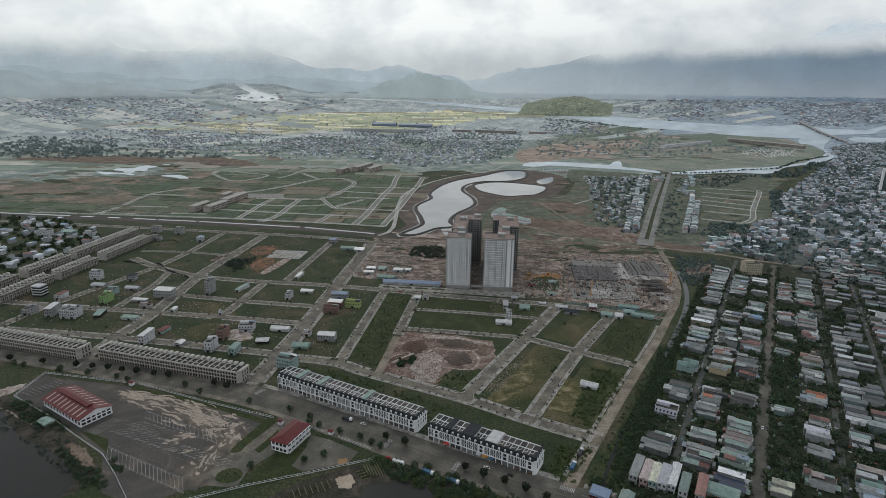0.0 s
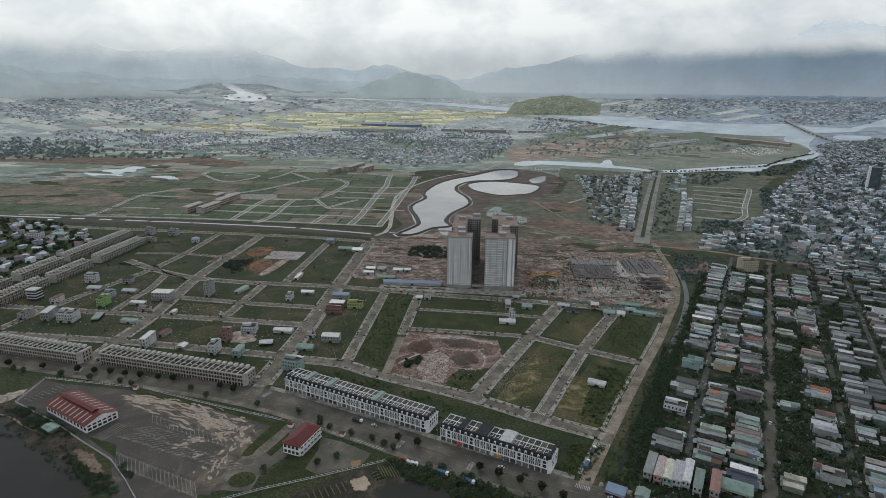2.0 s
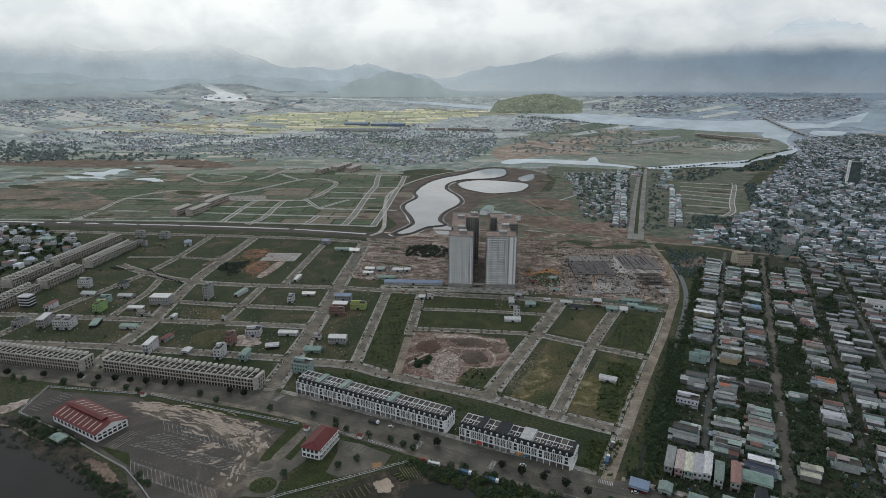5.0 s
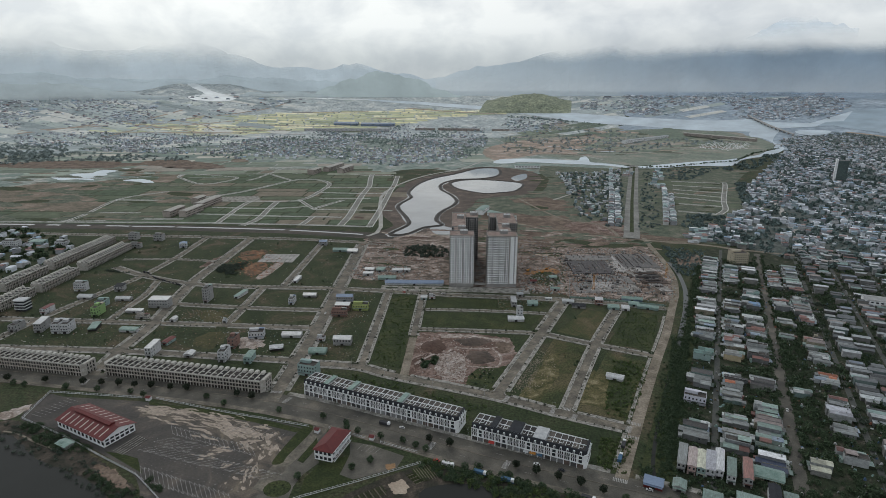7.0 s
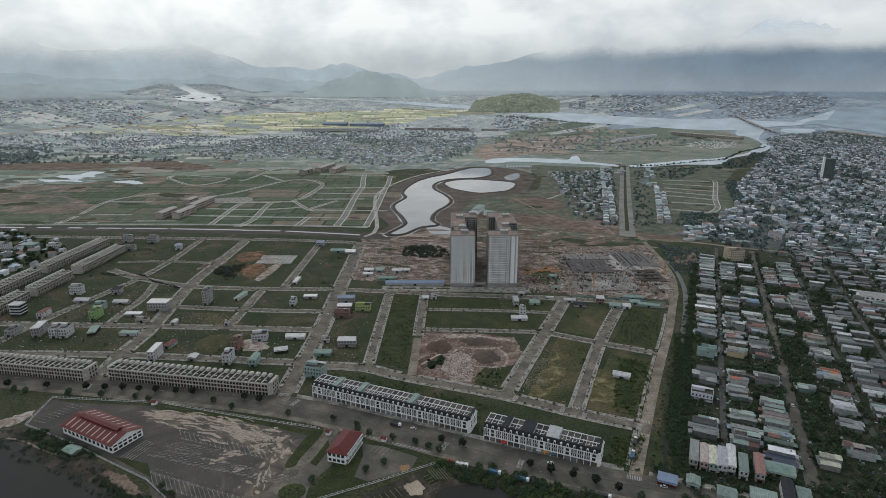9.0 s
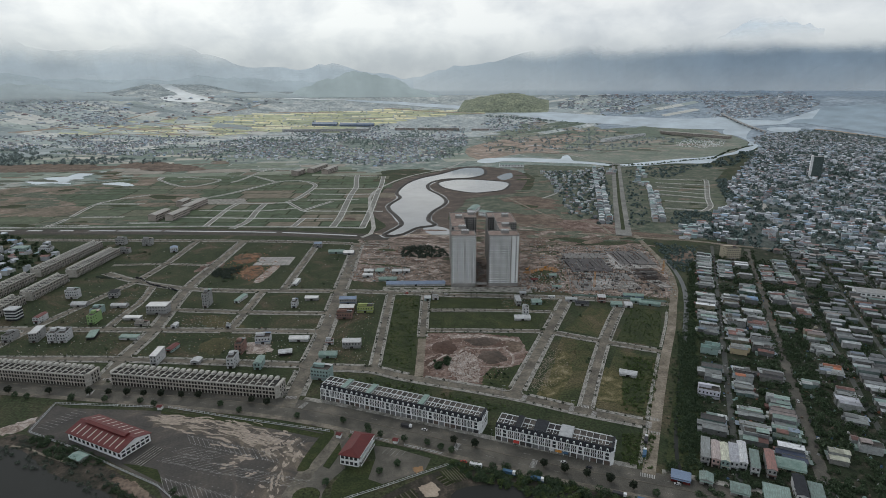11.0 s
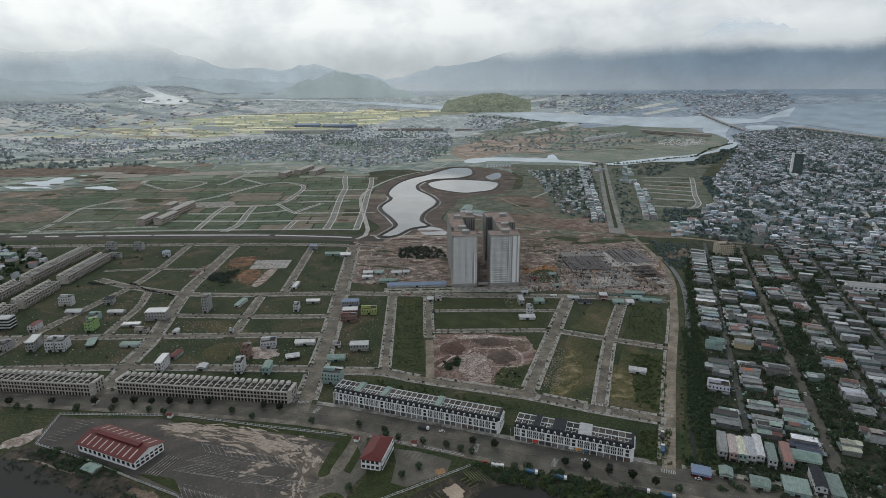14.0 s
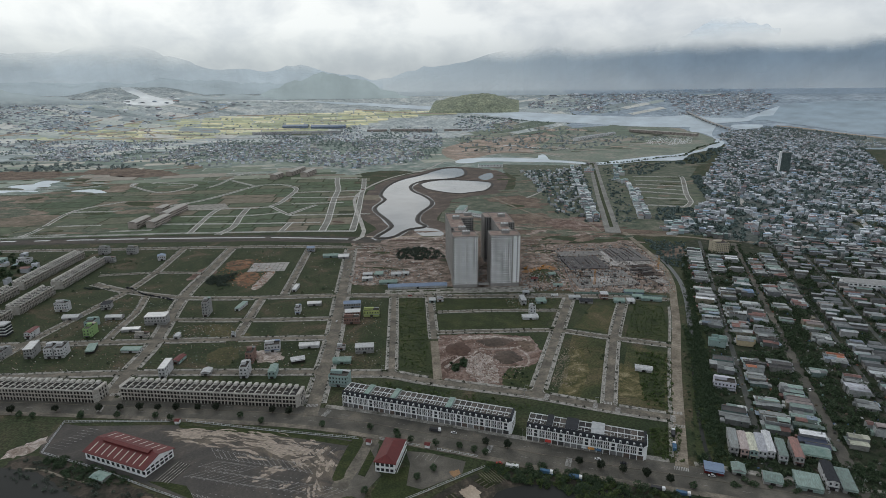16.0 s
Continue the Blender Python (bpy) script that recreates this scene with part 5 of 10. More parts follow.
def roofing(name, c, rust=0.35, rough=0.5):
    """Ribbed metal sheet: faded runs down the slope, patches of rust and dirt."""
    m, n, l, b = nodes_of(name)
    runs = noise_of(n, l, 0.9, 4.0, 0.6, (2.2, 0.25, 1.0), True)
    base = ramp_of(n, l, runs, [(0.32, tuple(v * 0.68 for v in c)), (0.5, c), (0.68, tuple(min(0.85, v * 1.28) for v in c))])
    grime = ramp_of(n, l, noise_of(n, l, 0.35, 6.0, 0.65), [(0.40, (0.0,) * 3), (0.66, (1.0,) * 3)])
    dirt = mixed(n, l, base, (0.10, 0.082, 0.068), rust, "MIX")
    col = mixed(n, l, base, dirt, grime)
    tone = ramp_of(n, l, n.new("ShaderNodeObjectInfo").outputs["Random"], [(0.0, (0.52,) * 3), (0.5, (0.82,) * 3), (1.0, (1.28,) * 3)])
    l.new(mixed(n, l, col, tone, 1.0, "MULTIPLY"), b.inputs["Base Color"])
    b.inputs["Roughness"].default_value = rough
    b.inputs["Specular IOR Level"].default_value = 0.35
    wv = n.new("ShaderNodeTexWave")
    wv.inputs["Scale"].default_value = 1.3
    l.new(n.new("ShaderNodeTexCoord").outputs["Object"], wv.inputs["Vector"])
    bp = n.new("ShaderNodeBump")
    bp.inputs["Strength"].default_value, bp.inputs["Distance"].default_value = 0.4, 0.04
    l.new(wv.outputs["Fac"], bp.inputs["Height"])
    l.new(bp.outputs[0], b.inputs["Normal"])
    return m


# finish: roof colour in words, and its paint
FINISH = {
    "g": ("grey", (0.255, 0.275, 0.275)), "w": ("pale grey", (0.45, 0.475, 0.475)), "W": ("white", (0.60, 0.61, 0.63)), "m": ("pale mint", (0.25, 0.34, 0.31)), "t": ("teal", (0.13, 0.225, 0.205)),
    "b": ("grey-blue", (0.24, 0.30, 0.37)), "B": ("sky blue", (0.19, 0.30, 0.46)), "K": ("navy", (0.045, 0.06, 0.10)), "k": ("black", (0.04, 0.04, 0.043)), "r": ("faded red", (0.23, 0.115, 0.10)),
    "R": ("orange tile", (0.40, 0.14, 0.075)), "p": ("pinkish", (0.32, 0.27, 0.26)), "G": ("dark green", (0.095, 0.14, 0.12)), "o": ("grey", (0.265, 0.275, 0.265)), "c": ("cream", (0.42, 0.425, 0.345)), "l": ("lilac grey", (0.37, 0.38, 0.42)),
}
ROOFING = {k: roofing("_".join(n.replace("-", " ").split()) + "_sheet_roof", c, 0.25 if k in "WBK" else 0.4) for k, (n, c) in FINISH.items()}
M_OCHREWALL = P("faded_ochre_paint", (0.44, 0.37, 0.25))


def town_house(w, d, h, style, code, seed):
    """A narrow house: front towards -y, w wide, d deep, h to the eaves."""
    r = random.Random(seed)
    word = FINISH[code][0]
    wm = M_OCHREWALL if code == "o" else M_TEALWALL if code == "t" else M_HOUSEWALL
    rm = ROOFING[code]
    lab = {"gable": f"narrow masonry house under a long {word} metal roof", "shed": f"narrow masonry house under a sloping {word} sheet roof", "step": f"two-storey town house with terrace and {word} rear roof", "flat": f"flat-roofed town house with parapet and {word} roof shelter"}[style]
    t = thing("house", lab, "house", "houses of the settlement")
    if style == "gable":
        rise = 0.13 * w
        sh = Shape().box(0.04, 0, 0, w - 0.04, d, h)
        k = len(sh.v)
        sh.v += [(0.04, 0, h), (w - 0.04, 0, h), (w / 2, 0, h + rise), (0.04, d, h), (w - 0.04, d, h), (w / 2, d, h + rise)]
        sh.f += [(k, k + 1, k + 2), (k + 4, k + 3, k + 5)]
        part("wall", sh, wm, t)
        cut = d * r.uniform(0.35, 0.75)
        part("roof", Shape().gable(0, 0, w, cut, h + 0.03, rise + 0.08, 0.22, "y"), rm, t)
        part("rear_roof", Shape().gable(0, cut + 0.3, w, d, h + r.choice((0.06, 0.25, 0.7)), rise + 0.08, 0.22, "y"), rm if r.random() < 0.45 else ROOFING[r.choice("ggwmgrb")], t)
    elif style == "shed":
        part("wall", Shape().box(0.04, 0, 0, w - 0.04, d, h), wm, t)
        s2 = Shape()
        s2.v = [(-0.2, -0.4, h + 0.1), (w + 0.1, -0.4, h + 0.5), (w + 0.1, d + 0.3, h + 0.5), (-0.2, d + 0.3, h + 0.1), (-0.2, -0.4, h), (w + 0.1, -0.4, h), (w + 0.1, d + 0.3, h), (-0.2, d + 0.3, h)]
        s2.f = [(0, 1, 2, 3), (4, 7, 6, 5), (0, 4, 5, 1), (1, 5, 6, 2), (2, 6, 7, 3), (3, 7, 4, 0)]
        part("roof", s2, rm, t)
        part("parapet", Shape().box(w - 0.06, -0.1, h + 0.5, w + 0.1, d, h + 0.85).box(0.0, -0.55, h, w, -0.4, h + 0.9), wm, t)
    elif style == "step":
        m = d * r.uniform(0.34, 0.5)
        part("wall", Shape().box(0.04, 0, 0, w - 0.04, m, h).box(0.07, m, 0, w - 0.07, d, h * 0.62), wm, t)
        part("terrace", Shape().box(0, -0.7, h, w, m + 0.1, h + 0.2), M_ROOFDECK, t, "stained concrete roof terrace")
        part("parapet", Shape().box(0, -0.7, h + 0.2, w, -0.55, h + 1.0).box(0, -0.55, h + 0.2, 0.14, m, h + 0.9).box(w - 0.14, -0.55, h + 0.2, w, m, h + 0.9), wm, t)
        part("roof", Shape().gable(0, m + 0.12, w, d, h * 0.62 + 0.03, 0.12 * w, 0.15, "y"), rm, t)
        part("stair_house", Shape().box(0.3, m - 3.2, h + 0.2, w * 0.55, m - 0.2, h + 2.5).box(0.15, m - 3.4, h + 2.5, w * 0.6, m, h + 2.65), wm, t)
    else:
        part("wall", Shape().box(0.04, 0, 0, w - 0.04, d, h), wm, t)
        part("flat_roof", Shape().box(0.04, 0, h, w - 0.04, d, h + 0.14), M_ROOFDECK, t)
        part("parapet", Shape().box(0, 0, h + 0.14, w, 0.16, h + 0.9).box(0, d - 0.16, h + 0.14, w, d, h + 0.9).box(0, 0.16, h + 0.14, 0.14, d - 0.16, h + 0.8).box(w - 0.14, 0.16, h + 0.14, w, d - 0.16, h + 0.8), wm, t)
        part("roof", Shape().gable(0.2, d * 0.5, w - 0.2, d - 0.4, h + 2.1, 0.4, 0.2, "y").box(0.3, d * 0.5, h + 0.14, w - 0.3, d * 0.5 + 0.15, h + 2.0).box(0.3, d - 0.6, h + 0.14, w - 0.3, d - 0.45, h + 2.0), rm, t)
    part("door", Shape().box(w * 0.5 - 1.4, -0.08, 0, w * 0.5 + 1.4, 0.02, 2.5), M_DARK, t)
    part("awning", Shape().box(0.1, -r.uniform(1.2, 3.2), 2.75, w - 0.1, -0.02, 2.88), ROOFING[r.choice("ggwmbG")], t)
    for f in range(1, int(h / 3.0)):
        for cx in (w * 0.28, w * 0.72):
            part("window", Shape().box(cx - 0.6, -0.07, 3.2 * f + 0.6, cx + 0.6, 0.02, 3.2 * f + 2.1), M_GLASS, t)
    if r.random() < 0.35:
        y0 = d * 0.3 + r.uniform(-1, 1)
        part("window", Shape().box(-0.02, y0, h - 1.9, 0.06, y0 + 1.1, h - 0.8), M_GLASS, t)
    if r.random() < 0.45:
        part("annex", Shape().box(0.3, d + 0.35, 0, w * r.uniform(0.5, 0.95), d + r.uniform(1.8, 3.8), 2.5), ROOFING[r.choice("gwrm")], t)
    if r.random() < 0.3:
        tx, ty = w * r.uniform(0.3, 0.7), d * r.uniform(0.1, 0.3)
        part("water_tank", Shape().tube(tx, ty, h + 0.3, h + 1.9, 0.55, 0.55, 8), M_METAL, t, "steel rooftop water tank")
    return t


# near rows: front line across the street, which way the fronts look, depth, then stretches along the row with a finish for each house
ROWS = [
    (318.0, 1, 20.5, [(-227, -200, "ggkw"), (-139, -115, "ggk"), (-81, -64, "tt"), (-32, -4, "ggwwb"), (5, 33, "bmmgw"), (45, 101, "WgWwgwgwg"), (126, 171, "ggwgmgg"), (183, 292, "mgmwgwwgwgmggwwmw")]),
    (327.5, -1, 19.0, [(-230, -203, "mmgg"), (-193, -178, "wmg"), (-156, -136, "gggg"), (-130, -104, "RRkkw"), (-70, -57, "oo"), (-42, -8, "ggrrww"), (2, 40, "wwwgmm"), (66, 103, "ggwwwg"), (176, 262, "wggwmgmggwgmwg")]),
    (367.5, 1, 19.5, [(-243, -226, "KKW"), (-216, -154, "GGbmmpprmmm"), (-121, -100, "kkwg"), (-64, -27, "rggggg"), (-2, 30, "ggrrw"), (47, 60, "ww"), (86, 100, "BB"), (122, 158, "wwttgw"), (190, 206, "Wwg"), (238, 262, "WwWg")]),
    (381.5, -1, 16.0, [(-232, -220, "cc"), (-120, -108, "wm"), (7, 19, "mg"), (48, 62, "gg"), (98, 134, "gwwgrw"), (180, 262, "ggwrgwwrgmwgwg")]),
    (419.5, 1, 18.0, [(-208, -195, "pm"), (-171, -158, "gg"), (-148, -135, "ll"), (-127, -116, "gr"), (-90, -66, "ggRR"), (-42, -20, "gwwg"), (-8, 18, "mppp"), (64, 152, "rwwgpwwgrwmgwg"), (180, 300, "rrgwwgmmgwlggwbgwmgw")]),
]
TREES, FARH = [], []
rnd = random.Random(11)
count = 0
for v, face, deep, groups in ROWS:
    ends = [-262] + [g for q in groups for g in q[:2]] + [300]
    for u0, u1, codes in groups:
        w = (u1 - u0) / len(codes)
        for i, c in enumerate(codes):
            count += 1
            d = deep * rnd.uniform(0.66, 1.0)
            h = rnd.choice((2.9, 3.3, 3.6, 4.0, 4.6, 6.2))
            if c in "oBtlWp":
                h = rnd.uniform(5.6, 6.6)
            style = "shed" if c in "kKW" else "gable" if c in "RotBG" else rnd.choice(("gable", "gable", "shed", "step", "flat") if h > 5 else ("gable", "gable", "gable", "shed"))
            ob = town_house(w - 0.06, d, h, style, c, count)
            u = u0 + w * i
            jit = rnd.uniform(-0.4, 1.8)
            ob.matrix_world = pose(*uv(u, v - jit), 0, 0, 0, TV) if face > 0 else pose(*uv(u + w - 0.06, v + jit), 0, 0, 0, TV + 180)
        for _ in range(len(codes)):
            if rnd.random() < 0.75:
                TREES.append((*uv(rnd.uniform(u0, u1), v + face * rnd.uniform(1.6, 3.2)), rnd.uniform(0.9, 2.3)))
    # gardens in the gaps
    for u0, u1 in zip(ends[::2], ends[1::2]):
        for _ in range(int((u1 - u0) * 0.6)):
            TREES.append((*uv(rnd.uniform(u0 + 1.5, u1 - 1.5), v - face * rnd.uniform(0, deep + 1)), rnd.choice((0.8, 1.2, 1.6, 2.2, 3.0, 3.8)) * rnd.uniform(0.8, 1.2)))
    for u in range(-235, 300, 9):
        if rnd.random() < 0.4:
            TREES.append((*uv(u + rnd.uniform(-3, 3), v - face * (deep + rnd.uniform(0.6, 1.6))), rnd.uniform(1.0, 2.2)))
# looser rows further into the settlement
HOUSE_SPOTS = []
for ci, (v, face) in enumerate([(432, -1), (463, 1), (475, -1), (508, 1), (520, -1), (556, 1), (568, -1), (604, 1)]):
    u = -262 + rnd.uniform(0, 12)
    while u < 430:
        w, d = rnd.uniform(4.6, 6.8), rnd.uniform(9, 17)
        if rnd.random() < 0.24:
            for _ in range(rnd.randint(4, 8)):
                TREES.append((*uv(u + rnd.uniform(0, w + 8), v - face * rnd.uniform(0, 18)), rnd.uniform(1.4, 3.8)))
            u += w + rnd.uniform(2, 12)
            continue
        jit = rnd.uniform(-1, 3)
        HOUSE_SPOTS.append((u + v * 0.45, u, v - face * jit, face, w, d, rnd.choice((3.4, 3.6, 4.0, 4.2, 6.3, 6.5)), rnd.choice("ggggwwwwmmmggwgkbrrpltWG"), rnd.uniform(-2.5, 2.5)))
        if rnd.random() < 0.6:
            TREES.append((*uv(u + rnd.uniform(0, w), v - face * (d + rnd.uniform(1, 3))), rnd.uniform(1.4, 3.0)))
        if rnd.random() < 0.35:
            TREES.append((*uv(u + rnd.uniform(0, w), v + face * rnd.uniform(2, 3.5)), rnd.uniform(1.2, 2.4)))
        u += w + (0.06 if rnd.random() < 0.6 else rnd.uniform(1.0, 5))
HOUSE_SPOTS.sort(key=lambda q: q[0])
for i, (_, u, v, face, w, d, h, c, a) in enumerate(HOUSE_SPOTS):
    if i < 44:
        style = rnd.choice(("gable", "gable", "shed", "step", "flat") if h > 5 else ("gable", "gable", "shed"))
        ob = town_house(w, d, h, style, c, 500 + i)
        ob.matrix_world = pose(*uv(u, v), 0, 0, 0, TV + a) if face > 0 else pose(*uv(u + w, v), 0, 0, 0, TV + 180 + a)
    else:
        FARH.append((*uv(u, v), TV + (0 if face > 0 else 180), w, d, h))
setting("yard_ground", sheet([uv(-320, 300), uv(-320, 720), uv(120, 720), uv(420, 640), uv(440, 420), uv(352, 300)], 0.022), M_YARD, "overgrown brown and green yards between the houses", "ground")
setting("weed_strip", sheet([uv(-318, 276), uv(-318, 300.5), uv(120, 300.5), uv(120, 268), uv(40, 284)], 0.026), M_WEEDS, "dense weeds along the ditch", "ground")
M_LANE = surf("worn_lane", [(0.3, (0.052, 0.056, 0.053)), (0.7, (0.096, 0.098, 0.088))], 0.05, 0.8, 0.25, 0.9)
for k, (v, half, mat) in enumerate(((322.6, 2.4, M_LANE), (374.8, 4.6, M_ASPHALT), (425.8, 2.2, M_LANE), (469, 2.2, M_LANE), (514, 2.2, M_LANE), (562, 2.2, M_LANE))):
    sh = ribbon(Shape(), along([uv(-300, v), uv(360 if k < 2 else 440, v)], 10), half, 0.05 + 0.005 * k)
    setting("road", sh, mat, "narrow worn lane between rows of houses", "road")

# houses among the lots: x, y, turn, width, depth, storeys, roof, wall, roof finish, label
LOT_HOUSES = [
    (-471, -111, 0, 6.6, 16.2, 2, "gable", M_OLDWHITE, M_RED, "white house with red pitched roof among grass lots"),
    (-470, -160, 0, 7.2, 16.2, 2, "flat", M_GREYW, None, "grey cement house on a corner lot"),
    (-441, -161, 10, 7.8, 18.9, 3, "shed", M_GREYW, M_METAL, "tall grey house with pale metal roof"),
    (-421, -163, 8, 8, 16, 3, "flat", M_OLDWHITE, None, "white three-storey town house"),
    (-411, -163, 8, 8, 16, 3, "flat", M_OLDWHITE, None, "white three-storey town house"),
    # solid dark walls stand for the shade under this open shed
    (-386, -156, 15, 8, 17, 1, "shed", M_DARK, M_MINT, "long open-sided shed with mint roof"),
    (-352, -156, -4, 19, 6, 1, "shed", M_OLDWHITE, M_MINT, "low white house with mint metal roof"),
    (-483, -34, 0, 14, 10, 3, "flat", M_OLDWHITE, None, "white modern house with terraces"),
    (-460, -62, 0, 18, 10, 1, "gable", M_GREYW, M_METAL, "grey shed with metal roof"),
    (-421, -89, 0, 9.6, 14.9, 2, "flat", M_TEALWALL, M_MINT, "pale teal two-storey house"),
    (-408, -116, 0, 6.6, 17.6, 3, "flat", M_LIME, None, "bright lime green three-storey house"),
    (-430, -34, 10, 10.2, 12.2, 2, "shed", M_GREYW, M_SLATE, "grey house with dark roof"),
    (-410, -66, 0, 18, 8, 1, "gable", M_GREYW, M_METAL, "low grey house with metal roof"),
    (-375, -104, 0, 19, 5, 1, "shed", M_GREYW, M_METAL, "long low grey warehouse"),
    (-354, -121, 0, 14, 6, 1, "flat", M_CREAM, None, "small cream building with walled yard"),
    (-357, -87, 0, 23, 12, 3, "shed", M_GREYW, M_METAL, "grey windowless three-storey block"),
    (-445, 172, 20, 11, 12, 2, "gable", M_OLDWHITE, M_BLUE, "white house with steep blue roof"),
    (-300, -68, 0, 6, 17.6, 5, "flat", M_GREYW, None, "tall thin grey unfinished house"),
    (-268, -52, -12, 6, 22, 1, "shed", M_OLDWHITE, M_MINT, "long white shed with mint roof"),
    (-194, -71, 0, 6, 13, 2, "flat", M_OLDWHITE, M_BLUE, "narrow white house with blue balconies"),
    (-183, -46, 0, 16, 8, 1, "gable", M_GREYW, M_METAL, "small grey house with metal roof"),
    (-211, 8, -5, 5, 20, 1, "shed", M_OLDWHITE, M_METAL, "long white metal shed"),
    (-311, -128, 0, 5, 9, 1, "gable", M_OLDWHITE, M_METAL, "small white roadside hut"),
    (-251, -129, 0, 4, 4, 1, "flat", M_OLDWHITE, None, "small white pump house"),
    (-220, -192, 0, 7, 15, 3, "flat", M_BRICK, None, "pink brick three-storey house"),
    (-207, -170, 8, 15, 12, 2, "flat", M_OLDWHITE, M_BLUE, "white villa with blue roof patch"),
    (-174, -164, 0, 20, 8, 1, "gable", M_OLDWHITE, M_METAL, "low white house with metal roof"),
    # dark walls again stand for shade under the roof
    (-176, -197, 15, 13, 6, 1, "shed", M_DARK, M_OLDWHITE, "open shelter with white roof"),
    (-292, -214, 0, 6, 18.9, 3, "shed", M_OLDWHITE, M_METAL, "tall white wedge-shaped house"),
    (-291, -186, -10, 7, 14, 1, "gable", M_TEALWALL, M_RED, "teal shed with red gable"),
    (-218, -221, 0, 7, 15, 3, "flat", M_OLDWHITE, None, "white narrow three-storey house"),
    (-192, -224, 0, 6.6, 14.9, 2, "gable", M_TEALWALL, M_MINT, "mint house with pitched roof"),
    (-255, -213, 0, 8, 9, 1, "gable", M_GREYW, M_METAL, "small grey house behind a terrace"),
    (-135, -243, -14, 17, 11, 3, "flat", M_TEALWALL, M_METAL, "pale teal corner house of three storeys"),
    (-136, -202, 0, 17, 9, 1, "gable", M_MINT, M_MINT, "mint metal warehouse on bare ground"),
    (-135, -172, 0, 8, 6, 1, "flat", M_OLDWHITE, None, "small white cube house"),
    (-116, -181, 0, 18, 10, 2, "gable", M_GREYW, M_METAL, "long grey brick house with metal roof"),
    (-113, -87, 0, 18, 9, 2, "flat", M_YELGREEN, None, "yellow-green painted two-storey house beside the street"),
    (-134, -106, 0, 17, 8, 2, "flat", M_BRICK, None, "brick row building under construction"),
    (-134, -88, 0, 17, 9, 2, "shed", M_BRICK, M_METAL, "brick house with teal and red upper floors"),
    (-138, -60, 0, 20, 10, 2, "gable", M_GREYW, M_BLUE, "grey-blue house with metal roof"),
    (-86, 4, 0, 78, 11, 1, "gable", M_OLDWHITE, M_BLUE, "long white site office with blue metal roof"),
    (-98, 24, 0, 24, 9, 1, "gable", M_MINT, M_MINT, "mint metal site shed"),
    (-82, 58, 0, 14, 9, 1, "gable", M_OLDWHITE, M_METAL, "white workers' shed on bare ground"),
    (-66, 60, 0, 9, 8, 1, "gable", M_OLDWHITE, M_METAL, "white workers' shed on bare ground"),
    (-122, 60, 0, 13, 9, 1, "gable", M_GREYW, M_METAL, "grey workers' shed on bare ground"),
    (-106, 60, -10, 11, 11, 1, "shed", M_GREYW, M_MINT, "grey and mint workers' shed"),
    (-122, 42, 0, 14, 6, 1, "shed", M_OLDWHITE, M_METAL, "low white workers' shed"),
    (-35, -50, 0, 8, 7, 1, "shed", M_TEALWALL, M_METAL, "small teal kiosk on bare ground"),
    (-25, -47, 0, 8, 6, 1, "flat", M_OLDWHITE, None, "small white kiosk on bare ground"),
    (68, -114, 0, 18, 7, 1, "shed", M_OLDWHITE, M_OLDWHITE, "white house beside a raised water tank"),
    (79, -101, 0, 7, 7, 3, "flat", M_OLDWHITE, M_MINT, "slim white stair tower of a small house"),
    (145, -242, -22, 15, 7, 1, "gable", M_OLDWHITE, M_OLDWHITE, "low white house alone on a grass lot"),
    (148, -70, -10, 16, 6, 1, "shed", M_GREYW, M_SLATE, "grey site cabin beside the hoarding"),
    (139, -56, -10, 14, 5, 1, "shed", M_OLDWHITE, M_METAL, "pale site cabin beside the hoarding"),
    (178, -60, -10, 9, 9, 2, "shed", M_BRICK, M_OLDWHITE, "brick hut with white roof"),
    (190, -74, -10, 13, 8, 1, "shed", M_TEALWALL, M_MINT, "mint green site cabin beside hoarding"),
    (218, -62, -14, 12, 7, 1, "shed", M_TEALWALL, M_MINT, "mint green site cabin beside hoarding"),
    (205.5, -77, -10, 9, 9, 1, "shed", M_OLDWHITE, M_OLDWHITE, "white site cabin beside the hoarding"),
    (226, -69, -18, 24, 5, 1, "shed", M_TEALWALL, M_MINT, "long mint roofed shelter"),
    (215, -44, -12, 24, 8, 1, "gable", M_BLUE, M_MINT, "blue and mint site office"),
    (76, -70, 0, 6, 16, 2, "shed", M_GREYW, M_METAL, "grey shed beside the site gate"),
    (96, -66, 0, 12, 9, 1, "shed", M_TEALWALL, M_MINT, "teal shed beside the site gate"),
    (109, 18, 0, 9, 5, 1, "gable", M_GREYW, M_RED, "small site shed with red roof"),
    (138, 34, 5, 10, 6, 1, "shed", M_GREYW, M_MINT, "small site shed with mint roof"),
    (132, -10, -5, 12, 5, 1, "gable", M_OLDWHITE, M_MINT, "low site shed with mint roof"),
    (86, -34, 0, 8, 5, 1, "shed", M_GREYW, M_METAL, "small grey site store"),
    (-735, 165, 0, 22, 14, 3, "flat", M_OLDWHITE, None, "white block at the town edge"),
    (-702, 178, 0, 24, 14, 2, "shed", M_TEALWALL, M_MINT, "teal warehouse at the town edge"),
    (-656, 176, 0, 18, 12, 2, "flat", M_OLDWHITE, None, "white house at the town edge"),
    (-556, 218, 0, 14, 12, 3, "flat", M_GREYW, None, "grey end block of a cream row"),
    (-510, 214, 0, 14, 12, 3, "flat", M_GREYW, None, "grey end block of a cream row"),
    (-525, 168, 0, 16, 9, 2, "flat", M_GREYW, None, "low grey block beside a cream row"),
    (-220, 196, 0, 12, 10, 2, "gable", M_GREYW, M_BLUE, "dark grey pavilion house"),
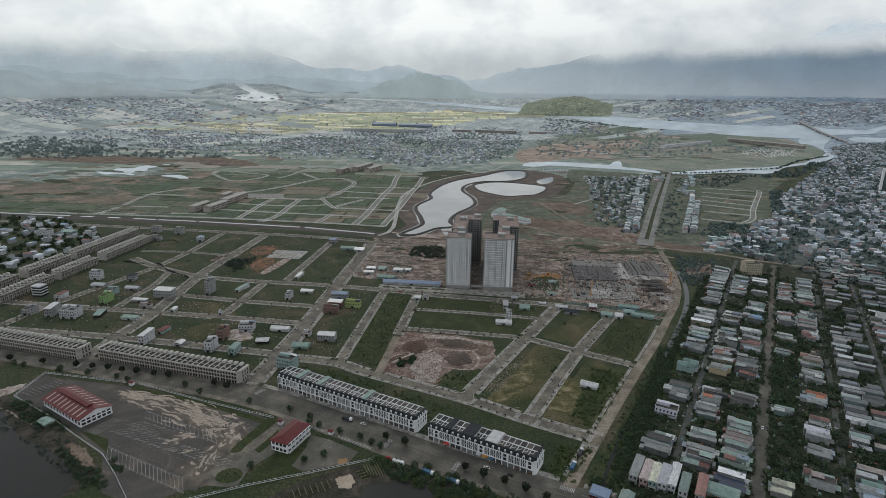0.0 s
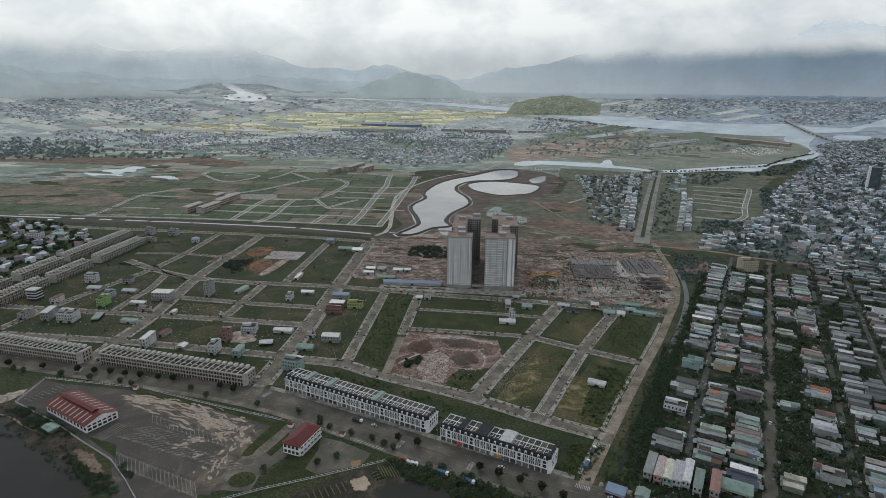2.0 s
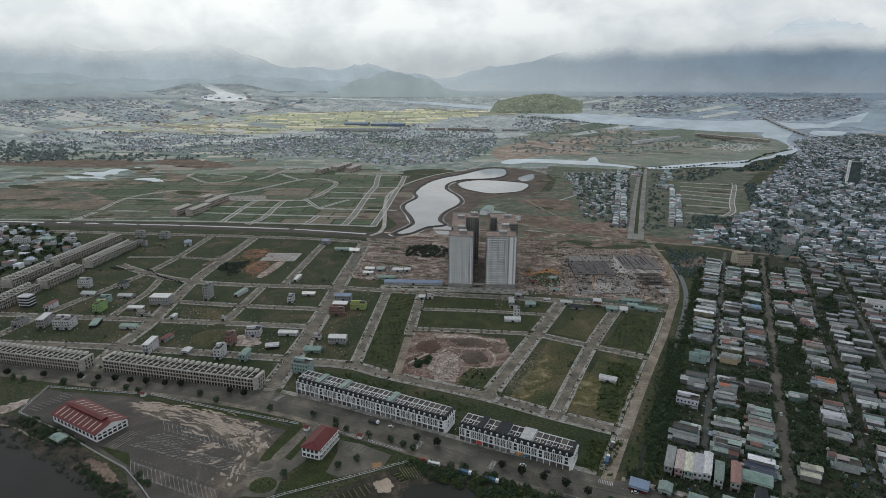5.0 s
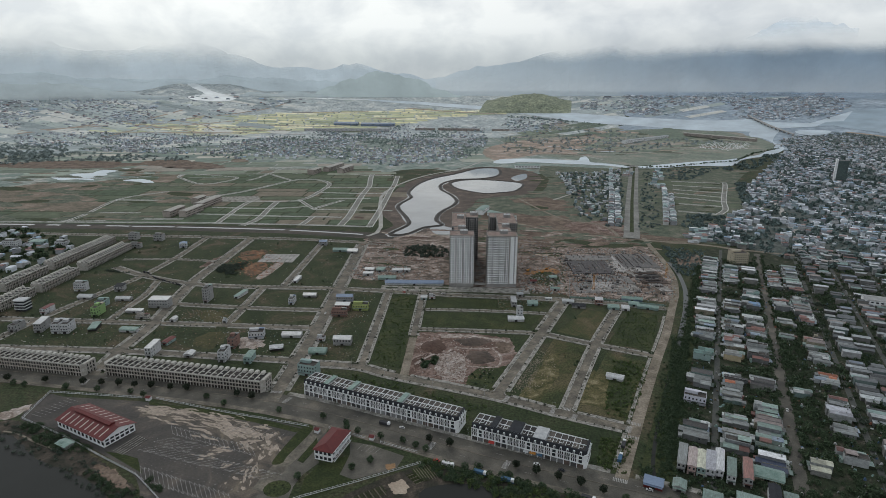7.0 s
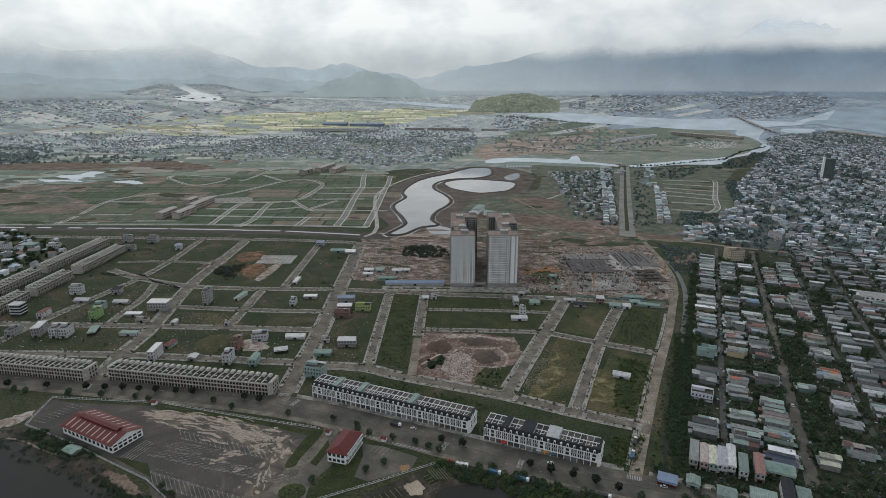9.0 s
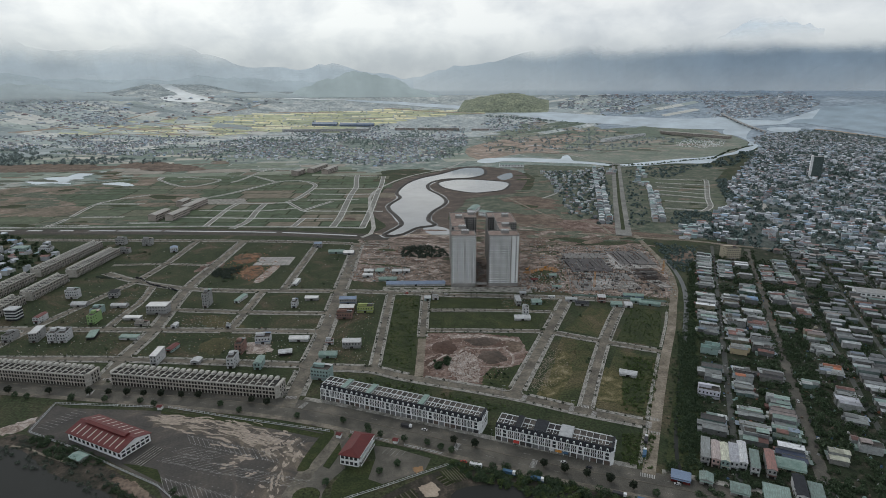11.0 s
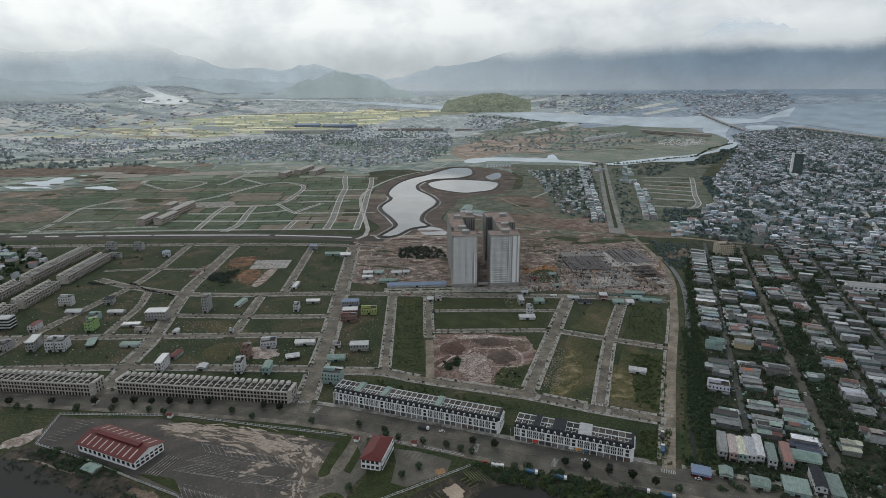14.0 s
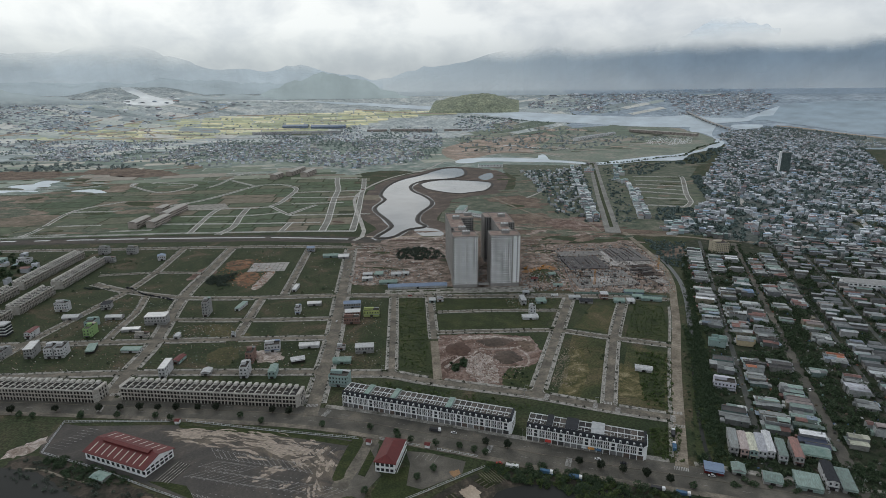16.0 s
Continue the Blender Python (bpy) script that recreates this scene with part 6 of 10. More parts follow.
    (-190, 160, 0, 24, 10, 1, "gable", M_TEALWALL, M_MINT, "mint warehouse by the lots"),
    (-165, 152, 0, 16, 14, 1, "gable", M_GREYW, M_METAL, "grey warehouse by the lots"),
    (425, 112, 2, 22, 20, 5, "flat", M_YELLOW, None, "beige five-storey block above low houses"),
    (161, -368, TURN_V, 5.5, 24, 2, "shed", M_GREYW, ROOFING["g"], "tall narrow grey house in a row"),
    (167, -371, TURN_V, 5.2, 23, 2, "gable", M_PINKW, ROOFING["p"], "narrow faded pink house in a row"),
    (172.5, -373, TURN_V, 5.2, 22, 2, "gable", M_TEALWALL, ROOFING["c"], "narrow pale mint house in a row"),
    (178, -374, TURN_V, 5.6, 22, 2, "shed", M_OLDWHITE, ROOFING["l"], "narrow white house in a row"),
    (184, -375, TURN_V, 5.0, 26, 2, "gable", M_OLDWHITE, ROOFING["W"], "narrow white house in a row"),
    (189.5, -380, TURN_V, 5.4, 20, 2, "shed", M_OLDWHITE, ROOFING["m"], "narrow white house with mint roof in a row"),
    (199, -383, TURN_V, 5.4, 24, 2, "gable", M_GREYW, ROOFING["r"], "narrow grey house under a dark red metal roof"),
    (133, -385, TURN_V, 12, 8, 1, "shed", M_RED, M_BLUE, "roadside shop with blue metal roof"),
    (151, -388, TURN_V, 8, 9, 1, "gable", M_GREYW, ROOFING["m"], "roadside shed with mint roof"),
    (166, -399, TURN_V, 11, 10, 1, "gable", M_GREYW, ROOFING["m"], "roadside workshop with rusty mint roof"),
    (184, -406, TURN_V, 15, 15, 1, "shed", M_TEALWALL, ROOFING["m"], "roadside workshop with mint roof"),
    (203, -408, TURN_V, 6.5, 22, 2, "gable", M_OLDWHITE, M_SLATE, "white house with dark pitched roof"),
    (211, -412, TURN_V, 8, 22, 1, "shed", M_GREYW, ROOFING["m"], "low workshop with mint roof"),
    (208, -374, TURN_V, 20, 12, 1, "gable", M_YELLOW, M_MINT, "yellow walled workshop with mint and grey roofs"),
    (200, -279, TURN_V, 17, 11, 2, "flat", P("lilac_white_paint", (0.55, 0.55, 0.62)), None, "pale lilac walled house"),
]
for i, (x, y, ang, w, d, fl, rf, wm, rm, lab) in enumerate(LOT_HOUSES):
    o = dwelling(w, d, fl, rf, wm, rm, lab, i)
    o.matrix_world = pose(x, y, 0, 0, 0, ang)

# dark netting round a corner lot
o = thing("net_fence", "torn black shade netting fence along a curved street", "fence")
NET = along(smooth([(-436, 44), (-424, 38), (-405, 19), (-378, 3), (-356, -9)], 4), 4.0)
rr = random.Random(71)
for (ax, ay), (bx, by) in zip(NET, NET[1:]):
    if rr.random() < 0.85:
        h, w = rr.uniform(1.2, 2.9), rr.uniform(0.5, 1.6)
        part("netting", Shape().prism([(ax, ay), (bx, by), (bx + 0.3, by + w), (ax + 0.2, ay + w)], 0.05, h), M_SLATE if rr.random() < 0.6 else M_ROOFDECK, o)
for x, y in NET[::2]:
    part("post", Shape().tube(x, y - 0.15, 0, 3.1, 0.06, None, 6), M_METAL, o)

# white four-storey house with curved balconies
o = thing("house", "white four-storey house with curved balconies", "house", m=pose(-508, -104, 0))
for f in range(4):
    z = 3.4 * f
    pts = [(0, 12), (0, 3)] + [(3 - 3 * math.cos(a), 3 - 3 * math.sin(a)) for a in (0.3, 0.8, 1.3)] + [(14, 0), (14, 12)]
    part("floor_band", Shape().prism(pts, z + 2.3, z + 3.5), M_OLDWHITE, o)
    part("glazing", Shape().prism([(p[0] * 0.95 + 0.5, p[1] * 0.93 + 0.8) for p in pts], z, z + 2.3), M_GLASS, o)

# ---- red-roofed hall and car park ----
LOT = [(-338, -284), (-321, -287), (-254, -292), (-200, -301), (-150, -313), (-110, -325), (-106, -332), (-112, -352), (-125, -366), (-122, -392), (-140, -420), (-180, -420), (-205, -386), (-250, -358), (-290, -338), (-335, -320)]
setting("parking_lot", sheet(smooth(LOT, 3, True), 0.05, 40), surf("parking_asphalt", [(0.3, (0.054, 0.050, 0.047)), (0.5, (0.070, 0.064, 0.059)), (0.62, (0.090, 0.080, 0.071)), (0.74, (0.16, 0.13, 0.105))], 0.022, 0.6, 0.25, 0.9, 0.02, distort=1.5), "worn brown-grey asphalt car park", "ground")
M_DARKPATCH = surf("tarred_patch", [(0.3, (0.035, 0.032, 0.030)), (0.7, (0.065, 0.058, 0.052))], 0.3, 1.0, 0.3, 0.9)
M_DUSTYLOT = surf("dusty_asphalt", [(0.36, (0.070, 0.063, 0.057)), (0.48, (0.100, 0.086, 0.073)), (0.58, (0.135, 0.113, 0.090)), (0.70, (0.182, 0.149, 0.119))], 0.09, 1.2, 0.4, 0.95, 0.02, distort=1.0, detail=8.0)
M_DRIFT = surf("drifted_sand", [(0.34, (0.229, 0.191, 0.158)), (0.5, (0.314, 0.261, 0.217)), (0.66, (0.420, 0.351, 0.291))], 0.3, 1.6, 0.3, 0.95, 0.05)
DRIFT_EDGE = [(-252, -296), (-210, -306), (-166, -316), (-126, -331), (-112, -346), (-111, -366), (-118, -384), (-119, -408), (-142, -410), (-146, -392), (-139, -372), (-146, -354), (-164, -342), (-204, -325), (-250, -309)]
setting("dusty_asphalt", sheet(ragged(smooth(DRIFT_EDGE, 3, True), 5.5, 1.6), 0.062, 12), M_DUSTYLOT, "dusty stained asphalt of the car park", "ground")
dr = random.Random(44)
mid = along(smooth([(-250, -301), (-228, -306), (-203, -312), (-178, -320), (-153, -331), (-130, -343), (-124, -358), (-128, -372), (-124, -390), (-128, -404)], 5), 1.0)
mdir = normals(mid)
drift = Shape()
for k in range(230):
    i = dr.randrange(4, len(mid) - 4)
    q = mdir[i]
    wide = 4.5 + 8.5 * min(1, i / 60) * (1.0 if i < 135 else 0.8)
    o_ = dr.gauss(0, 0.55) * wide
    cx, cy = mid[i][0] + q[0] * o_, mid[i][1] + q[1] * o_
    a = math.atan2(-q[0], q[1]) + dr.gauss(0, 0.1) + (dr.choice((0, 0, 0.7, -0.6)) if i > 110 else 0)
    ln, th = dr.uniform(2.0, 10.0) * (1 if i < 115 else 0.42), dr.uniform(0.35, 1.5)
    c, s_ = math.cos(a), math.sin(a)
    ring_ = []
    for j in range(26):
        b = j * math.tau / 26
        rr_ = 1 + 0.5 * noise.noise((cx + math.cos(b) * 1.5, cy + math.sin(b) * 1.5, k)) + 0.18 * dr.uniform(-1, 1)
        x, y = ln * math.cos(b) * rr_, th * math.sin(b) * rr_ + 0.09 * ln * math.sin(3.0 * math.cos(b) + k)
        ring_.append((cx + c * x - s_ * y, cy + s_ * x + c * y))
    if all(inside(LOT, *p) for p in ring_[::3]):
        drift.face([(x, y, 0.075 + 0.0003 * k) for x, y in ring_])
for cx, cy, n in ((-160, -355, 26), (-170, -362, 14), (-150, -372, 14)):
    for k in range(n):
        x0, y0, r0 = cx + dr.gauss(0, 4), cy + dr.gauss(0, 2.2), dr.uniform(0.3, 1.3)
        drift.face([(x0 + r0 * 1.6 * math.cos(b) * dr.uniform(0.7, 1.2), y0 + r0 * math.sin(b) * dr.uniform(0.7, 1.2), 0.15 + 0.0004 * k) for b in [j * math.tau / 12 for j in range(12)]])
tagged(new("sand_drifts", drift.mesh("sand_drifts", M_DRIFT)), "pale sand drifted in streaks over the car park", "sand", "", "stuff")
lines = Shape()


def bays(x, y, n, ang, pitch, vec, saw):
    """A row of bay lines: each goes by vec from the row's base; saw adds the slanted ties."""
    a = radians(ang)
    for i in range(n + 1):
        px, py = x + math.cos(a) * pitch * i, y + math.sin(a) * pitch * i
        ribbon(lines, [(px, py), (px + vec[0], py + vec[1])], 0.08, 0.26)
        if saw and i < n:
            qx, qy = px + math.cos(a) * pitch, py + math.sin(a) * pitch
            ribbon(lines, [(px, py), (qx + vec[0] * saw, qy + vec[1] * saw)], 0.07, 0.262)
            ribbon(lines, [(px + vec[0] * (1 - saw), py + vec[1] * (1 - saw)), (qx + vec[0], qy + vec[1])], 0.07, 0.264)


bays(-211, -326, 17, -18.5, 4.4, (7.5, -12), 0.2)
bays(-220, -357, 12, -17, 4.9, (15, 6.5), 0.22)
bays(-214, -347, 6, -17, 5.2, (13, 6), 0.22)
bays(-164, -373, 9, -17, 4.9, (14, 6), 0.22)
bays(-209, -374, 19, -19.5, 4.0, (9.5, -15), 0.2)
bays(-166, -331, 9, -15, 4.7, (6, 9), 0)
bays(-332, -313, 8, 58, 3.4, (12, -4), 0)
bays(-62, -352, 4, -20, 3.4, (4, 7), 0)
for x, y, n, ang in ((-222, -340, 22, -18), (-226, -350, 12, -18), (-206, -372, 20, -19), (-196, -366, 16, -18), (-200, -322, 14, -17)):
    a = radians(ang)
    for i in range(n):
        px, py = x + math.cos(a) * 4.6 * i, y + math.sin(a) * 4.6 * i
        ribbon(lines, [(px, py), (px + 0.9 * math.cos(a), py + 0.9 * math.sin(a))], 0.11, 0.266)
setting("parking_lines", lines, M_PAINT, "faded white herringbone bay lines", "marking")

o = thing("hall", "white market hall with red roof and pale skylights", "hall", m=pose(-297, -330, 0, 0, 0, -26))
L, W = 57, 24.5
wall = Shape().box(0, 0, 0, L, W, 6.5)
k = len(wall.v)
for x in (0, L):
    wall.face([(x, 0, 6.5), (x, W, 6.5), (x, W / 2, 10.6)])
part("wall", wall, M_WHITE, o)
roof = part("roof", Shape().gable(0, 0, L, W, 6.6, 4.2, 1.2, "x", 0.2), M_RED, o)
for i in range(9):
    x = 3.5 + 6.0 * i
    for s in (0, 1):
        sk = Shape()
        y0, y1 = (0.6, 8.4) if s == 0 else (W - 0.6, W - 8.4)
        z = lambda y: 6.78 + 4.2 * min(y + 1.2, W + 1.2 - y) / (W / 2 + 1.2)
        sk.face([(x, y0, z(y0)), (x + 0.9, y0, z(y0)), (x + 0.9, y1, z(y1)), (x, y1, z(y1))][::1 if s == 0 else -1])
        part("skylight", sk, M_SKYLIGHT, roof, "pale translucent roof sheet")
part("ridge_vent", Shape().box(7, W / 2 - 2.2, 10.2, L - 7, W / 2 + 2.2, 11.3).gable(7, W / 2 - 2.2, L - 7, W / 2 + 2.2, 11.3, 0.8, 0.5), M_RED, o, "raised red ridge ventilator")
for i in range(12):
    part("window", Shape().box(2 + 4.8 * i, -0.08, 2.0, 4.6 + 4.8 * i, 0.03, 4.6), M_GLASS, o)
for i in range(6):
    part("window", Shape().box(L - 0.03, 1.5 + 3.8 * i, 1.0, L + 0.08, 4.2 + 3.8 * i, 3.0), M_GLASS, o)
    part("window", Shape().box(L - 0.03, 1.5 + 3.8 * i, 4.0, L + 0.08, 4.2 + 3.8 * i, 5.4), M_GLASS, o)

o = thing("office_building", "white two-storey office with dark red hipped roof", "building")
o.matrix_world = pose(-90, -362.8, 0, 0, 0, -16)
part("wall", Shape().box(0, 0, 0, 13.8, 27, 8.2), M_WHITE, o)
hip = Shape()
hip.v = [(-1, -1, 8.2), (14.8, -1, 8.2), (14.8, 28, 8.2), (-1, 28, 8.2), (6.9, 5, 11.2), (6.9, 22, 11.2), (-1, -1, 7.9), (14.8, -1, 7.9), (14.8, 28, 7.9), (-1, 28, 7.9)]
hip.f = [(0, 1, 4), (1, 2, 5, 4), (2, 3, 5), (3, 0, 4, 5), (6, 9, 8, 7), (0, 6, 7, 1), (1, 7, 8, 2), (2, 8, 9, 3), (3, 9, 6, 0)]
part("roof", hip, M_RED, o)
for f in range(2):
    z = 0.6 + 4.0 * f
    part("gallery", Shape().box(13.7, 0.5, z + 3.2, 15.2, 26.5, z + 3.45).box(15.1, 0.5, z - 0.4, 15.2, 26.5, z + 0.8), M_WHITE, o)
    for i in range(6):
        part("window", Shape().box(13.77, 1.5 + 4.3 * i, z + 0.4, 13.88, 4.2 + 4.3 * i, z + 2.6), M_GLASS, o)
    for i in range(4):
        part("window", Shape().box(0.8 + 3.3 * i, -0.08, z + 0.4, 3.0 + 3.3 * i, 0.03, z + 2.6), M_GLASS, o)

setting("paving_bed", sheet([(-238, -358), (-230, -339), (-219, -344), (-227, -363)], 0.075), M_DARKPATCH, "dark tarred bed beside the hall", "paving")
for i in range(5):
    t = (i + 0.3) / 5
    setting("paving_strip", ribbon(Shape(), [(-238 + 11 * t, -358 - 5 * t), (-230 + 11 * t, -339 - 5 * t)], 0.32, 0.11), M_PAVE, "pale concrete strip in a dark bed beside the hall", "paving")
for x, y, ang, lab in ((-250, -291, -8, "small guard hut with red roof at the gate"), (-98, -332, -18, "small guard hut with red roof at the gate"), (-55, -340, -18, "small guard hut with red roof at the gate")):
    o = thing("guard_hut", lab, "hut", "guard huts", pose(x, y, 0, 0, 0, ang))
    part("wall", Shape().box(0, 0, 0, 3.4, 3.4, 2.8), M_WHITE, o)
    part("roof", Shape().gable(0, 0, 3.4, 3.4, 2.8, 1.0, 0.5), M_RED, o)

# white fences: posts and rails
POST = Shape().box(-0.16, -0.16, 0, 0.16, 0.16, 1.9).mesh("post", M_OLDWHITE)


def fence(pts, label):
    o = thing("fence", label, "fence")
    line = along(pts, 3.4)
    rail = Shape()
    for (ax, ay), (bx, by) in zip(line, line[1:]):
        ob = new("post", POST)
        ob.parent = o
        ob.location = (ax, ay, 0)
    ribbon(rail, line, 0.07, 1.6, 0, None, 0.2)
    ribbon(rail, line, 0.1, 0.45, 0, None, 0.4)
    part("rail", rail, M_OLDWHITE, o)


fence([(-339, -280), (-255, -287)], "white post and rail fence round the car park")
fence([(-242, -288), (-206, -298), (-170, -308), (-104, -324)], "white post and rail fence round the car park")
fence([(-339, -280), (-333, -320), (-283, -343), (-240, -366), (-207, -383), (-184, -402), (-160, -424)], "white post and rail fence round the car park")
fence([(-88, -326), (-58, -338)], "white post and rail fence round the office yard")
fence([(-46, -343), (-18, -354)], "white post and rail fence round the office yard")
fence([(-130, -424), (-90, -402), (-58, -387), (-30, -373), (-14, -365)], "white post and rail fence round the office yard")
M_SHOREMUD = surf("wet_shore_mud", [(0.34, (0.020, 0.022, 0.014)), (0.48, (0.036, 0.032, 0.024)), (0.6, (0.062, 0.050, 0.039)), (0.70, (0.10, 0.080, 0.063))], 0.09, 0.6, 0.5, 0.9, 0.2, distort=0.8)
setting("yard", sheet([(-69, -342), (-52, -346), (-27, -358), (-31, -371), (-59, -384), (-69, -379), (-66, -357)], 0.072), M_ASPHALT, "cracked asphalt yard beside the office", "ground")
setting("lawn", sheet(smooth([(-106, -322), (-112, -335), (-119, -366), (-115, -370), (-111, -367), (-110, -360), (-100, -328)], 3, True), 0.09), M_LAWN, "narrow grass strip beside the driveway", "ground")
setting("lawn", sheet([(-94.5, -338), (-102, -365), (-97, -368), (-91, -348)], 0.09), M_LAWN, "narrow grass strip beside the driveway", "ground")
setting("lawn", sheet([(-76, -366), (-84, -367), (-92, -383), (-91, -400), (-86, -404), (-58, -386.5), (-55, -382), (-64, -377), (-62, -360), (-72, -360)], 0.066), M_LAWN, "green lawn before the office", "ground")
FORECOURT = [(-116, -372), (-110, -362), (-101.6, -322), (-88, -331.6), (-91.5, -355), (-86, -367), (-94, -380), (-97, -391), (-97, -405), (-124, -405), (-123, -385)]
setting("forecourt", sheet(FORECOURT, 0.058), M_ASPHALT, "patched asphalt forecourt beside the office", "ground")
isl = [(-107 + 9 * math.cos(a * 0.42), -394 + 8 * math.sin(a * 0.42)) for a in range(15)]
setting("lawn", sheet(isl, 0.1), M_WEEDS, "round planted island at the turning circle", "ground")
setting("orange_soil", sheet(ragged([(-40, -368), (-33, -366), (-32, -371), (-37, -374)], 1, 1), 0.09), surf("orange_builders_sand", [(0.3, (0.22, 0.13, 0.07)), (0.7, (0.32, 0.20, 0.11))], 0.3, 1.0, 0.3, 0.95), "heap of orange builder's sand in the yard", "ground")
setting("sand_patch", sheet(ragged([(-35, -388), (-27, -382), (-21, -389), (-23, -397), (-30, -397)], 1.5, 1.5), 0.09), M_SAND, "pale sandy clearing by the vegetable beds", "ground")
setting("mud_shore", sheet(ragged(smooth([(-345, -322), (-300, -336), (-255, -360), (-212, -388), (-196, -402), (-204, -430), (-222, -410), (-258, -388), (-298, -370), (-345, -350)], 3, True), 2, 3), 0.06), M_SHOREMUD, "muddy overgrown lake shore", "ground")
setting("mud_shore", sheet(smooth([(-70, -408), (-30, -376), (-6, -368), (10, -374), (60, -388), (90, -402), (90, -440), (-70, -440)], 3, True), 0.05), M_SHOREMUD, "overgrown muddy pond shore", "ground")
setting("clearing", sheet(ragged([(-242, -373), (-225, -377), (-204, -395), (-211, -399), (-232, -386)], 2, 1.5), 0.1), M_SOIL, "bare brown clearing on the lake shore", "ground")
setting("lawn", sheet([(-243, -359), (-230, -361), (-215, -366), (-203, -382), (-222, -371)], 0.095), M_LAWN, "grass strip inside the car park fence", "ground")
setting("footpath", ribbon(Shape(), along(smooth([(-335, -337), (-321, -340), (-298, -351), (-277, -359)], 4), 3), 0.8, 0.12), M_DIRT, "narrow path along the lake shore", "ground")
setting("driveway", ribbon(Shape(), along(smooth([(-92, -322), (-103, -350), (-112, -372), (-118, -396)], 4), 4), 5.5, 0.064), M_STREET, "concrete driveway with a planted median", "road")
setting("lawn", sheet([(-246, -293), (-200, -301), (-150, -313), (-108, -327), (-112, -332), (-150, -319), (-200, -306), (-244, -297)], 0.09), M_LAWN, "grass verge inside the fence", "ground")
setting("sand_spit", sheet(ragged([(-360, -316), (-350, -305), (-341, -299), (-337, -307), (-341, -318), (-350, -324), (-358, -324)], 3, 2), 0.08), M_PALEEARTH, "pale sand heap beside the lake", "ground")
# vegetable beds
M_STRAW = surf("straw_mulch", [(0.3, (0.093, 0.081, 0.059)), (0.7, (0.167, 0.149, 0.115))], 0.4, 1.5, 0.3, 0.95)
bm1, bm2, bm3 = Shape(), Shape(), Shape()
for i in range(22):
    t = (i + 0.5) / 22
    for a, b, c in (((-21, -372.5), (-9, -367), (8, -14)), ((-62, -405), (-39, -389), (6, -9)), ((-24, -379), (-16, -388), (6, 4))):
        if i % 2 and a[0] == -24:
            continue
        x, y = a[0] + (b[0] - a[0]) * t, a[1] + (b[1] - a[1]) * t
        k = 0.85 + 0.12 * math.sin(i * 2.3)
        ribbon((bm1, bm3, bm2, bm3, bm1, bm2)[i % 6], [(x, y), (x + c[0] * k, y + c[1] * k)], 0.26, 0.4, 0, None, 0.38)
tagged(new("vegetable_beds", bm3.mesh("vegetable_beds", M_WEEDS)), "rows of leafy vegetable beds by the pond", "garden", "", "stuff")
tagged(new("vegetable_beds", bm1.mesh("vegetable_beds", M_LAWN)), "rows of green vegetable beds by the pond", "garden", "", "stuff")
tagged(new("vegetable_beds", bm2.mesh("vegetable_beds", M_STRAW)), "rows of pale straw-covered beds by the pond", "garden", "", "stuff")
o = thing("shack", "mint metal roofed shack on the lake shore", "shack", m=pose(-282, -354, 0, 0, 0, -25))
part("wall", Shape().box(0, 0, 0, 11, 7, 2.4), M_GREYW, o)
part("roof", Shape().gable(0, 0, 11, 7, 2.5, 0.9, 0.6), M_MINT, o)

# ---- boulevard: median and lane marks ----
BVD = along(smooth(ROADS[0][0], 5), 6.0)
setting("median", ribbon(Shape(), BVD, 0.35, 0.26, 0.5, None, 0.26), M_STREET, "narrow pale kerbed median of the boulevard", "median")
mark = Shape()
for off in (-6.2, 6.2):
    for i in range(0, len(BVD) - 1, 4):
        ribbon(mark, BVD[i:i + 2], 0.05, 0.085, off)
setting("lane_marks", mark, M_PAINT, "dashed white lane lines", "marking")
zeb = Shape()


def zebra(x, y, ang, n=9, length=4.0):
    a = radians(ang)
    for i in range(n):
        cx, cy = x + math.cos(a) * (i - n / 2) * 1.1, y + math.sin(a) * (i - n / 2) * 1.1
        dx, dy = -math.sin(a) * length / 2, math.cos(a) * length / 2
        ribbon(zeb, [(cx - dx, cy - dy), (cx + dx, cy + dy)], 0.28, 0.26)


for x, y, ang in ((-320, -262, 100), (-318, -240, -8), (-145, -274, -4), (-132, -286, 65), (-8, -345, 65), (45, -365, 65), (120, -380, -20), (142.5, -331, -20), (149.5, -313, -22), (143, -320, 65), (99, -293, -22), (104, -305, 65), (88, -297, 65), (52, -279, 65)):
    zebra(x, y, ang)
setting("zebra_crossing", zeb, M_PAINT, "faded white zebra crossings", "marking")

# ---- building site east of the towers ----
rnd = random.Random(5)
M_FORM = varied("weathered_formwork", [(0.066, 0.063, 0.065), (0.102, 0.095, 0.097), (0.148, 0.140, 0.138), (0.093, 0.070, 0.059), (0.210, 0.202, 0.194), (0.051, 0.045, 0.043)], 0.9, 0.35, 0.4)
M_CONC = surf("fresh_concrete", [(0.3, (0.26, 0.25, 0.24)), (0.7, (0.42, 0.40, 0.38))], 0.1, 0.8, 0.25, 0.9)
o = thing("foundation", "half-built concrete basement with columns and formwork", "foundation")
ex, ey = 0.94, -0.10
for x0, y0, x1, y1, z in ((165, -18, 196, 20, 0.6), (176, 60, 235, 120, 1.4), (180, 124, 250, 150, 1.2), (262, 20, 296, 70, 1.0), (255, 90, 310, 160, 1.0), (190, 20, 250, 52, 0.5)):
    part("slab", Shape().box(x0, y0, 0.06, x1, y1, z), M_FORM, o)
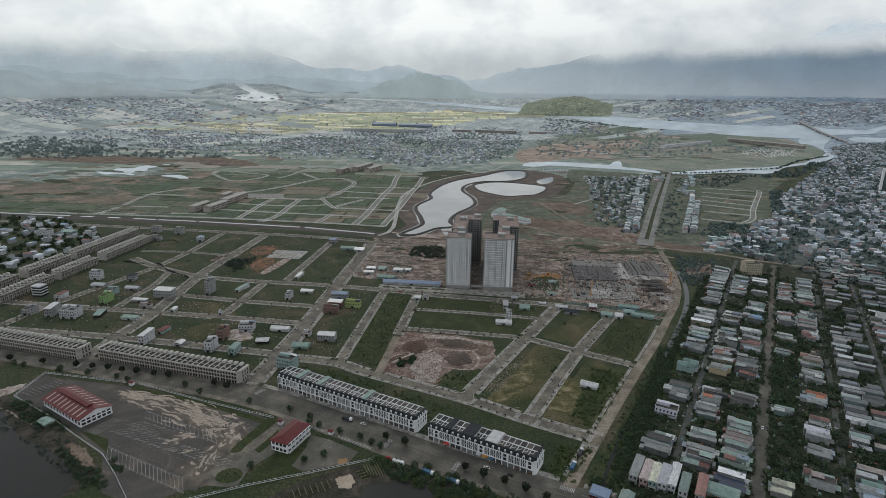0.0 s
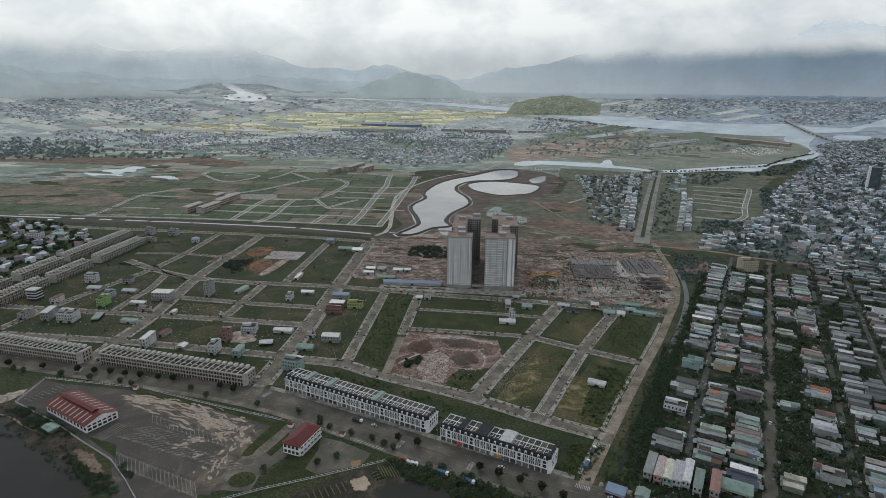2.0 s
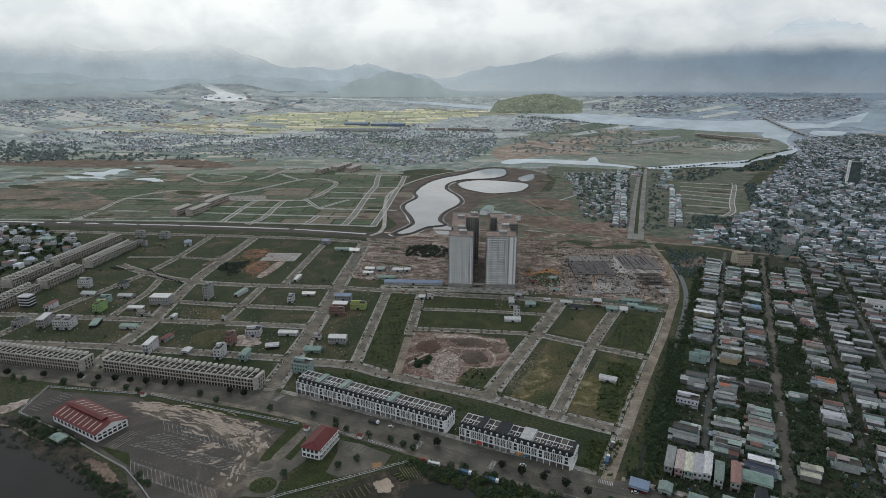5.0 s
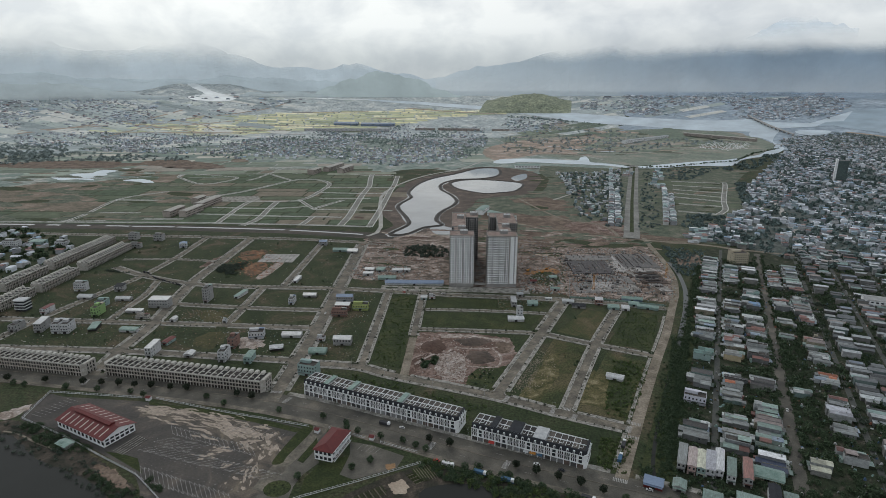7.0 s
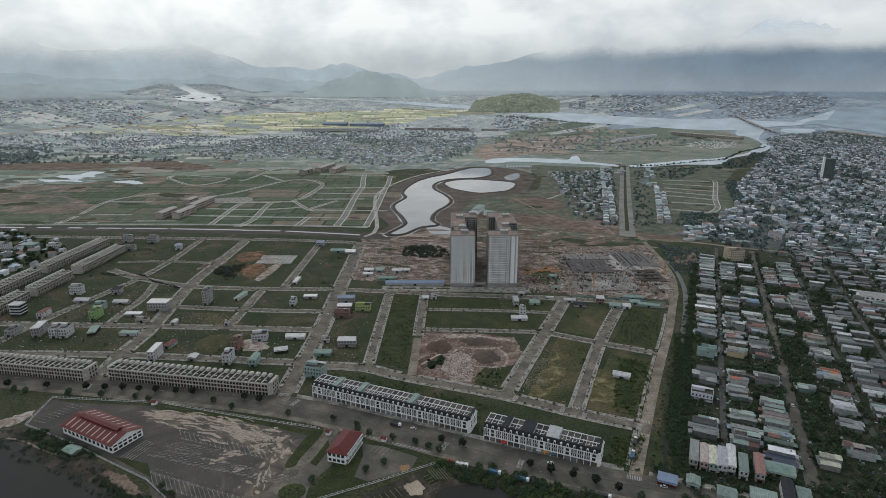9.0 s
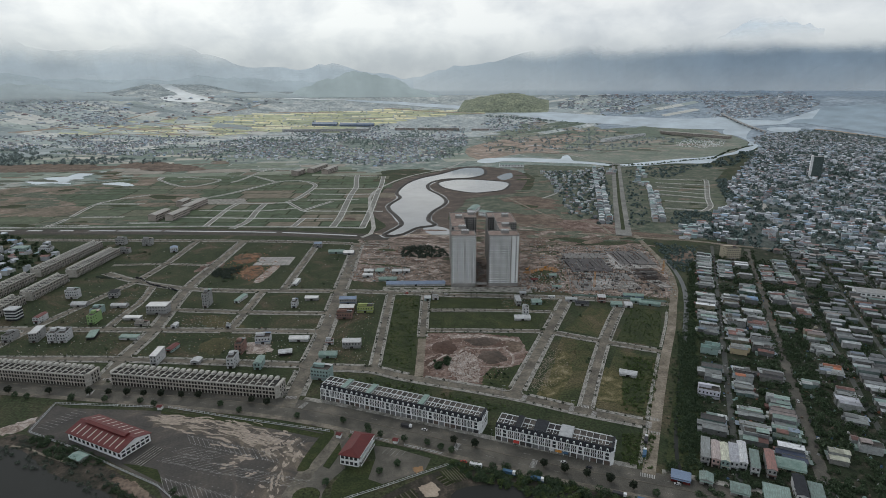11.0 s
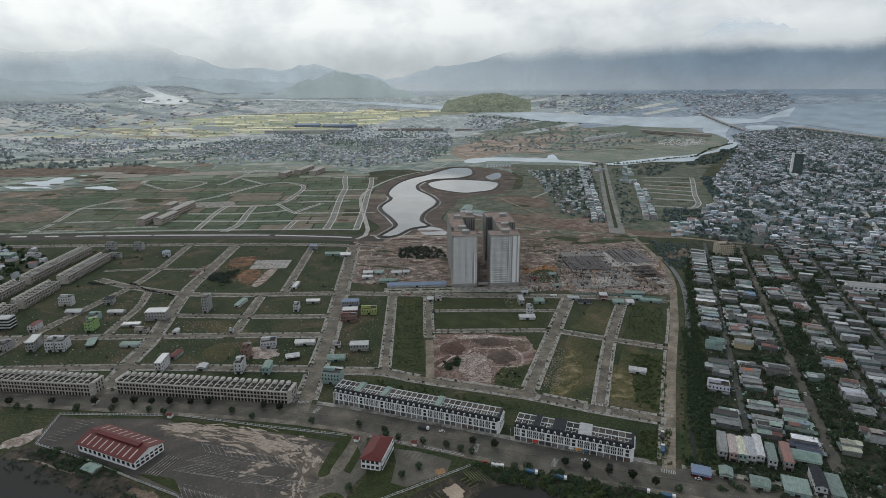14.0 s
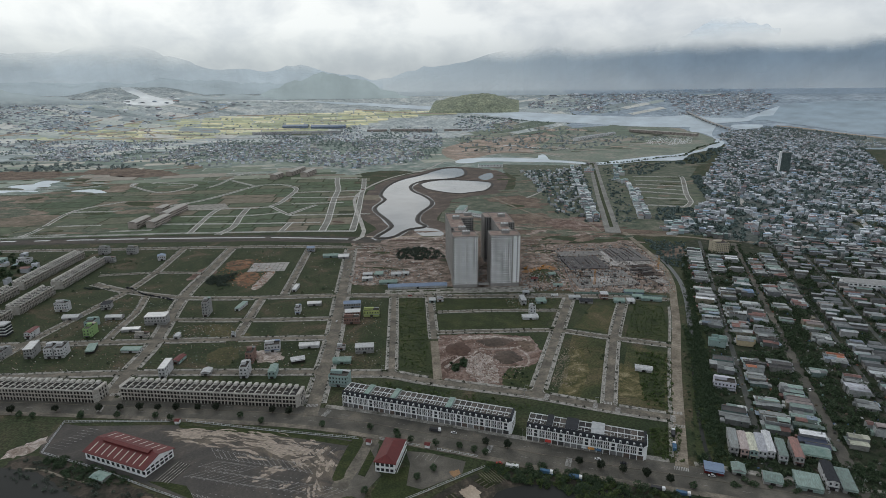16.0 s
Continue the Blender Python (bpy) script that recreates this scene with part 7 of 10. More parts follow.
M_SLAB = surf("stained_site_concrete", [(0.36, (0.083, 0.075, 0.068)), (0.46, (0.165, 0.152, 0.141)), (0.56, (0.275, 0.259, 0.242)), (0.68, (0.396, 0.374, 0.358))], 0.11, 0.8, 0.45, 0.9, 0.1, distort=1.2, detail=8.0)
part("slab", Shape().box(196, -14, 0.06, 250, 16, 0.7), M_SLAB, o, "pale fresh concrete slab")
part("slab", Shape().prism([(228, 118), (262, 118), (292, -10), (276, -10), (252, 66), (226, 72)], 0.06, 0.9), M_SLAB, o, "pale fresh concrete slab")
part("slab", Shape().prism([(237, 69), (254, 74), (266, 145), (255, 160), (246, 120)], 0.06, 0.95), M_CONC, o, "fresh white concrete slab")
part("slab", Shape().prism([(189, -1), (213, 1), (221, 24), (193, 22)], 0.06, 1.0), M_CONC, o, "fresh white concrete slab")
part("slab", Shape().prism([(262, 60), (275, 32), (283, 70), (268, 112)], 0.06, 0.85), M_CONC, o, "fresh white concrete slab")
part("slab", Shape().box(262, 74, 0.06, 306, 88, 0.8), M_SLAB, o, "pale fresh concrete slab")
COL = Shape().box(-0.35, -0.35, 0, 0.35, 0.35, 3.2).mesh("column", M_FORM)
for i in range(13):
    for j in range(15):
        x, y = 170 + 10 * i + rnd.uniform(-1, 1), -20 + 12 * j + rnd.uniform(-1, 1)
        if x < 150 + 0.42 * (y + 34) * 0.2 + 10 or x > 285 + 0.22 * y or rnd.random() < 0.25:
            continue
        ob = new("column", COL)
        ob.parent = o
        ob.location = (x, y, 0.4)
PAN = [Shape().box(-2.6, -1.6, 0, 2.6, 1.6, h).mesh("formwork_panel", M_FORM) for h in (0.5, 1.0, 1.8)]
for i in range(110):
    x, y = rnd.uniform(168, 300), rnd.uniform(-24, 165)
    if x > 282 + 0.2 * y:
        continue
    ob = new("formwork_panel", PAN[rnd.randrange(3)])
    ob.parent = o
    ob.matrix_basis = pose(x, y, 1.0 if rnd.random() < 0.6 else 0.1, 0, 0, rnd.choice((-8, 82)) + rnd.uniform(-4, 4))
for i in range(11):
    part("ground_beam", Shape().box(258 + rnd.uniform(0, 14), 20 + 4.6 * i, 0.6, 298 - rnd.uniform(0, 16), 20.7 + 4.6 * i, rnd.uniform(1.4, 2.4)), M_FORM, o)
for i in range(8):
    part("ground_beam", Shape().box(176 + 7 * i, 62 + rnd.uniform(0, 22), 0.8, 176.8 + 7 * i, 118 - rnd.uniform(0, 20), rnd.uniform(1.8, 3.0)), M_FORM, o)
    part("ground_beam", Shape().box(258 + 6 * i, 92 + rnd.uniform(0, 25), 0.6, 258.7 + 6 * i, 158 - rnd.uniform(0, 25), 2.0), M_FORM, o)
hoard = thing("site_hoarding", "green sheet metal hoarding along the building site", "fence")
part("panel", ribbon(Shape(), along([(152, -36), (200, -44), (262, -62)], 8), 0.1, 2.2, 0, None, 2.1), M_MINT, hoard)
part("panel", ribbon(Shape(), along([(152, -36), (166, 40), (178, 130)], 8), 0.1, 2.0, 0, None, 1.9), M_GREYW, hoard)
M_STRAWGRASS = surf("yellowed_grass", [(0.36, (0.043, 0.047, 0.017)), (0.48, (0.081, 0.074, 0.031)), (0.58, (0.135, 0.115, 0.059)), (0.68, (0.216, 0.185, 0.110))], 0.09, 0.7, 0.6, 0.95, 0.2, distort=0.8)
M_ORANGE = surf("orange_machine_paint", [(0.3, (0.40, 0.17, 0.03)), (0.7, (0.52, 0.25, 0.06))], 0.5, 2.0, 0.15, 0.6)


def tower_crane(x, y, h, jib, ang):
    t = thing("tower_crane", "slim orange lattice tower crane base on the site", "crane", "site cranes", pose(x, y, 0, 0, 0, ang))
    mast = Shape()
    for a in (-0.8, 0.8):
        for b in (-0.8, 0.8):
            mast.box(a - 0.12, b - 0.12, 0, a + 0.12, b + 0.12, h)
    for k in range(int(h / 2)):
        mast.box(-0.8, -0.85, 2 * k, 0.8, -0.75, 2 * k + 0.14).box(-0.85, -0.8, 2 * k, -0.75, 0.8, 2 * k + 0.14)
    part("mast", mast, M_ORANGE, t)
    part("footing", Shape().box(-2.5, -2.5, 0, 2.5, 2.5, 0.8), M_CONC, t)
    return t


tower_crane(188, -8, 22, 0, 8)
tower_crane(300, 44, 22, 0, 20)
for x, y, ang in ((112, 70, 20), (140, 78, -15), (132, 62, 70)):
    t = thing("excavator", "orange tracked excavator standing on bare earth", "excavator", "site machines", pose(x, y, 0, 0, 0, ang))
    part("cab", Shape().box(-1.6, -1.4, 1.0, 1.8, 1.4, 2.2).box(0.2, -1.3, 2.2, 1.7, 0.1, 3.3), M_ORANGE, t)
    for s in (-1.4, 0.8):
        part("track", Shape().prism([(-2.0, s), (2.0, s), (2.0, s + 0.6), (-2.0, s + 0.6)], 0.05, 1.0), M_DARK, t)
    bo = Shape()
    bo.v = [(1.5, -0.2, 1.6), (1.5, 0.2, 1.6), (4.6, 0.2, 4.6), (4.6, -0.2, 4.6), (1.5, -0.2, 2.2), (1.5, 0.2, 2.2), (4.4, 0.2, 5.2), (4.4, -0.2, 5.2)]
    bo.f = [(0, 1, 2, 3), (7, 6, 5, 4), (0, 3, 7, 4), (1, 5, 6, 2), (3, 2, 6, 7)]
    part("boom", bo, M_ORANGE, t)
setting("spoil", sheet(smooth([(104, 60), (128, 74), (150, 84), (158, 66), (140, 54), (116, 50)], 3, True), 0.06), surf("orange_clay", [(0.3, (0.20, 0.10, 0.045)), (0.7, (0.33, 0.18, 0.08))], 0.08, 0.8, 0.3, 0.95), "orange clay scraped beside the site", "ground")
setting("weed_patch", sheet(smooth([(108, 30), (128, 66), (150, 60), (150, 20), (130, 6)], 3, True), 0.065), M_WEEDS, "green weeds on disturbed ground", "ground")
# debris on bare ground
M_DEBRIS = varied("mixed_debris", [(0.30, 0.27, 0.24), (0.16, 0.13, 0.11), (0.42, 0.40, 0.38), (0.22, 0.13, 0.10), (0.10, 0.09, 0.085), (0.25, 0.30, 0.30), (0.34, 0.22, 0.16)], 0.95, 0.3, 0.6, True)


def scatter(name, label, cat, boxes, n, smin, smax, hmax, seed, mat=None):
    r = random.Random(seed)
    sh = Shape()
    for _ in range(n):
        poly = r.choice(boxes)
        xs, ys = [p[0] for p in poly], [p[1] for p in poly]
        for _ in range(20):
            x, y = r.uniform(min(xs), max(xs)), r.uniform(min(ys), max(ys))
            if inside(poly, x, y):
                break
        else:
            continue
        s, a = r.uniform(smin, smax), r.uniform(0, math.tau)
        k = r.randrange(4, 7)
        base = [(x + s * r.uniform(0.6, 1.1) * math.cos(a + i * math.tau / k), y + s * r.uniform(0.5, 1.0) * math.sin(a + i * math.tau / k)) for i in range(k)]
        h = r.uniform(0.15, hmax)
        q = len(sh.v)
        sh.v += [(*p, 0.0) for p in base] + [(x + (p[0] - x) * 0.55, y + (p[1] - y) * 0.55, h) for p in base]
        sh.f += [(q + i, q + (i + 1) % k, q + k + (i + 1) % k, q + k + i) for i in range(k)] + [tuple(range(q + k, q + 2 * k))]
    return stuff(name, sh.mesh(name, mat or M_DEBRIS), label, cat)


scatter("rubble", "heaps of pale and brown rubble on the churned lot", "rubble", [[(-11, -228), (-7, -204), (8, -190), (17, -200), (19, -225), (16, -252), (-1, -250)], [(-30, -150), (60, -160), (40, -250), (-30, -235)]], 1200, 0.3, 1.1, 0.8, 3, varied("pale_rubble", [(0.34, 0.27, 0.235), (0.24, 0.17, 0.14), (0.40, 0.35, 0.32), (0.17, 0.11, 0.09), (0.45, 0.42, 0.39)], 0.95, 0.3, 0.6, True))
setting("pavement", sheet([(-90, -15), (-30, -18), (40, -21), (104, -25), (104, -3), (-90, 2)], 0.09), M_PAVE, "pale concrete apron before the towers", "pavement")
for x in (-84, -62, -40, -18):
    setting("planting_strip", sheet([(x, -9), (x + 17, -9.6), (x + 17, -5), (x, -4.4)], 0.12), M_LAWN, "low grass strip in the concrete apron", "ground")
scatter("rubble", "scraps and building rubbish beside the houses on the lots", "rubble", [[(-500, -190), (-330, -195), (-335, -135), (-470, -125)], [(-455, -115), (-340, -125), (-350, -20), (-440, 10)], [(-320, -196), (-160, -212), (-160, -150), (-318, -140)], [(-320, -125), (-255, -130), (-255, -95), (-320, -88)], [(-135, -205), (-90, -215), (-92, -30), (-135, -25)], [(60, -85), (130, -55), (130, -36), (60, -40)]], 1500, 0.2, 0.9, 0.7, 14)
scatter("rubble", "pale gravel crumbs over a grass lot", "rubble", [[(56, -268), (66, -240), (92, -184), (104, -186), (104, -228), (76, -268)], [(60, -262), (84, -205), (94, -205), (74, -262)]], 1000, 0.12, 0.55, 0.3, 13, M_DRIFT)
scatter("rubble", "scattered building debris and stacked material round the towers", "rubble", [[(-150, 40), (-10, 20), (-10, 200), (-150, 240)], [(90, -20), (165, -30), (175, 250), (100, 250)], [(0, 150), (170, 150), (170, 260), (0, 260)], [(33, 8), (49, 8), (49, 110), (33, 110)], [(90, -18), (150, -26), (160, 60), (96, 50)], [(-140, 30), (-60, 20), (-60, 90), (-140, 90)]], 3200, 0.4, 1.9, 1.3, 4)
scatter("rubble", "site debris and stacked timber", "rubble", [[(155, -34), (280, -50), (318, 60), (330, 195), (178, 195)], [(170, 0), (240, -10), (250, 130), (180, 140)]], 3400, 0.4, 1.9, 1.6, 6)
scatter("rubble", "red brick earth and debris in a lot", "rubble", [[(-335, 60), (-255, 20), (-250, 100), (-290, 165), (-330, 150)]], 260, 0.5, 1.8, 1.0, 7, varied("brick_earth", [(0.26, 0.11, 0.06), (0.32, 0.16, 0.09), (0.20, 0.10, 0.07)], 0.95, 0.3, 0.6, True))
setting("dry_patch", sheet(ragged([(62, -276), (80, -282), (104, -236), (112, -190), (100, -196), (84, -232)], 2, 2.5), 0.062), M_STRAWGRASS, "dry yellowed grass in the lot", "ground")
setting("dry_patch", sheet(ragged([(112, -284), (136, -292), (150, -250), (138, -226), (126, -240)], 2, 2.5), 0.062), M_STRAWGRASS, "dry yellowed grass in the lot", "ground")
setting("green_patch", sheet(ragged([(146, -300), (186, -216), (168, -204), (150, -232), (134, -290)], 2, 2.5), 0.066), M_WEEDS, "lush green weeds in the lot", "ground")
# ruts and graded stripes on the bare ground
rr = random.Random(15)
RUTS = {}
for i in range(26):
    x0, y0 = rr.uniform(-140, 150), rr.uniform(150, 300)
    if i > 15:
        x0, y0 = rr.uniform(60, 330), rr.uniform(205, 330)
    ln = rr.uniform(25, 90)
    pts = [(x0 + ln * t, y0 - 0.22 * ln * t + 5 * math.sin(t * 3 + i)) for t in (0, 0.33, 0.66, 1)]
    m = rr.choice((M_UMBER, M_SAND, M_MUD, M_PINK))
    ribbon(RUTS.setdefault(m.name, [m, Shape()])[1], along(smooth(pts, 4), 5), rr.uniform(0.8, 3.0), 0.09 + 0.002 * i)
for m, sh in RUTS.values():
    setting("rut", sh, m, "graded stripes of bare earth", "ground")
# smears of graded earth and weeds behind the towers
rs = random.Random(92)
SMEARS = {}
WASTE = [(-146, 150), (-90, 60), (-20, 130), (60, 120), (160, 130), (178, 205), (330, 205), (330, 262), (210, 300), (120, 372), (50, 410), (36, 340), (-140, 255)]
for k in range(170):
    x, y = rs.uniform(-146, 330), rs.uniform(60, 410)
    if not inside(WASTE, x, y):
        continue
    ln, q, a = rs.uniform(6, 30), rs.uniform(1.5, 6), rs.uniform(-0.35, 0.1)
    poly = [(x + ln * math.cos(b) * math.cos(a) - q * math.sin(b) * math.sin(a), y + ln * math.cos(b) * math.sin(a) + q * math.sin(b) * math.cos(a)) for b in [i * math.tau / 12 for i in range(12)]]
    m = rs.choice((M_PALEEARTH, M_UMBER, M_SOIL, M_WEEDS, M_PINK, M_GROUND, M_UMBER))
    SMEARS.setdefault(m.name, [m, Shape()])[1].put(sheet(ragged(poly, 1.6, 2.5), 0.1 + 0.0012 * k), Matrix())
for m, sh in SMEARS.values():
    setting("earth_patch", sh, m, "smears of graded earth and weeds behind the towers", "ground")
# paved square in the lots
sq = Shape()
for i in range(8):
    for j in range(6):
        sq.box(-292 + 6.8 * i, 100 + 7.2 * j, 0.03, -285.8 + 6.8 * i, 106.5 + 7.2 * j, 0.2)
o = new("paved_square", sq.mesh("paved_square", M_CONC))
tagged(o, "square of pale concrete slabs in a lot", "paving", "", "structure")
M_BRICKDUST = surf("orange_brick_dust", [(0.36, (0.040, 0.040, 0.024)), (0.45, (0.090, 0.062, 0.040)), (0.54, (0.17, 0.095, 0.055)), (0.66, (0.26, 0.14, 0.08))], 0.07, 0.6, 0.5, 0.95, 0.3, distort=1.0)
setting("earth_patch", sheet(ragged(smooth([(-335, 150), (-312, 166), (-296, 160), (-297, 118), (-318, 112)], 3, True), 5, 2.5), 0.04), M_BRICKDUST, "orange broken brick beside the paved square", "ground")
setting("earth_patch", sheet(ragged(smooth([(-296, 96), (-276, 96), (-268, 60), (-276, 34), (-290, 44), (-300, 70)], 3, True), 5, 2.5), 0.041), M_BRICKDUST, "orange broken brick beside the paved square", "ground")
setting("earth_patch", sheet(ragged(smooth([(-262, 96), (-250, 96), (-256, 30), (-268, 24), (-266, 60)], 3, True), 3, 2.5), 0.042), M_PALEEARTH, "pale worn track beside the paved square", "ground")
setting("earth_patch", sheet(ragged(smooth([(-365, 70), (-340, 85), (-338, 120), (-360, 128), (-366, 100)], 3, True), 6, 3), 0.04), M_PINK, "pinkish bare earth lot", "ground")
setting("weed_lot", sheet([(-72, -214), (-42, -230), (-42, -30), (-72, -22)], 0.03), M_WEEDS, "dense dark weeds covering a lot", "ground")
setting("weed_lot", sheet([(-30, -131), (88, -137), (108, -96), (-30, -87)], 0.03), M_WEEDS, "dense dark weeds covering a lot", "ground")
setting("weed_lot", sheet([(-28, -76), (110, -82), (128, -54), (-26, -38)], 0.03), M_WEEDS, "dense dark weeds covering a lot", "ground")
setting("weed_lot", sheet([(162, -76), (198, -84), (156, -160), (118, -140)], 0.03), M_GRASS, "grass lot with rough weeds", "ground")
setting("weed_lot", sheet([(216, -74), (244, -92), (206, -184), (166, -168)], 0.03), M_WEEDS, "dense green weeds on a lot", "ground")
setting("weed_lot", sheet([(118, -332), (144, -330), (124, -374), (106, -368)], 0.03), M_WEEDS, "dense weeds beside the terrace", "ground")

M_DRYEARTH = surf("dry_open_earth", [(0.3, (0.078, 0.081, 0.054)), (0.45, (0.140, 0.118, 0.087)), (0.6, (0.224, 0.174, 0.137)), (0.7, (0.314, 0.252, 0.207))], 0.016, 0.12, 0.4, 0.95, distort=0.8)

# ---- far land: fields, tracks, towns ----
def spread(poly, n, seed, r0, r1, clump=0.0):
    r = random.Random(seed)
    xs, ys = [p[0] for p in poly], [p[1] for p in poly]
    out = []
    for _ in range(n * 6):
        if len(out) >= n:
            break
        x, y = r.uniform(min(xs), max(xs)), r.uniform(min(ys), max(ys))
        if clump and noise.noise((x * clump, y * clump * 0.6, seed)) < r.uniform(-0.25, 0.2):
            continue
        if inside(poly, x, y) and not inside(FARBEND, x, y):
            out.append((x, y, r.uniform(r0, r1)))
    return out


def turned_boxes(spots, mat_wall, mat_roof, name, label):
    """Many small far houses: walls and roofs as two joined meshes. spots: x, y, angle, w, d, h."""
    wa, ro = Shape(), Shape()
    for x, y, ang, w, d, h in spots:
        a = radians(ang)
        c, s = math.cos(a), math.sin(a)
        z = gz(x, y) - 1.0
        P2 = lambda px, py, pz: (x + c * px - s * py, y + s * px + c * py, z + pz)
        k = len(wa.v)
        wa.v += [P2(*p) for p in ((0, 0, 0), (w, 0, 0), (w, d, 0), (0, d, 0), (0, 0, h + 1), (w, 0, h + 1), (w, d, h + 1), (0, d, h + 1))]
        wa.f += [(k, k + 1, k + 5, k + 4), (k + 1, k + 2, k + 6, k + 5), (k + 2, k + 3, k + 7, k + 6), (k + 3, k, k + 4, k + 7)]
        k = len(ro.v)
        rise = w * (0.05 if (int(x * 7 + y * 3) % 3 == 0) else 0.2)
        e = 0.35
        ro.v += [P2(*p) for p in ((-e, -e, h + 1), (w + e, -e, h + 1), (w + e, d + e, h + 1), (-e, d + e, h + 1), (w / 2, -e, h + 1 + rise), (w / 2, d + e, h + 1 + rise))]
        ro.f += [(k, k + 4, k + 5, k + 3), (k + 4, k + 1, k + 2, k + 5), (k, k + 1, k + 4), (k + 2, k + 3, k + 5), (k + 3, k + 2, k + 1, k)]
    o = stuff(name, None, label, "houses")
    part("walls", wa, mat_wall, o)
    part("roofs", ro, mat_roof, o)
    return o


def fill(poly, n, seed, ang, wr=(5, 9), dr=(9, 18), hr=(3.3, 9), streets=None, clump=0.0):
    r = random.Random(seed)
    xs, ys = [p[0] for p in poly], [p[1] for p in poly]
    out = []
    for _ in range(n * 6):
        if len(out) >= n:
            break
        x, y = r.uniform(min(xs), max(xs)), r.uniform(min(ys), max(ys))
        if not inside(poly, x, y):
            continue
        if clump and noise.noise((x * clump, y * clump * 0.6, 23)) < r.uniform(-0.3, 0.05):
            continue
        if streets:
            u, v = x * UX + y * UY, x * VX + y * VY
            if (v - 325) % streets < 7 or (u + 40) % 150 < 7:
                continue
        out.append((x, y, ang + r.choice((0, 0, 90)) + r.uniform(-4, 4), r.uniform(*wr), r.uniform(*dr), r.choice((hr[0], hr[0], (hr[0] + hr[1]) / 2, hr[1]))))
    return out


VBIG = [(440, 262), (560, 420), (640, 520), (800, 828), (990, 1108), (1340, 1640), (1500, 1870), (1660, 2240), (1800, 2330), (2090, 2200), (2150, 1900), (1500, 1000), (900, 260), (760, 120), (640, 40), (560, 100)]
FARH += fill(VBIG, 4700, 21, TV, (3.4, 8.5), (5, 13), (3.0, 8.0), streets=52, clump=0.016)
# ground under the farther houses is blued and lightened for haze
setting("yard_ground", sheet([(700, 560), (800, 828), (990, 1108), (1340, 1640), (1500, 1870), (1660, 2240), (1800, 2330), (2090, 2200), (2150, 1900), (1500, 1000), (1000, 420), (820, 380)], 0.06, 90), surf("grey_town_ground", [(0.34, (0.075, 0.092, 0.09)), (0.5, (0.105, 0.122, 0.12)), (0.66, (0.16, 0.172, 0.17))], 0.03, 0.2, 0.4, 0.95), "grey-green ground between dense houses", "ground")
setting("yard_ground", sheet([(450, 258), (560, 420), (700, 560), (820, 380), (760, 130), (640, 50), (560, 104)], 0.05, 60), surf("grey_green_yards", [(0.34, (0.055, 0.070, 0.062)), (0.5, (0.085, 0.098, 0.09)), (0.66, (0.14, 0.148, 0.14))], 0.05, 0.3, 0.45, 0.95), "grey-green yards between loose houses", "ground")
setting("shore_ground", sheet([(1500, 1870), (1660, 2240), (1800, 2330), (1960, 2300), (2090, 2250), (2170, 2050), (2250, 1890), (2300, 1700), (2150, 1600), (1700, 1500)], 0.95, 90), surf("coastal_scrub", [(0.34, (0.09, 0.112, 0.10)), (0.5, (0.13, 0.15, 0.132)), (0.66, (0.20, 0.205, 0.18))], 0.02, 0.1, 0.4, 0.95), "grey-green scrub and gardens behind the beach", "ground")
setting("beach", ribbon(Shape(), along(smooth([(2040, 2330), (2100, 2250), (2150, 2140), (2190, 2040), (2245, 1920), (2300, 1780)], 4), 20), 11, 1.5), M_SAND, "narrow pale sand beach along the sea", "ground")
FARH += fill([(1500, 1870), (1660, 2240), (1800, 2330), (1960, 2290), (2080, 2200), (2150, 2020), (2220, 1860), (2150, 1600), (1700, 1500)], 650, 27, TV, (4, 8), (6, 13), (3.0, 7.0))
near_rows = [h for h in FARH if h[0] * UX + h[1] * UY < 420 - 0.25 * max(0, h[0] * VX + h[1] * VY - 420)]
M_ROWROOF = varied("weathered_sheet_roofs", [(0.342, 0.364, 0.374), (0.194, 0.206, 0.214), (0.228, 0.306, 0.291), (0.502, 0.529, 0.541), (0.114, 0.120, 0.125), (0.274, 0.294, 0.303), (0.182, 0.106, 0.095), (0.149, 0.159, 0.166), (0.410, 0.435, 0.445), (0.206, 0.235, 0.279), (0.251, 0.265, 0.267), (0.079, 0.082, 0.086), (0.308, 0.276, 0.261), (0.177, 0.242, 0.226)], 0.7, 0.4, 0.3, True)
M_ROWWALL = varied("weathered_house_walls", [(0.22, 0.225, 0.225), (0.16, 0.16, 0.158), (0.32, 0.325, 0.33), (0.19, 0.185, 0.175), (0.13, 0.17, 0.165), (0.12, 0.12, 0.12)], 0.85, 0.3, 0.3, True)
turned_boxes(near_rows, M_ROWWALL, M_ROWROOF, "settlement_houses", "weathered low houses in loose rows")
# farther houses take the palettes that carry haze
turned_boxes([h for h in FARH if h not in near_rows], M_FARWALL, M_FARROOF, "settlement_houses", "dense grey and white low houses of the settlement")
V1 = [(321, 1084), (475, 1089), (545, 1140), (420, 700), (340, 420), (294, 385), (262, 440), (300, 760)]
VROW = [(540, 800), (560, 800), (668, 1130), (650, 1130)], [(424, 303), (505, 346), (476, 263), (423, 220)], [(520, 1010), (560, 1100), (580, 1090), (540, 1000)]
sp = fill(V1, 230, 22, 70, (3.5, 6.2), (5, 9.5), (3.2, 6.5))
for k, poly in enumerate(VROW):
    sp += fill(poly, (26, 26, 14)[k], 30 + k, 72)
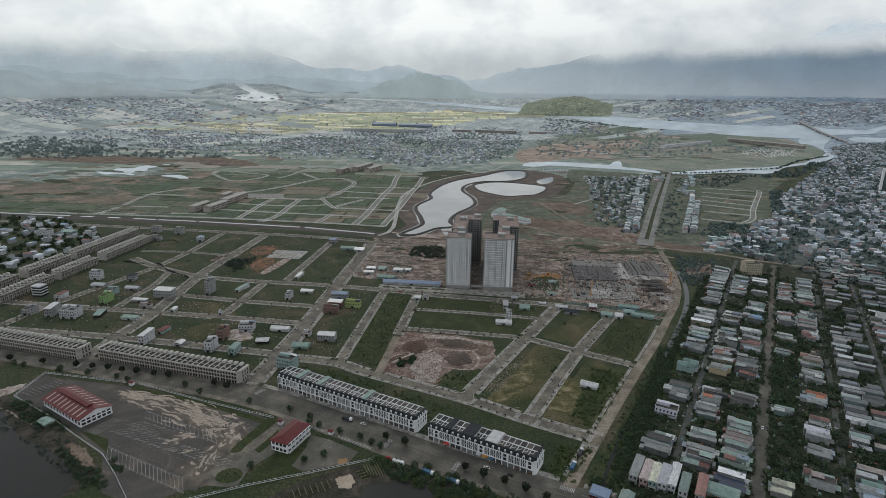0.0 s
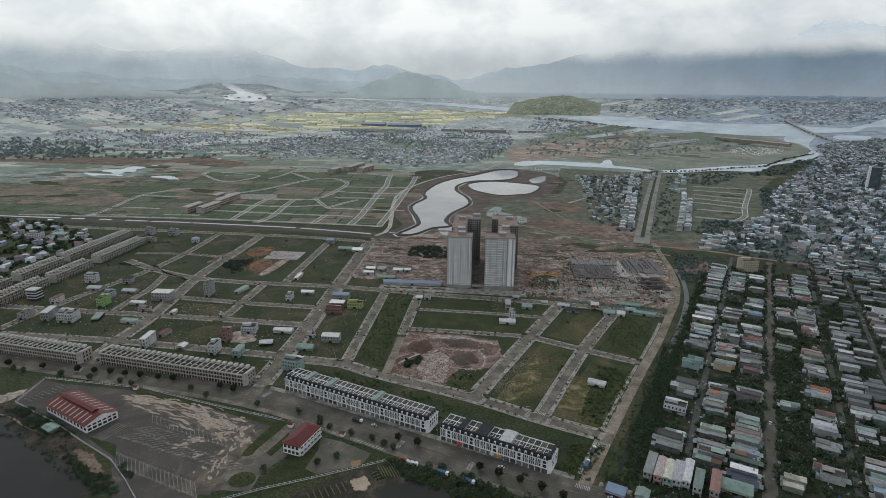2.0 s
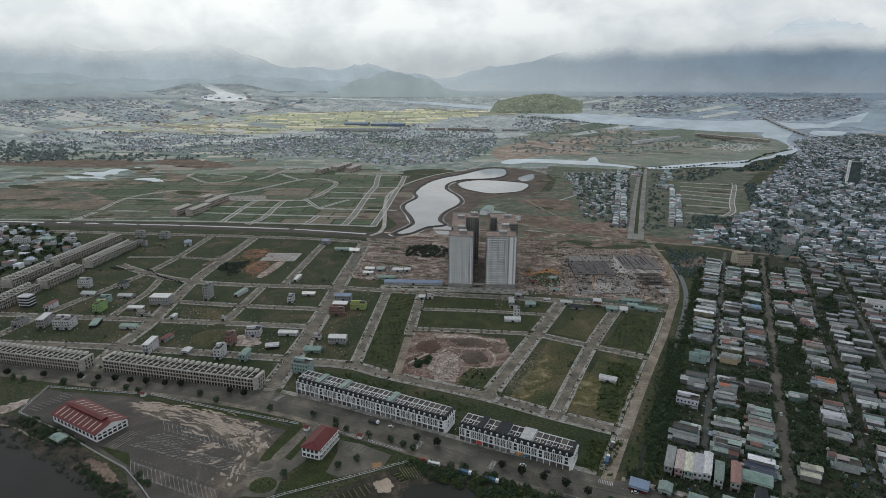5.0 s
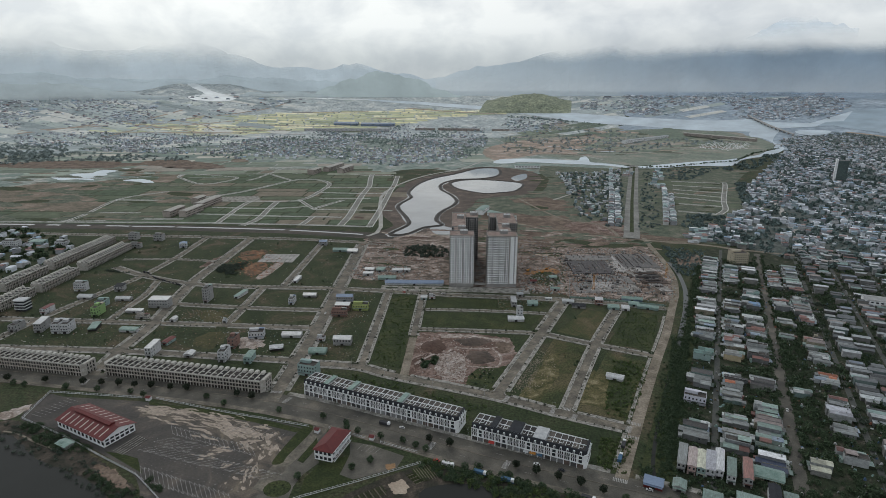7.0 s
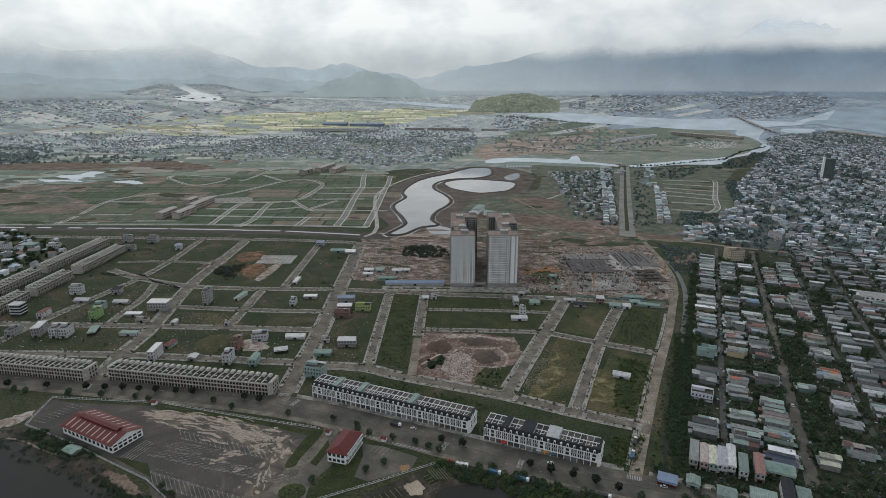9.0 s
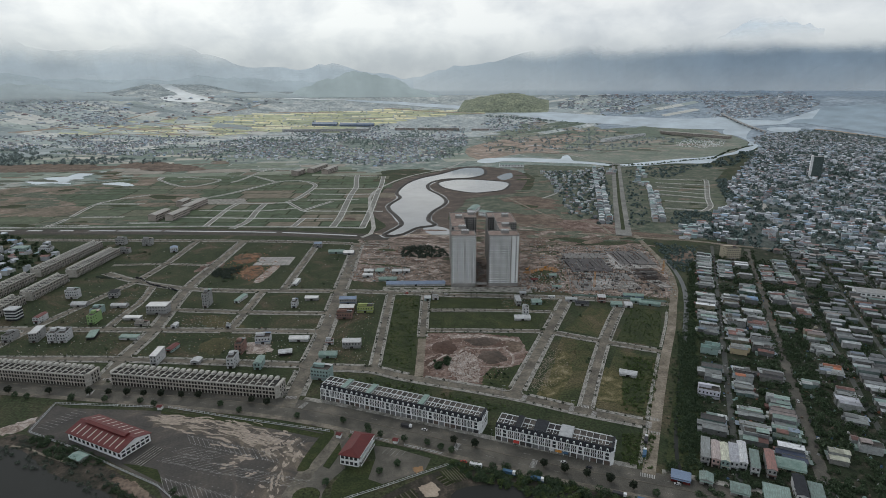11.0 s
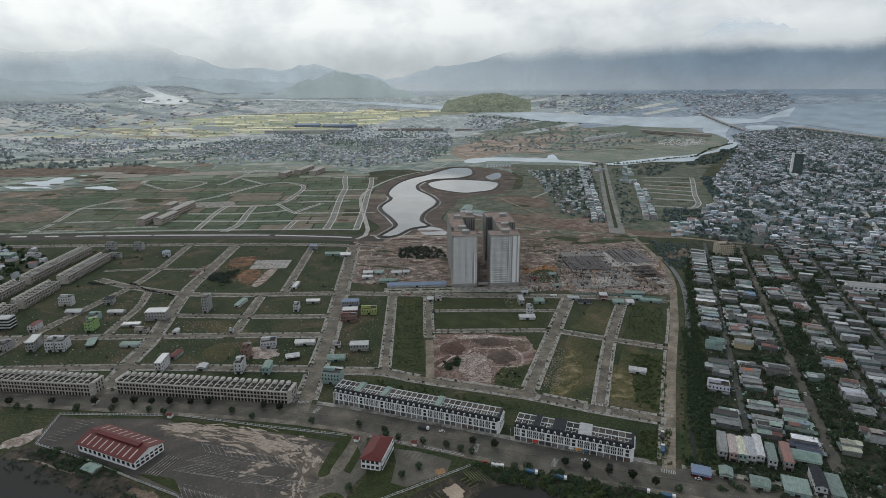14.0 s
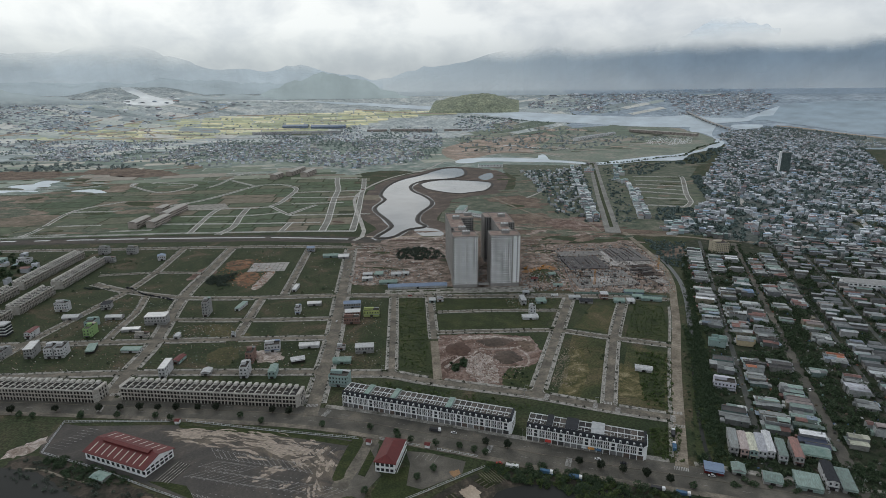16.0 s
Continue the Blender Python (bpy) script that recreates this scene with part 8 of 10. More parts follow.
# terraces facing the avenue
rr = random.Random(61)
for (ax, ay), (bx, by), n, gap in (((300, 352), (404, 745), 62, 0.2), ((314, 352), (418, 745), 62, 0.35), ((404, 745), (500, 1120), 34, 0.4), ((410, 366), (525, 700), 56, 0.12), ((424, 366), (539, 700), 56, 0.2), ((525, 700), (650, 1100), 24, 0.45)):
    ang = math.degrees(math.atan2(by - ay, bx - ax)) - 90
    for i in range(n):
        if rr.random() > gap:
            q = (i + 0.5) / n
            sp.append((ax + (bx - ax) * q + rr.uniform(-1, 1), ay + (by - ay) * q, ang + rr.uniform(-1, 1), rr.uniform(9, 13), math.hypot(bx - ax, by - ay) / n - 0.6, rr.choice((3.5, 6.5, 7, 9.5))))
M_VILLAGEROOF = varied("village_roofs", [(0.40, 0.43, 0.44), (0.25, 0.34, 0.34), (0.55, 0.575, 0.59), (0.30, 0.40, 0.39), (0.20, 0.21, 0.215), (0.34, 0.36, 0.37), (0.66, 0.68, 0.69), (0.24, 0.15, 0.13), (0.30, 0.41, 0.40), (0.15, 0.16, 0.165)], 0.7, 0.2, 0.2, True)
turned_boxes(sp, M_FARWALL, M_VILLAGEROOF, "village_houses", "small white and teal roofed village houses")
TOWN = [(-2216, 2071), (-1928, 2279), (-1393, 2400), (-882, 2440), (-294, 2300), (150, 2044), (80, 1500), (-73, 1300), (-183, 1190), (-351, 1290), (-508, 1450), (-745, 1330), (-1018, 1500), (-1432, 1600), (-1972, 1800)]
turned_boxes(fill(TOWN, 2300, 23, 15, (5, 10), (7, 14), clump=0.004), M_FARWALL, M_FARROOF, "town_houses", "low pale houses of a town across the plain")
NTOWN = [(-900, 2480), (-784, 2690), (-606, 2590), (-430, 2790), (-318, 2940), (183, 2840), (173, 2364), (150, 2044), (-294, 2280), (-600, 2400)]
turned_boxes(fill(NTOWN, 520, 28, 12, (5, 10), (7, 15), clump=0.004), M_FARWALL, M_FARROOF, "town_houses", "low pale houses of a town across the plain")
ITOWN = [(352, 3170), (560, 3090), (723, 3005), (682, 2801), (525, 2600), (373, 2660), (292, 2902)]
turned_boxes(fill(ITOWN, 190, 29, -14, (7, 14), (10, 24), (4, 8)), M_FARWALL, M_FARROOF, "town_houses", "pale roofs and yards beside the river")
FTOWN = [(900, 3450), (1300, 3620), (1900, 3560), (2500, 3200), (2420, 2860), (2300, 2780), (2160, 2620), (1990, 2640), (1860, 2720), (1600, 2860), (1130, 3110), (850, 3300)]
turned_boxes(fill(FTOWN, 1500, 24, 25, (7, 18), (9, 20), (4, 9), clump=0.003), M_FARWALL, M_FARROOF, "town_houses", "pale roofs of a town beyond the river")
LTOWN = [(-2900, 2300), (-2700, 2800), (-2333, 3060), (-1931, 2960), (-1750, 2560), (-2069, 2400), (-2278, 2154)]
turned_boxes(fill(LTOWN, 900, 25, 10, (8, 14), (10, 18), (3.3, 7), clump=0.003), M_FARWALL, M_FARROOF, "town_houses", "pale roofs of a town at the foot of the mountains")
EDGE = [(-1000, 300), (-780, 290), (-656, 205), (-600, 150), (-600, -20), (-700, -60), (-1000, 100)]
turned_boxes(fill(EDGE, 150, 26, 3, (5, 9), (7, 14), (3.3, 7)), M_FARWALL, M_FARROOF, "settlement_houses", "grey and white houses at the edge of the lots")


def fields(name, poly, ang, sx, sy, mat, label, seed, gap=1.5, z=0.3, prob=1.0, singly=""):
    """A patchwork of fields between narrow dikes."""
    r = random.Random(seed)
    a = radians(ang)
    c, s = math.cos(a), math.sin(a)
    pts = [(p[0] * c + p[1] * s, -p[0] * s + p[1] * c) for p in poly]
    x0, x1 = min(p[0] for p in pts), max(p[0] for p in pts)
    y0, y1 = min(p[1] for p in pts), max(p[1] for p in pts)
    sh = Shape()
    owner = tagged(new(name), label, "fields", "", "structure") if singly else None
    y = y0
    while y < y1:
        h = sy * r.uniform(0.6, 1.5)
        x = x0 + r.uniform(-sx, 0)
        while x < x1:
            w = sx * r.uniform(0.4, 1.7)
            cx, cy = x + w / 2, y + h / 2
            wx, wy = cx * c - cy * s, cx * s + cy * c
            if inside(poly, wx, wy) and r.random() < prob:
                q = [(x + gap, y + gap), (x + w - gap, y + gap), (x + w - gap, y + h - gap), (x + gap, y + h - gap)]
                q = [(p[0] * c - p[1] * s, p[0] * s + p[1] * c) for p in q]
                if owner:
                    one = Shape().face([(*p, z) for p in q])
                    for p, p2 in zip(q, q[1:] + q[:1]):
                        one.face([(*p2, z), (*p, z), (*p, 0), (*p2, 0)])
                    part(singly, one, mat, owner)
                else:
                    sh.face([(*p, gz(*p) + lift(*p) + z) for p in q])
            x += w
        y += h
    if owner:
        return owner
    return stuff(name, sh.mesh(name, mat), label, "fields")


FF = [(-1950, 2300), (-1750, 2700), (-1350, 3000), (-700, 3260), (-200, 3380), (131, 3340), (340, 3230), (-30, 3140), (-318, 2957), (-430, 2790), (-606, 2580), (-784, 2690), (-972, 2600), (-1239, 2400), (-1900, 2300)]
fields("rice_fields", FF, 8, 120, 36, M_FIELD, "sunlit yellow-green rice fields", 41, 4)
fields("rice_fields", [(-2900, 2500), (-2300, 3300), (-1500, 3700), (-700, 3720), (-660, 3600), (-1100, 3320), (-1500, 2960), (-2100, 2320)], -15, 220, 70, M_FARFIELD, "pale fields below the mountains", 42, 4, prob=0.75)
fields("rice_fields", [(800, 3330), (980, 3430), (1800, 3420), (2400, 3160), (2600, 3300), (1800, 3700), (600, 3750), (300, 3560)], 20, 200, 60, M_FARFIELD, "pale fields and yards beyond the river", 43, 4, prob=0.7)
# Paler copy of bare soil, with haze put into the colour.
M_ISLEEARTH = surf("graded_island_earth", [(0.34, (0.181, 0.175, 0.136)), (0.46, (0.272, 0.214, 0.175)), (0.58, (0.376, 0.292, 0.240)), (0.68, (0.518, 0.428, 0.363))], 0.012, 0.08, 0.4, 0.95, distort=1.0)
setting("island_meadow", sheet(smooth([(590, 1290), (720, 1300), (829, 1362), (939, 1424), (1007, 1444), (1156, 1560), (1245, 1645), (1340, 1770), (1441, 1897), (1580, 2160), (1600, 2340), (1570, 2400), (1560, 2500), (1350, 2620), (1150, 2690), (974, 2676), (740, 2640), (520, 2450), (312, 2214), (190, 1760), (300, 1620)], 3, True), 0.25, 60), M_ISLE, "grey-green meadow of the river island", "ground")
setting("earth_patch", sheet(smooth([(150, 1400), (129, 1800), (312, 2214), (519, 2453), (742, 2651), (900, 2660), (760, 2300), (620, 1969), (502, 1760), (500, 1600), (344, 1600)], 3, True), 0.4, 60), M_ISLEEARTH, "reddish graded earth on the river island", "ground")
gr, rg = Shape(), random.Random(77)
for x, y, _ in spread([(1158, 2030), (1367, 2300), (1487, 2186), (1315, 1880), (1190, 1790), (1110, 1890)], 330, 78, 1, 2):
    q = rg.uniform(2, 5)
    gr.box(x, y, 0.2, x + q, y + q * 1.3, rg.uniform(1.2, 3.0))
stuff("graves", gr.mesh("graves", M_WHITE), "crowded white tombs of a cemetery", "graves")
far_at = lambda az, r: (EYE_X + r * math.sin(radians(az)), EYE_Y + r * math.cos(radians(az)))
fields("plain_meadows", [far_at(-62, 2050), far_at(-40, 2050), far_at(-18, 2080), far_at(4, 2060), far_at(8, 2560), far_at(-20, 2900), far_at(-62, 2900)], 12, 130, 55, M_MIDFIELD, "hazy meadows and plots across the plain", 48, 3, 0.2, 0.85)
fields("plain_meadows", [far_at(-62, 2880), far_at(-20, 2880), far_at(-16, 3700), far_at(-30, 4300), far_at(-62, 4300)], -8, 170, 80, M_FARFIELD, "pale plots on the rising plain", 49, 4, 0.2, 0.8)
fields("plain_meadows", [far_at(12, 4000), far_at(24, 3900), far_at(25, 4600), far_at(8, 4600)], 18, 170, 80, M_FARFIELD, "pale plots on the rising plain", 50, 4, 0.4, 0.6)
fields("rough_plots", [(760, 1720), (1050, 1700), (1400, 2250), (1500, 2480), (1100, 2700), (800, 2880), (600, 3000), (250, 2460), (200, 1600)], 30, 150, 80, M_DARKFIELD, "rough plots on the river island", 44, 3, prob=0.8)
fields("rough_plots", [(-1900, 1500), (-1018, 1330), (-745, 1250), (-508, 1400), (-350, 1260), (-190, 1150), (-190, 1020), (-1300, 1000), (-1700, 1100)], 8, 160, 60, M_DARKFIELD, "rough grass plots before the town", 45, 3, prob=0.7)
fields("weedy_plots", [(-1100, 345), (-160, 345), (-150, 960), (-250, 1120), (-560, 1160), (-830, 1060), (-1000, 800), (-1150, 600)], 1, 80, 48, M_PLOT, "dark weedy plots of the unbuilt quarter", 47, 2.0, 0.05, singly="plot")
fields("terraced_plots", [(620, 930), (752, 890), (620, 560), (560, 470), (489, 500), (530, 600), (560, 740)], -22, 170, 40, M_PLOT, "levelled grassy house plots in rows", 46, 2.5, 0.1)

M_AVENUE = surf("pale_worn_avenue", [(0.34, (0.15, 0.148, 0.138)), (0.5, (0.20, 0.197, 0.183)), (0.66, (0.255, 0.25, 0.232))], 0.03, 0.3, 0.3, 0.9)
# kerbed lanes of the unbuilt quarter beyond the canal
M_EMPTYLANE = surf("empty_lane", [(0.3, (0.13, 0.132, 0.115)), (0.5, (0.19, 0.188, 0.168)), (0.7, (0.26, 0.255, 0.235))], 0.05, 0.3, 0.35, 0.9)
M_KERBLINE = surf("broken_kerb", [(0.36, (0.14, 0.15, 0.12)), (0.43, (0.42, 0.415, 0.395)), (0.7, (0.62, 0.61, 0.59))], 0.09, 0.5, 0.3, 0.9)
LANES = (
    ([(-402, 332), (-391, 393), (-402, 492), (-408, 576)], 5.0), ([(-214, 337), (-213, 418), (-216, 485), (-222, 600), (-226, 700), (-228, 800), (-243, 920), (-253, 1030)], 5.5),
    ([(-157, 331), (-157, 441), (-160, 617), (-162, 700), (-163, 835), (-170, 985)], 5.0), ([(-290, 343), (-286, 418)], 4.0), ([(-458, 350), (-472, 515), (-470, 575)], 4.0),
    ([(-905, 345), (-535, 352), (-389, 347), (-256, 341), (-152, 332)], 2.5), ([(-540, 432), (-379, 419), (-226, 413)], 2.2), ([(-529, 500), (-402, 492), (-322, 519)], 2.2), ([(-552, 571), (-470, 573), (-415, 575), (-352, 584)], 2.4),
    ([(-620, 600), (-556, 666), (-514, 750), (-463, 884), (-411, 910), (-365, 872), (-340, 810), (-343, 688), (-349, 626), (-362, 588)], 4.5), ([(-360, 590), (-304, 494), (-288, 489)], 3.0), ([(-304, 494), (-270, 572), (-258, 594)], 3.5),
    ([(-288, 489), (-228, 485), (-130, 482)], 2.4), ([(-339, 770), (-161, 779)], 2.4), ([(-338, 696), (-222, 684), (-159, 694)], 2.4), ([(-319, 613), (-198, 617)], 2.2), ([(-390, 1033), (-251, 991), (-183, 993)], 3.0),
    ([(-819, 936), (-686, 808), (-635, 920), (-706, 963), (-822, 994), (-819, 936)], 3.0), ([(-819, 936), (-831, 1134), (-805, 1333)], 3.0), ([(-778, 972), (-678, 1073), (-560, 1120)], 3.0), ([(-591, 880), (-577, 934), (-565, 1117), (-540, 1240)], 3.0), ([(-560, 1000), (-463, 884)], 3.0),
    ([(-794, 577), (-666, 574)], 3.5), ([(-758, 348), (-763, 424), (-789, 592), (-725, 692)], 3.0), ([(-764, 436), (-658, 438)], 2.4), ([(-773, 362), (-685, 364)], 2.2), ([(-620, 380), (-540, 384)], 3.0), ([(-700, 1180), (-560, 1117), (-430, 1090)], 3.0), ([(-1180, 910), (-960, 900), (-900, 1000)], 2.0),
    ([(626, 918), (752, 888)], 3.5), ([(580, 781), (690, 728)], 3.5), ([(545, 673), (640, 612)], 3.5), ([(522, 585), (610, 556)], 3.5), ([(489, 502), (560, 470)], 3.5), ([(560, 468), (600, 521), (645, 629), (757, 868), (762, 905)], 4.5), ([(603, 850), (722, 806)], 2.5), ([(563, 727), (664, 668)], 2.5),
)
for k, (pts, half) in enumerate(LANES):
    line = along(smooth(pts, 4), 8)
    setting("lane", ribbon(Shape(), line, half, 0.085 + 0.002 * k), M_EMPTYLANE, "empty grey lane between unbuilt plots", "road")
    kb = Shape()
    for s in (1, -1):
        ribbon(kb, line, 0.95, 0.20 + 0.002 * k, s * (half + 0.8), None, 0.2)
    setting("kerb", kb, M_KERBLINE, "broken pale kerbs along an empty lane", "kerb")
for k, (poly, mat, lab) in enumerate((
    ([(-1181, 1094), (-1121, 1165), (-983, 1101), (-979, 1245), (-957, 1327), (-806, 1420), (-718, 1180), (-844, 1042), (-840, 892), (-940, 1037)], M_DRYEARTH, "dry brown strip of open land"), ([(-864, 891), (-879, 1040), (-859, 1175), (-807, 925), (-805, 823)], M_DRYEARTH, "dry brown strip of open land"),
    ([(149, 642), (225, 645), (269, 589), (239, 499), (195, 534), (150, 586)], M_SOIL, "reddish bare patch near the ponds"), ([(227, 375), (288, 401), (334, 363), (312, 287), (255, 307), (223, 328)], M_PINK, "pale pinkish bare patch by the dirt road"), ([(155, 424), (230, 453), (227, 375), (169, 359)], M_SOIL, "reddish bare patch by the dirt road"),
    ([(-263, -167), (-243, -150), (-231, -173), (-235, -192), (-257, -186)], M_DRY, "dry patch in a grass lot"), ([(-296, -98), (-262, -93), (-229, -130), (-257, -137)], M_DRY, "dry brown grass on a lot"), ([(-216, -165), (-190, -172), (-190, -189), (-212, -185)], M_PALEEARTH, "pale bare soil in a grass lot"),
    ([(-700, 700), (-620, 720), (-600, 640), (-660, 590), (-720, 620)], M_DRYEARTH, "dry brown strip of open land"), ([(-1150, 800), (-1000, 820), (-930, 740), (-1000, 700), (-1150, 720)], M_DRYEARTH, "dry brown strip of open land"),
)):
    setting("earth_patch", sheet(ragged(smooth(poly, 4, True), 22 if k not in (5, 6, 7) else 7), 0.055 + 0.003 * k, 60), mat, lab, "ground")
setting("flood_pond_water", sheet(smooth([(-1370, 1115), (-1340, 1140), (-1262, 1085), (-1297, 1060), (-1330, 1075)], 3, True), 0.14), M_RIVER, "white flooded hollow in the fields", "water")
for k, (pts, half) in enumerate((
    ([(-150, 262), (-135, 330), (-175, 640), (-150, 830), (-80, 1010), (20, 1150), (110, 1380), (240, 1620)], 4.0),
    ([(-2300, 2100), (-1700, 2700), (-1300, 3150), (-1200, 3400)], 8.0), ([(-1900, 2290), (-1000, 2520), (0, 2480)], 6.0), ([(-1600, 1700), (-900, 1900), (-100, 1800)], 5.0),
    ([(318, 262), (327, 292), (423, 612), (591, 1155), (626, 1270)], 14.0),
    ([(240, 620), (320, 760), (330, 1060)], 3.0), 
    ([(560, 160), (640, 330), (800, 700), (1010, 1060), (1380, 1600), (1700, 2180), (1779, 2342)], 7.0),
    ([(700, 100), (1000, 560), (1500, 1300), (1800, 1800)], 5.0),
    ([(150, 1600), (420, 1720), (700, 1640), (1100, 1900), (1400, 2200)], 4.0), ([(560, 1420), (500, 1600), (300, 1900), (200, 2400)], 4.0),
)):
    sh = ribbon(Shape(), along(smooth(pts, 3), 40), half, 0.53 + 0.004 * k if k else 0.1)
    setting("track", sh, M_AVENUE if half > 10 else M_SAND if half == 8.0 else M_KERB, "pale unmade street laid out across fields", "road")
setting("median", ribbon(Shape(), along([(331, 305), (423, 612), (591, 1155), (616, 1240)], 30), 3.5, 0.62), M_WEEDS, "planted median of the avenue", "median")
setting("plaza", sheet([(-559, 625), (-476, 637), (-450, 581), (-543, 564)], 0.3), M_PAVE, "pale cleared patch in the fields", "ground")
setting("earth_patch", sheet(ragged(smooth([(-1250, 690), (-1133, 690), (-939, 650), (-756, 482), (-881, 445), (-1050, 480), (-1250, 560)], 3, True), 26), 0.14, 60), M_DRYEARTH, "bare brown flat in the fields", "ground")
setting("earth_patch", sheet(ragged(smooth([(-1115, 1240), (-856, 1106), (-774, 1178), (-1034, 1357)], 3, True), 26), 0.42, 60), M_SOIL, "bare reddish strip in the fields", "ground")
setting("earth_patch", sheet(ragged(smooth([(-1700, 1150), (-1558, 1222), (-1380, 1310), (-1060, 1211), (-1235, 1091)], 3, True), 26), 0.43, 60), M_SOIL, "bare reddish strip in the fields", "ground")
setting("earth_patch", sheet(ragged([(352, 144), (379, 168), (398, 162), (375, 108), (353, 93), (342, 110)], 5, 3), 0.07), M_SOIL, "reddish bare earth beside the creek", "ground")
setting("earth_bank", sheet([(60, 408), (126, 376), (210, 304), (330, 262), (420, 234), (420, 262), (330, 300), (230, 400), (130, 470), (60, 470)], 0.03, 40), M_SOIL, "reddish earth bank along the dirt road", "ground")
# pale lanes laid out among the rice fields
for k, (pts, half) in enumerate((([(-2203, 2108), (-2000, 2467), (-1834, 2692), (-1760, 2972)], 9), ([(-1820, 2162), (-1744, 2574), (-1581, 2883)], 7), ([(-1805, 2337), (-1181, 2531)], 7), ([(-1733, 2459), (-1348, 2820)], 8), ([(-1823, 2542), (-1438, 2460)], 7), ([(-1705, 2497), (-1222, 2651)], 6), ([(-1711, 2710), (-1262, 2577)], 6), ([(-1250, 2560), (-972, 2640)], 5), ([(-353, 3380), (-31, 3290), (340, 3215)], 11), ([(-1480, 2640), (-1380, 2520)], 6), ([(-1320, 2640), (-1080, 2760), (-700, 2800)], 6), ([(-1640, 2370), (-1500, 2440), (-1200, 2440)], 7), ([(-1100, 3130), (-600, 3240)], 10), ([(-560, 3040), (-330, 3090)], 8))):
    setting("track", ribbon(Shape(), along(pts, 40), half, 0.75 + 0.01 * k), M_SAND, "pale unmade street laid out across fields", "road")
# haul roads and puddles on the island
for k, (pts, half) in enumerate((([(233, 2583), (485, 2711), (679, 2500), (763, 2113), (798, 1865)], 5.0), ([(214, 1706), (298, 1693), (429, 1872), (609, 2075), (741, 2488)], 4.5), ([(503, 2826), (719, 2836), (871, 2668), (896, 2460)], 4.0), ([(667, 1780), (928, 2085), (1024, 1828), (1125, 1706)], 4.5), ([(865, 2466), (853, 2034), (1043, 2238)], 4.0))):
    setting("track", ribbon(Shape(), along(smooth(pts, 4), 25), half, 0.62 + 0.01 * k), M_DRYEARTH if k % 2 else M_KERB, "brown haul road winding over the island", "road")
for x, y in ((452, 1923), (519, 1805), (653, 1732), (442, 2169)):
    setting("pond", sheet(ragged([(x - 34, y), (x - 10, y + 14), (x + 26, y + 8), (x + 36, y - 6), (x, y - 14)], 6, 5), 0.7), M_RIVER, "small pale puddle on graded earth", "water")
# uneven cover of the open land
def cover(poly, n, seed, mats, lo, hi, z, label):
    r = random.Random(seed)
    sets = {}
    xs, ys = [p[0] for p in poly], [p[1] for p in poly]
    for k in range(n):
        x, y = r.uniform(min(xs), max(xs)), r.uniform(min(ys), max(ys))
        if not inside(poly, x, y):
            continue
        ln, q, a = r.uniform(lo, hi), r.uniform(lo, hi) * 0.45, r.uniform(-0.6, 0.6)
        pts = [(x + ln * math.cos(b) * math.cos(a) - q * math.sin(b) * math.sin(a), y + ln * math.cos(b) * math.sin(a) + q * math.sin(b) * math.cos(a)) for b in [i * math.tau / 12 for i in range(12)]]
        m = r.choice(mats)
        sets.setdefault(m.name, [m, Shape()])[1].put(sheet(ragged(pts, lo * 0.28, lo * 0.5), z + 0.0011 * k), Matrix())
    for m, sh in sets.values():
        setting("ground_cover", sh, m, label, "ground")


M_SCRUB = surf("pale_scrub", [(0.34, (0.055, 0.077, 0.053)), (0.5, (0.093, 0.106, 0.075)), (0.66, (0.164, 0.157, 0.124))], 0.05, 0.3, 0.5, 0.95, 0.2, distort=0.6)
setting("scrub_ground", sheet([(336, 268), (420, 240), (470, 222), (560, 300), (640, 520), (800, 900), (960, 1150), (900, 1250), (640, 1175), (560, 1180), (300, 1250), (270, 1090), (280, 940), (250, 800), (215, 690), (170, 690), (110, 655), (58, 618), (44, 540), (22, 470), (10, 400), (40, 345), (95, 290), (170, 262), (300, 240)], 0.016), M_SCRUB, "dull scrub and thin grass near the ponds", "ground")
cover([(190, 470), (290, 400), (330, 300), (420, 250), (470, 300), (330, 420), (300, 800), (330, 1090), (250, 1180), (230, 1000), (200, 700)], 130, 95, (M_DRYEARTH, M_SCRUB, M_WEEDS, M_SOIL), 10, 34, 0.1, "patches of scrub and bare earth near the ponds")
cover([(-1150, 360), (-800, 345), (-640, 345), (-600, 560), (-640, 760), (-850, 820), (-900, 1080), (-1300, 1150), (-1300, 600)], 150, 96, (M_DRYEARTH, M_SCRUB, M_WEEDS, M_SCRUB), 14, 55, 0.16, "patches of scrub and bare earth on the open fields")
cover([(470, 300), (560, 480), (620, 560), (800, 900), (990, 1180), (860, 1180), (640, 1180), (560, 800)], 120, 97, (M_SCRUB, M_WEEDS, M_SCRUB, M_DRYEARTH), 12, 40, 0.06, "patches of scrub between the houses and the avenue")
cover([(560, 1450), (900, 1530), (1090, 1710), (1420, 2150), (1540, 2420), (1350, 2600), (974, 2650), (740, 2620), (520, 2430), (312, 2200), (200, 1760), (320, 1620)], 170, 99, (M_ISLEEARTH, M_DARKFIELD, M_SCRUB, M_DRYEARTH, M_DARKFIELD), 16, 70, 0.46, "patches of grass and graded earth on the river island")
cover([(-160, 262), (-180, 640), (-150, 840), (-80, 1000), (20, 1150), (60, 1180), (-60, 1180), (-140, 990), (-205, 800), (-200, 400)], 50, 98, (M_UMBER, M_SOIL, M_PALEEARTH), 6, 16, 0.09, "smears of dug earth along the lake")
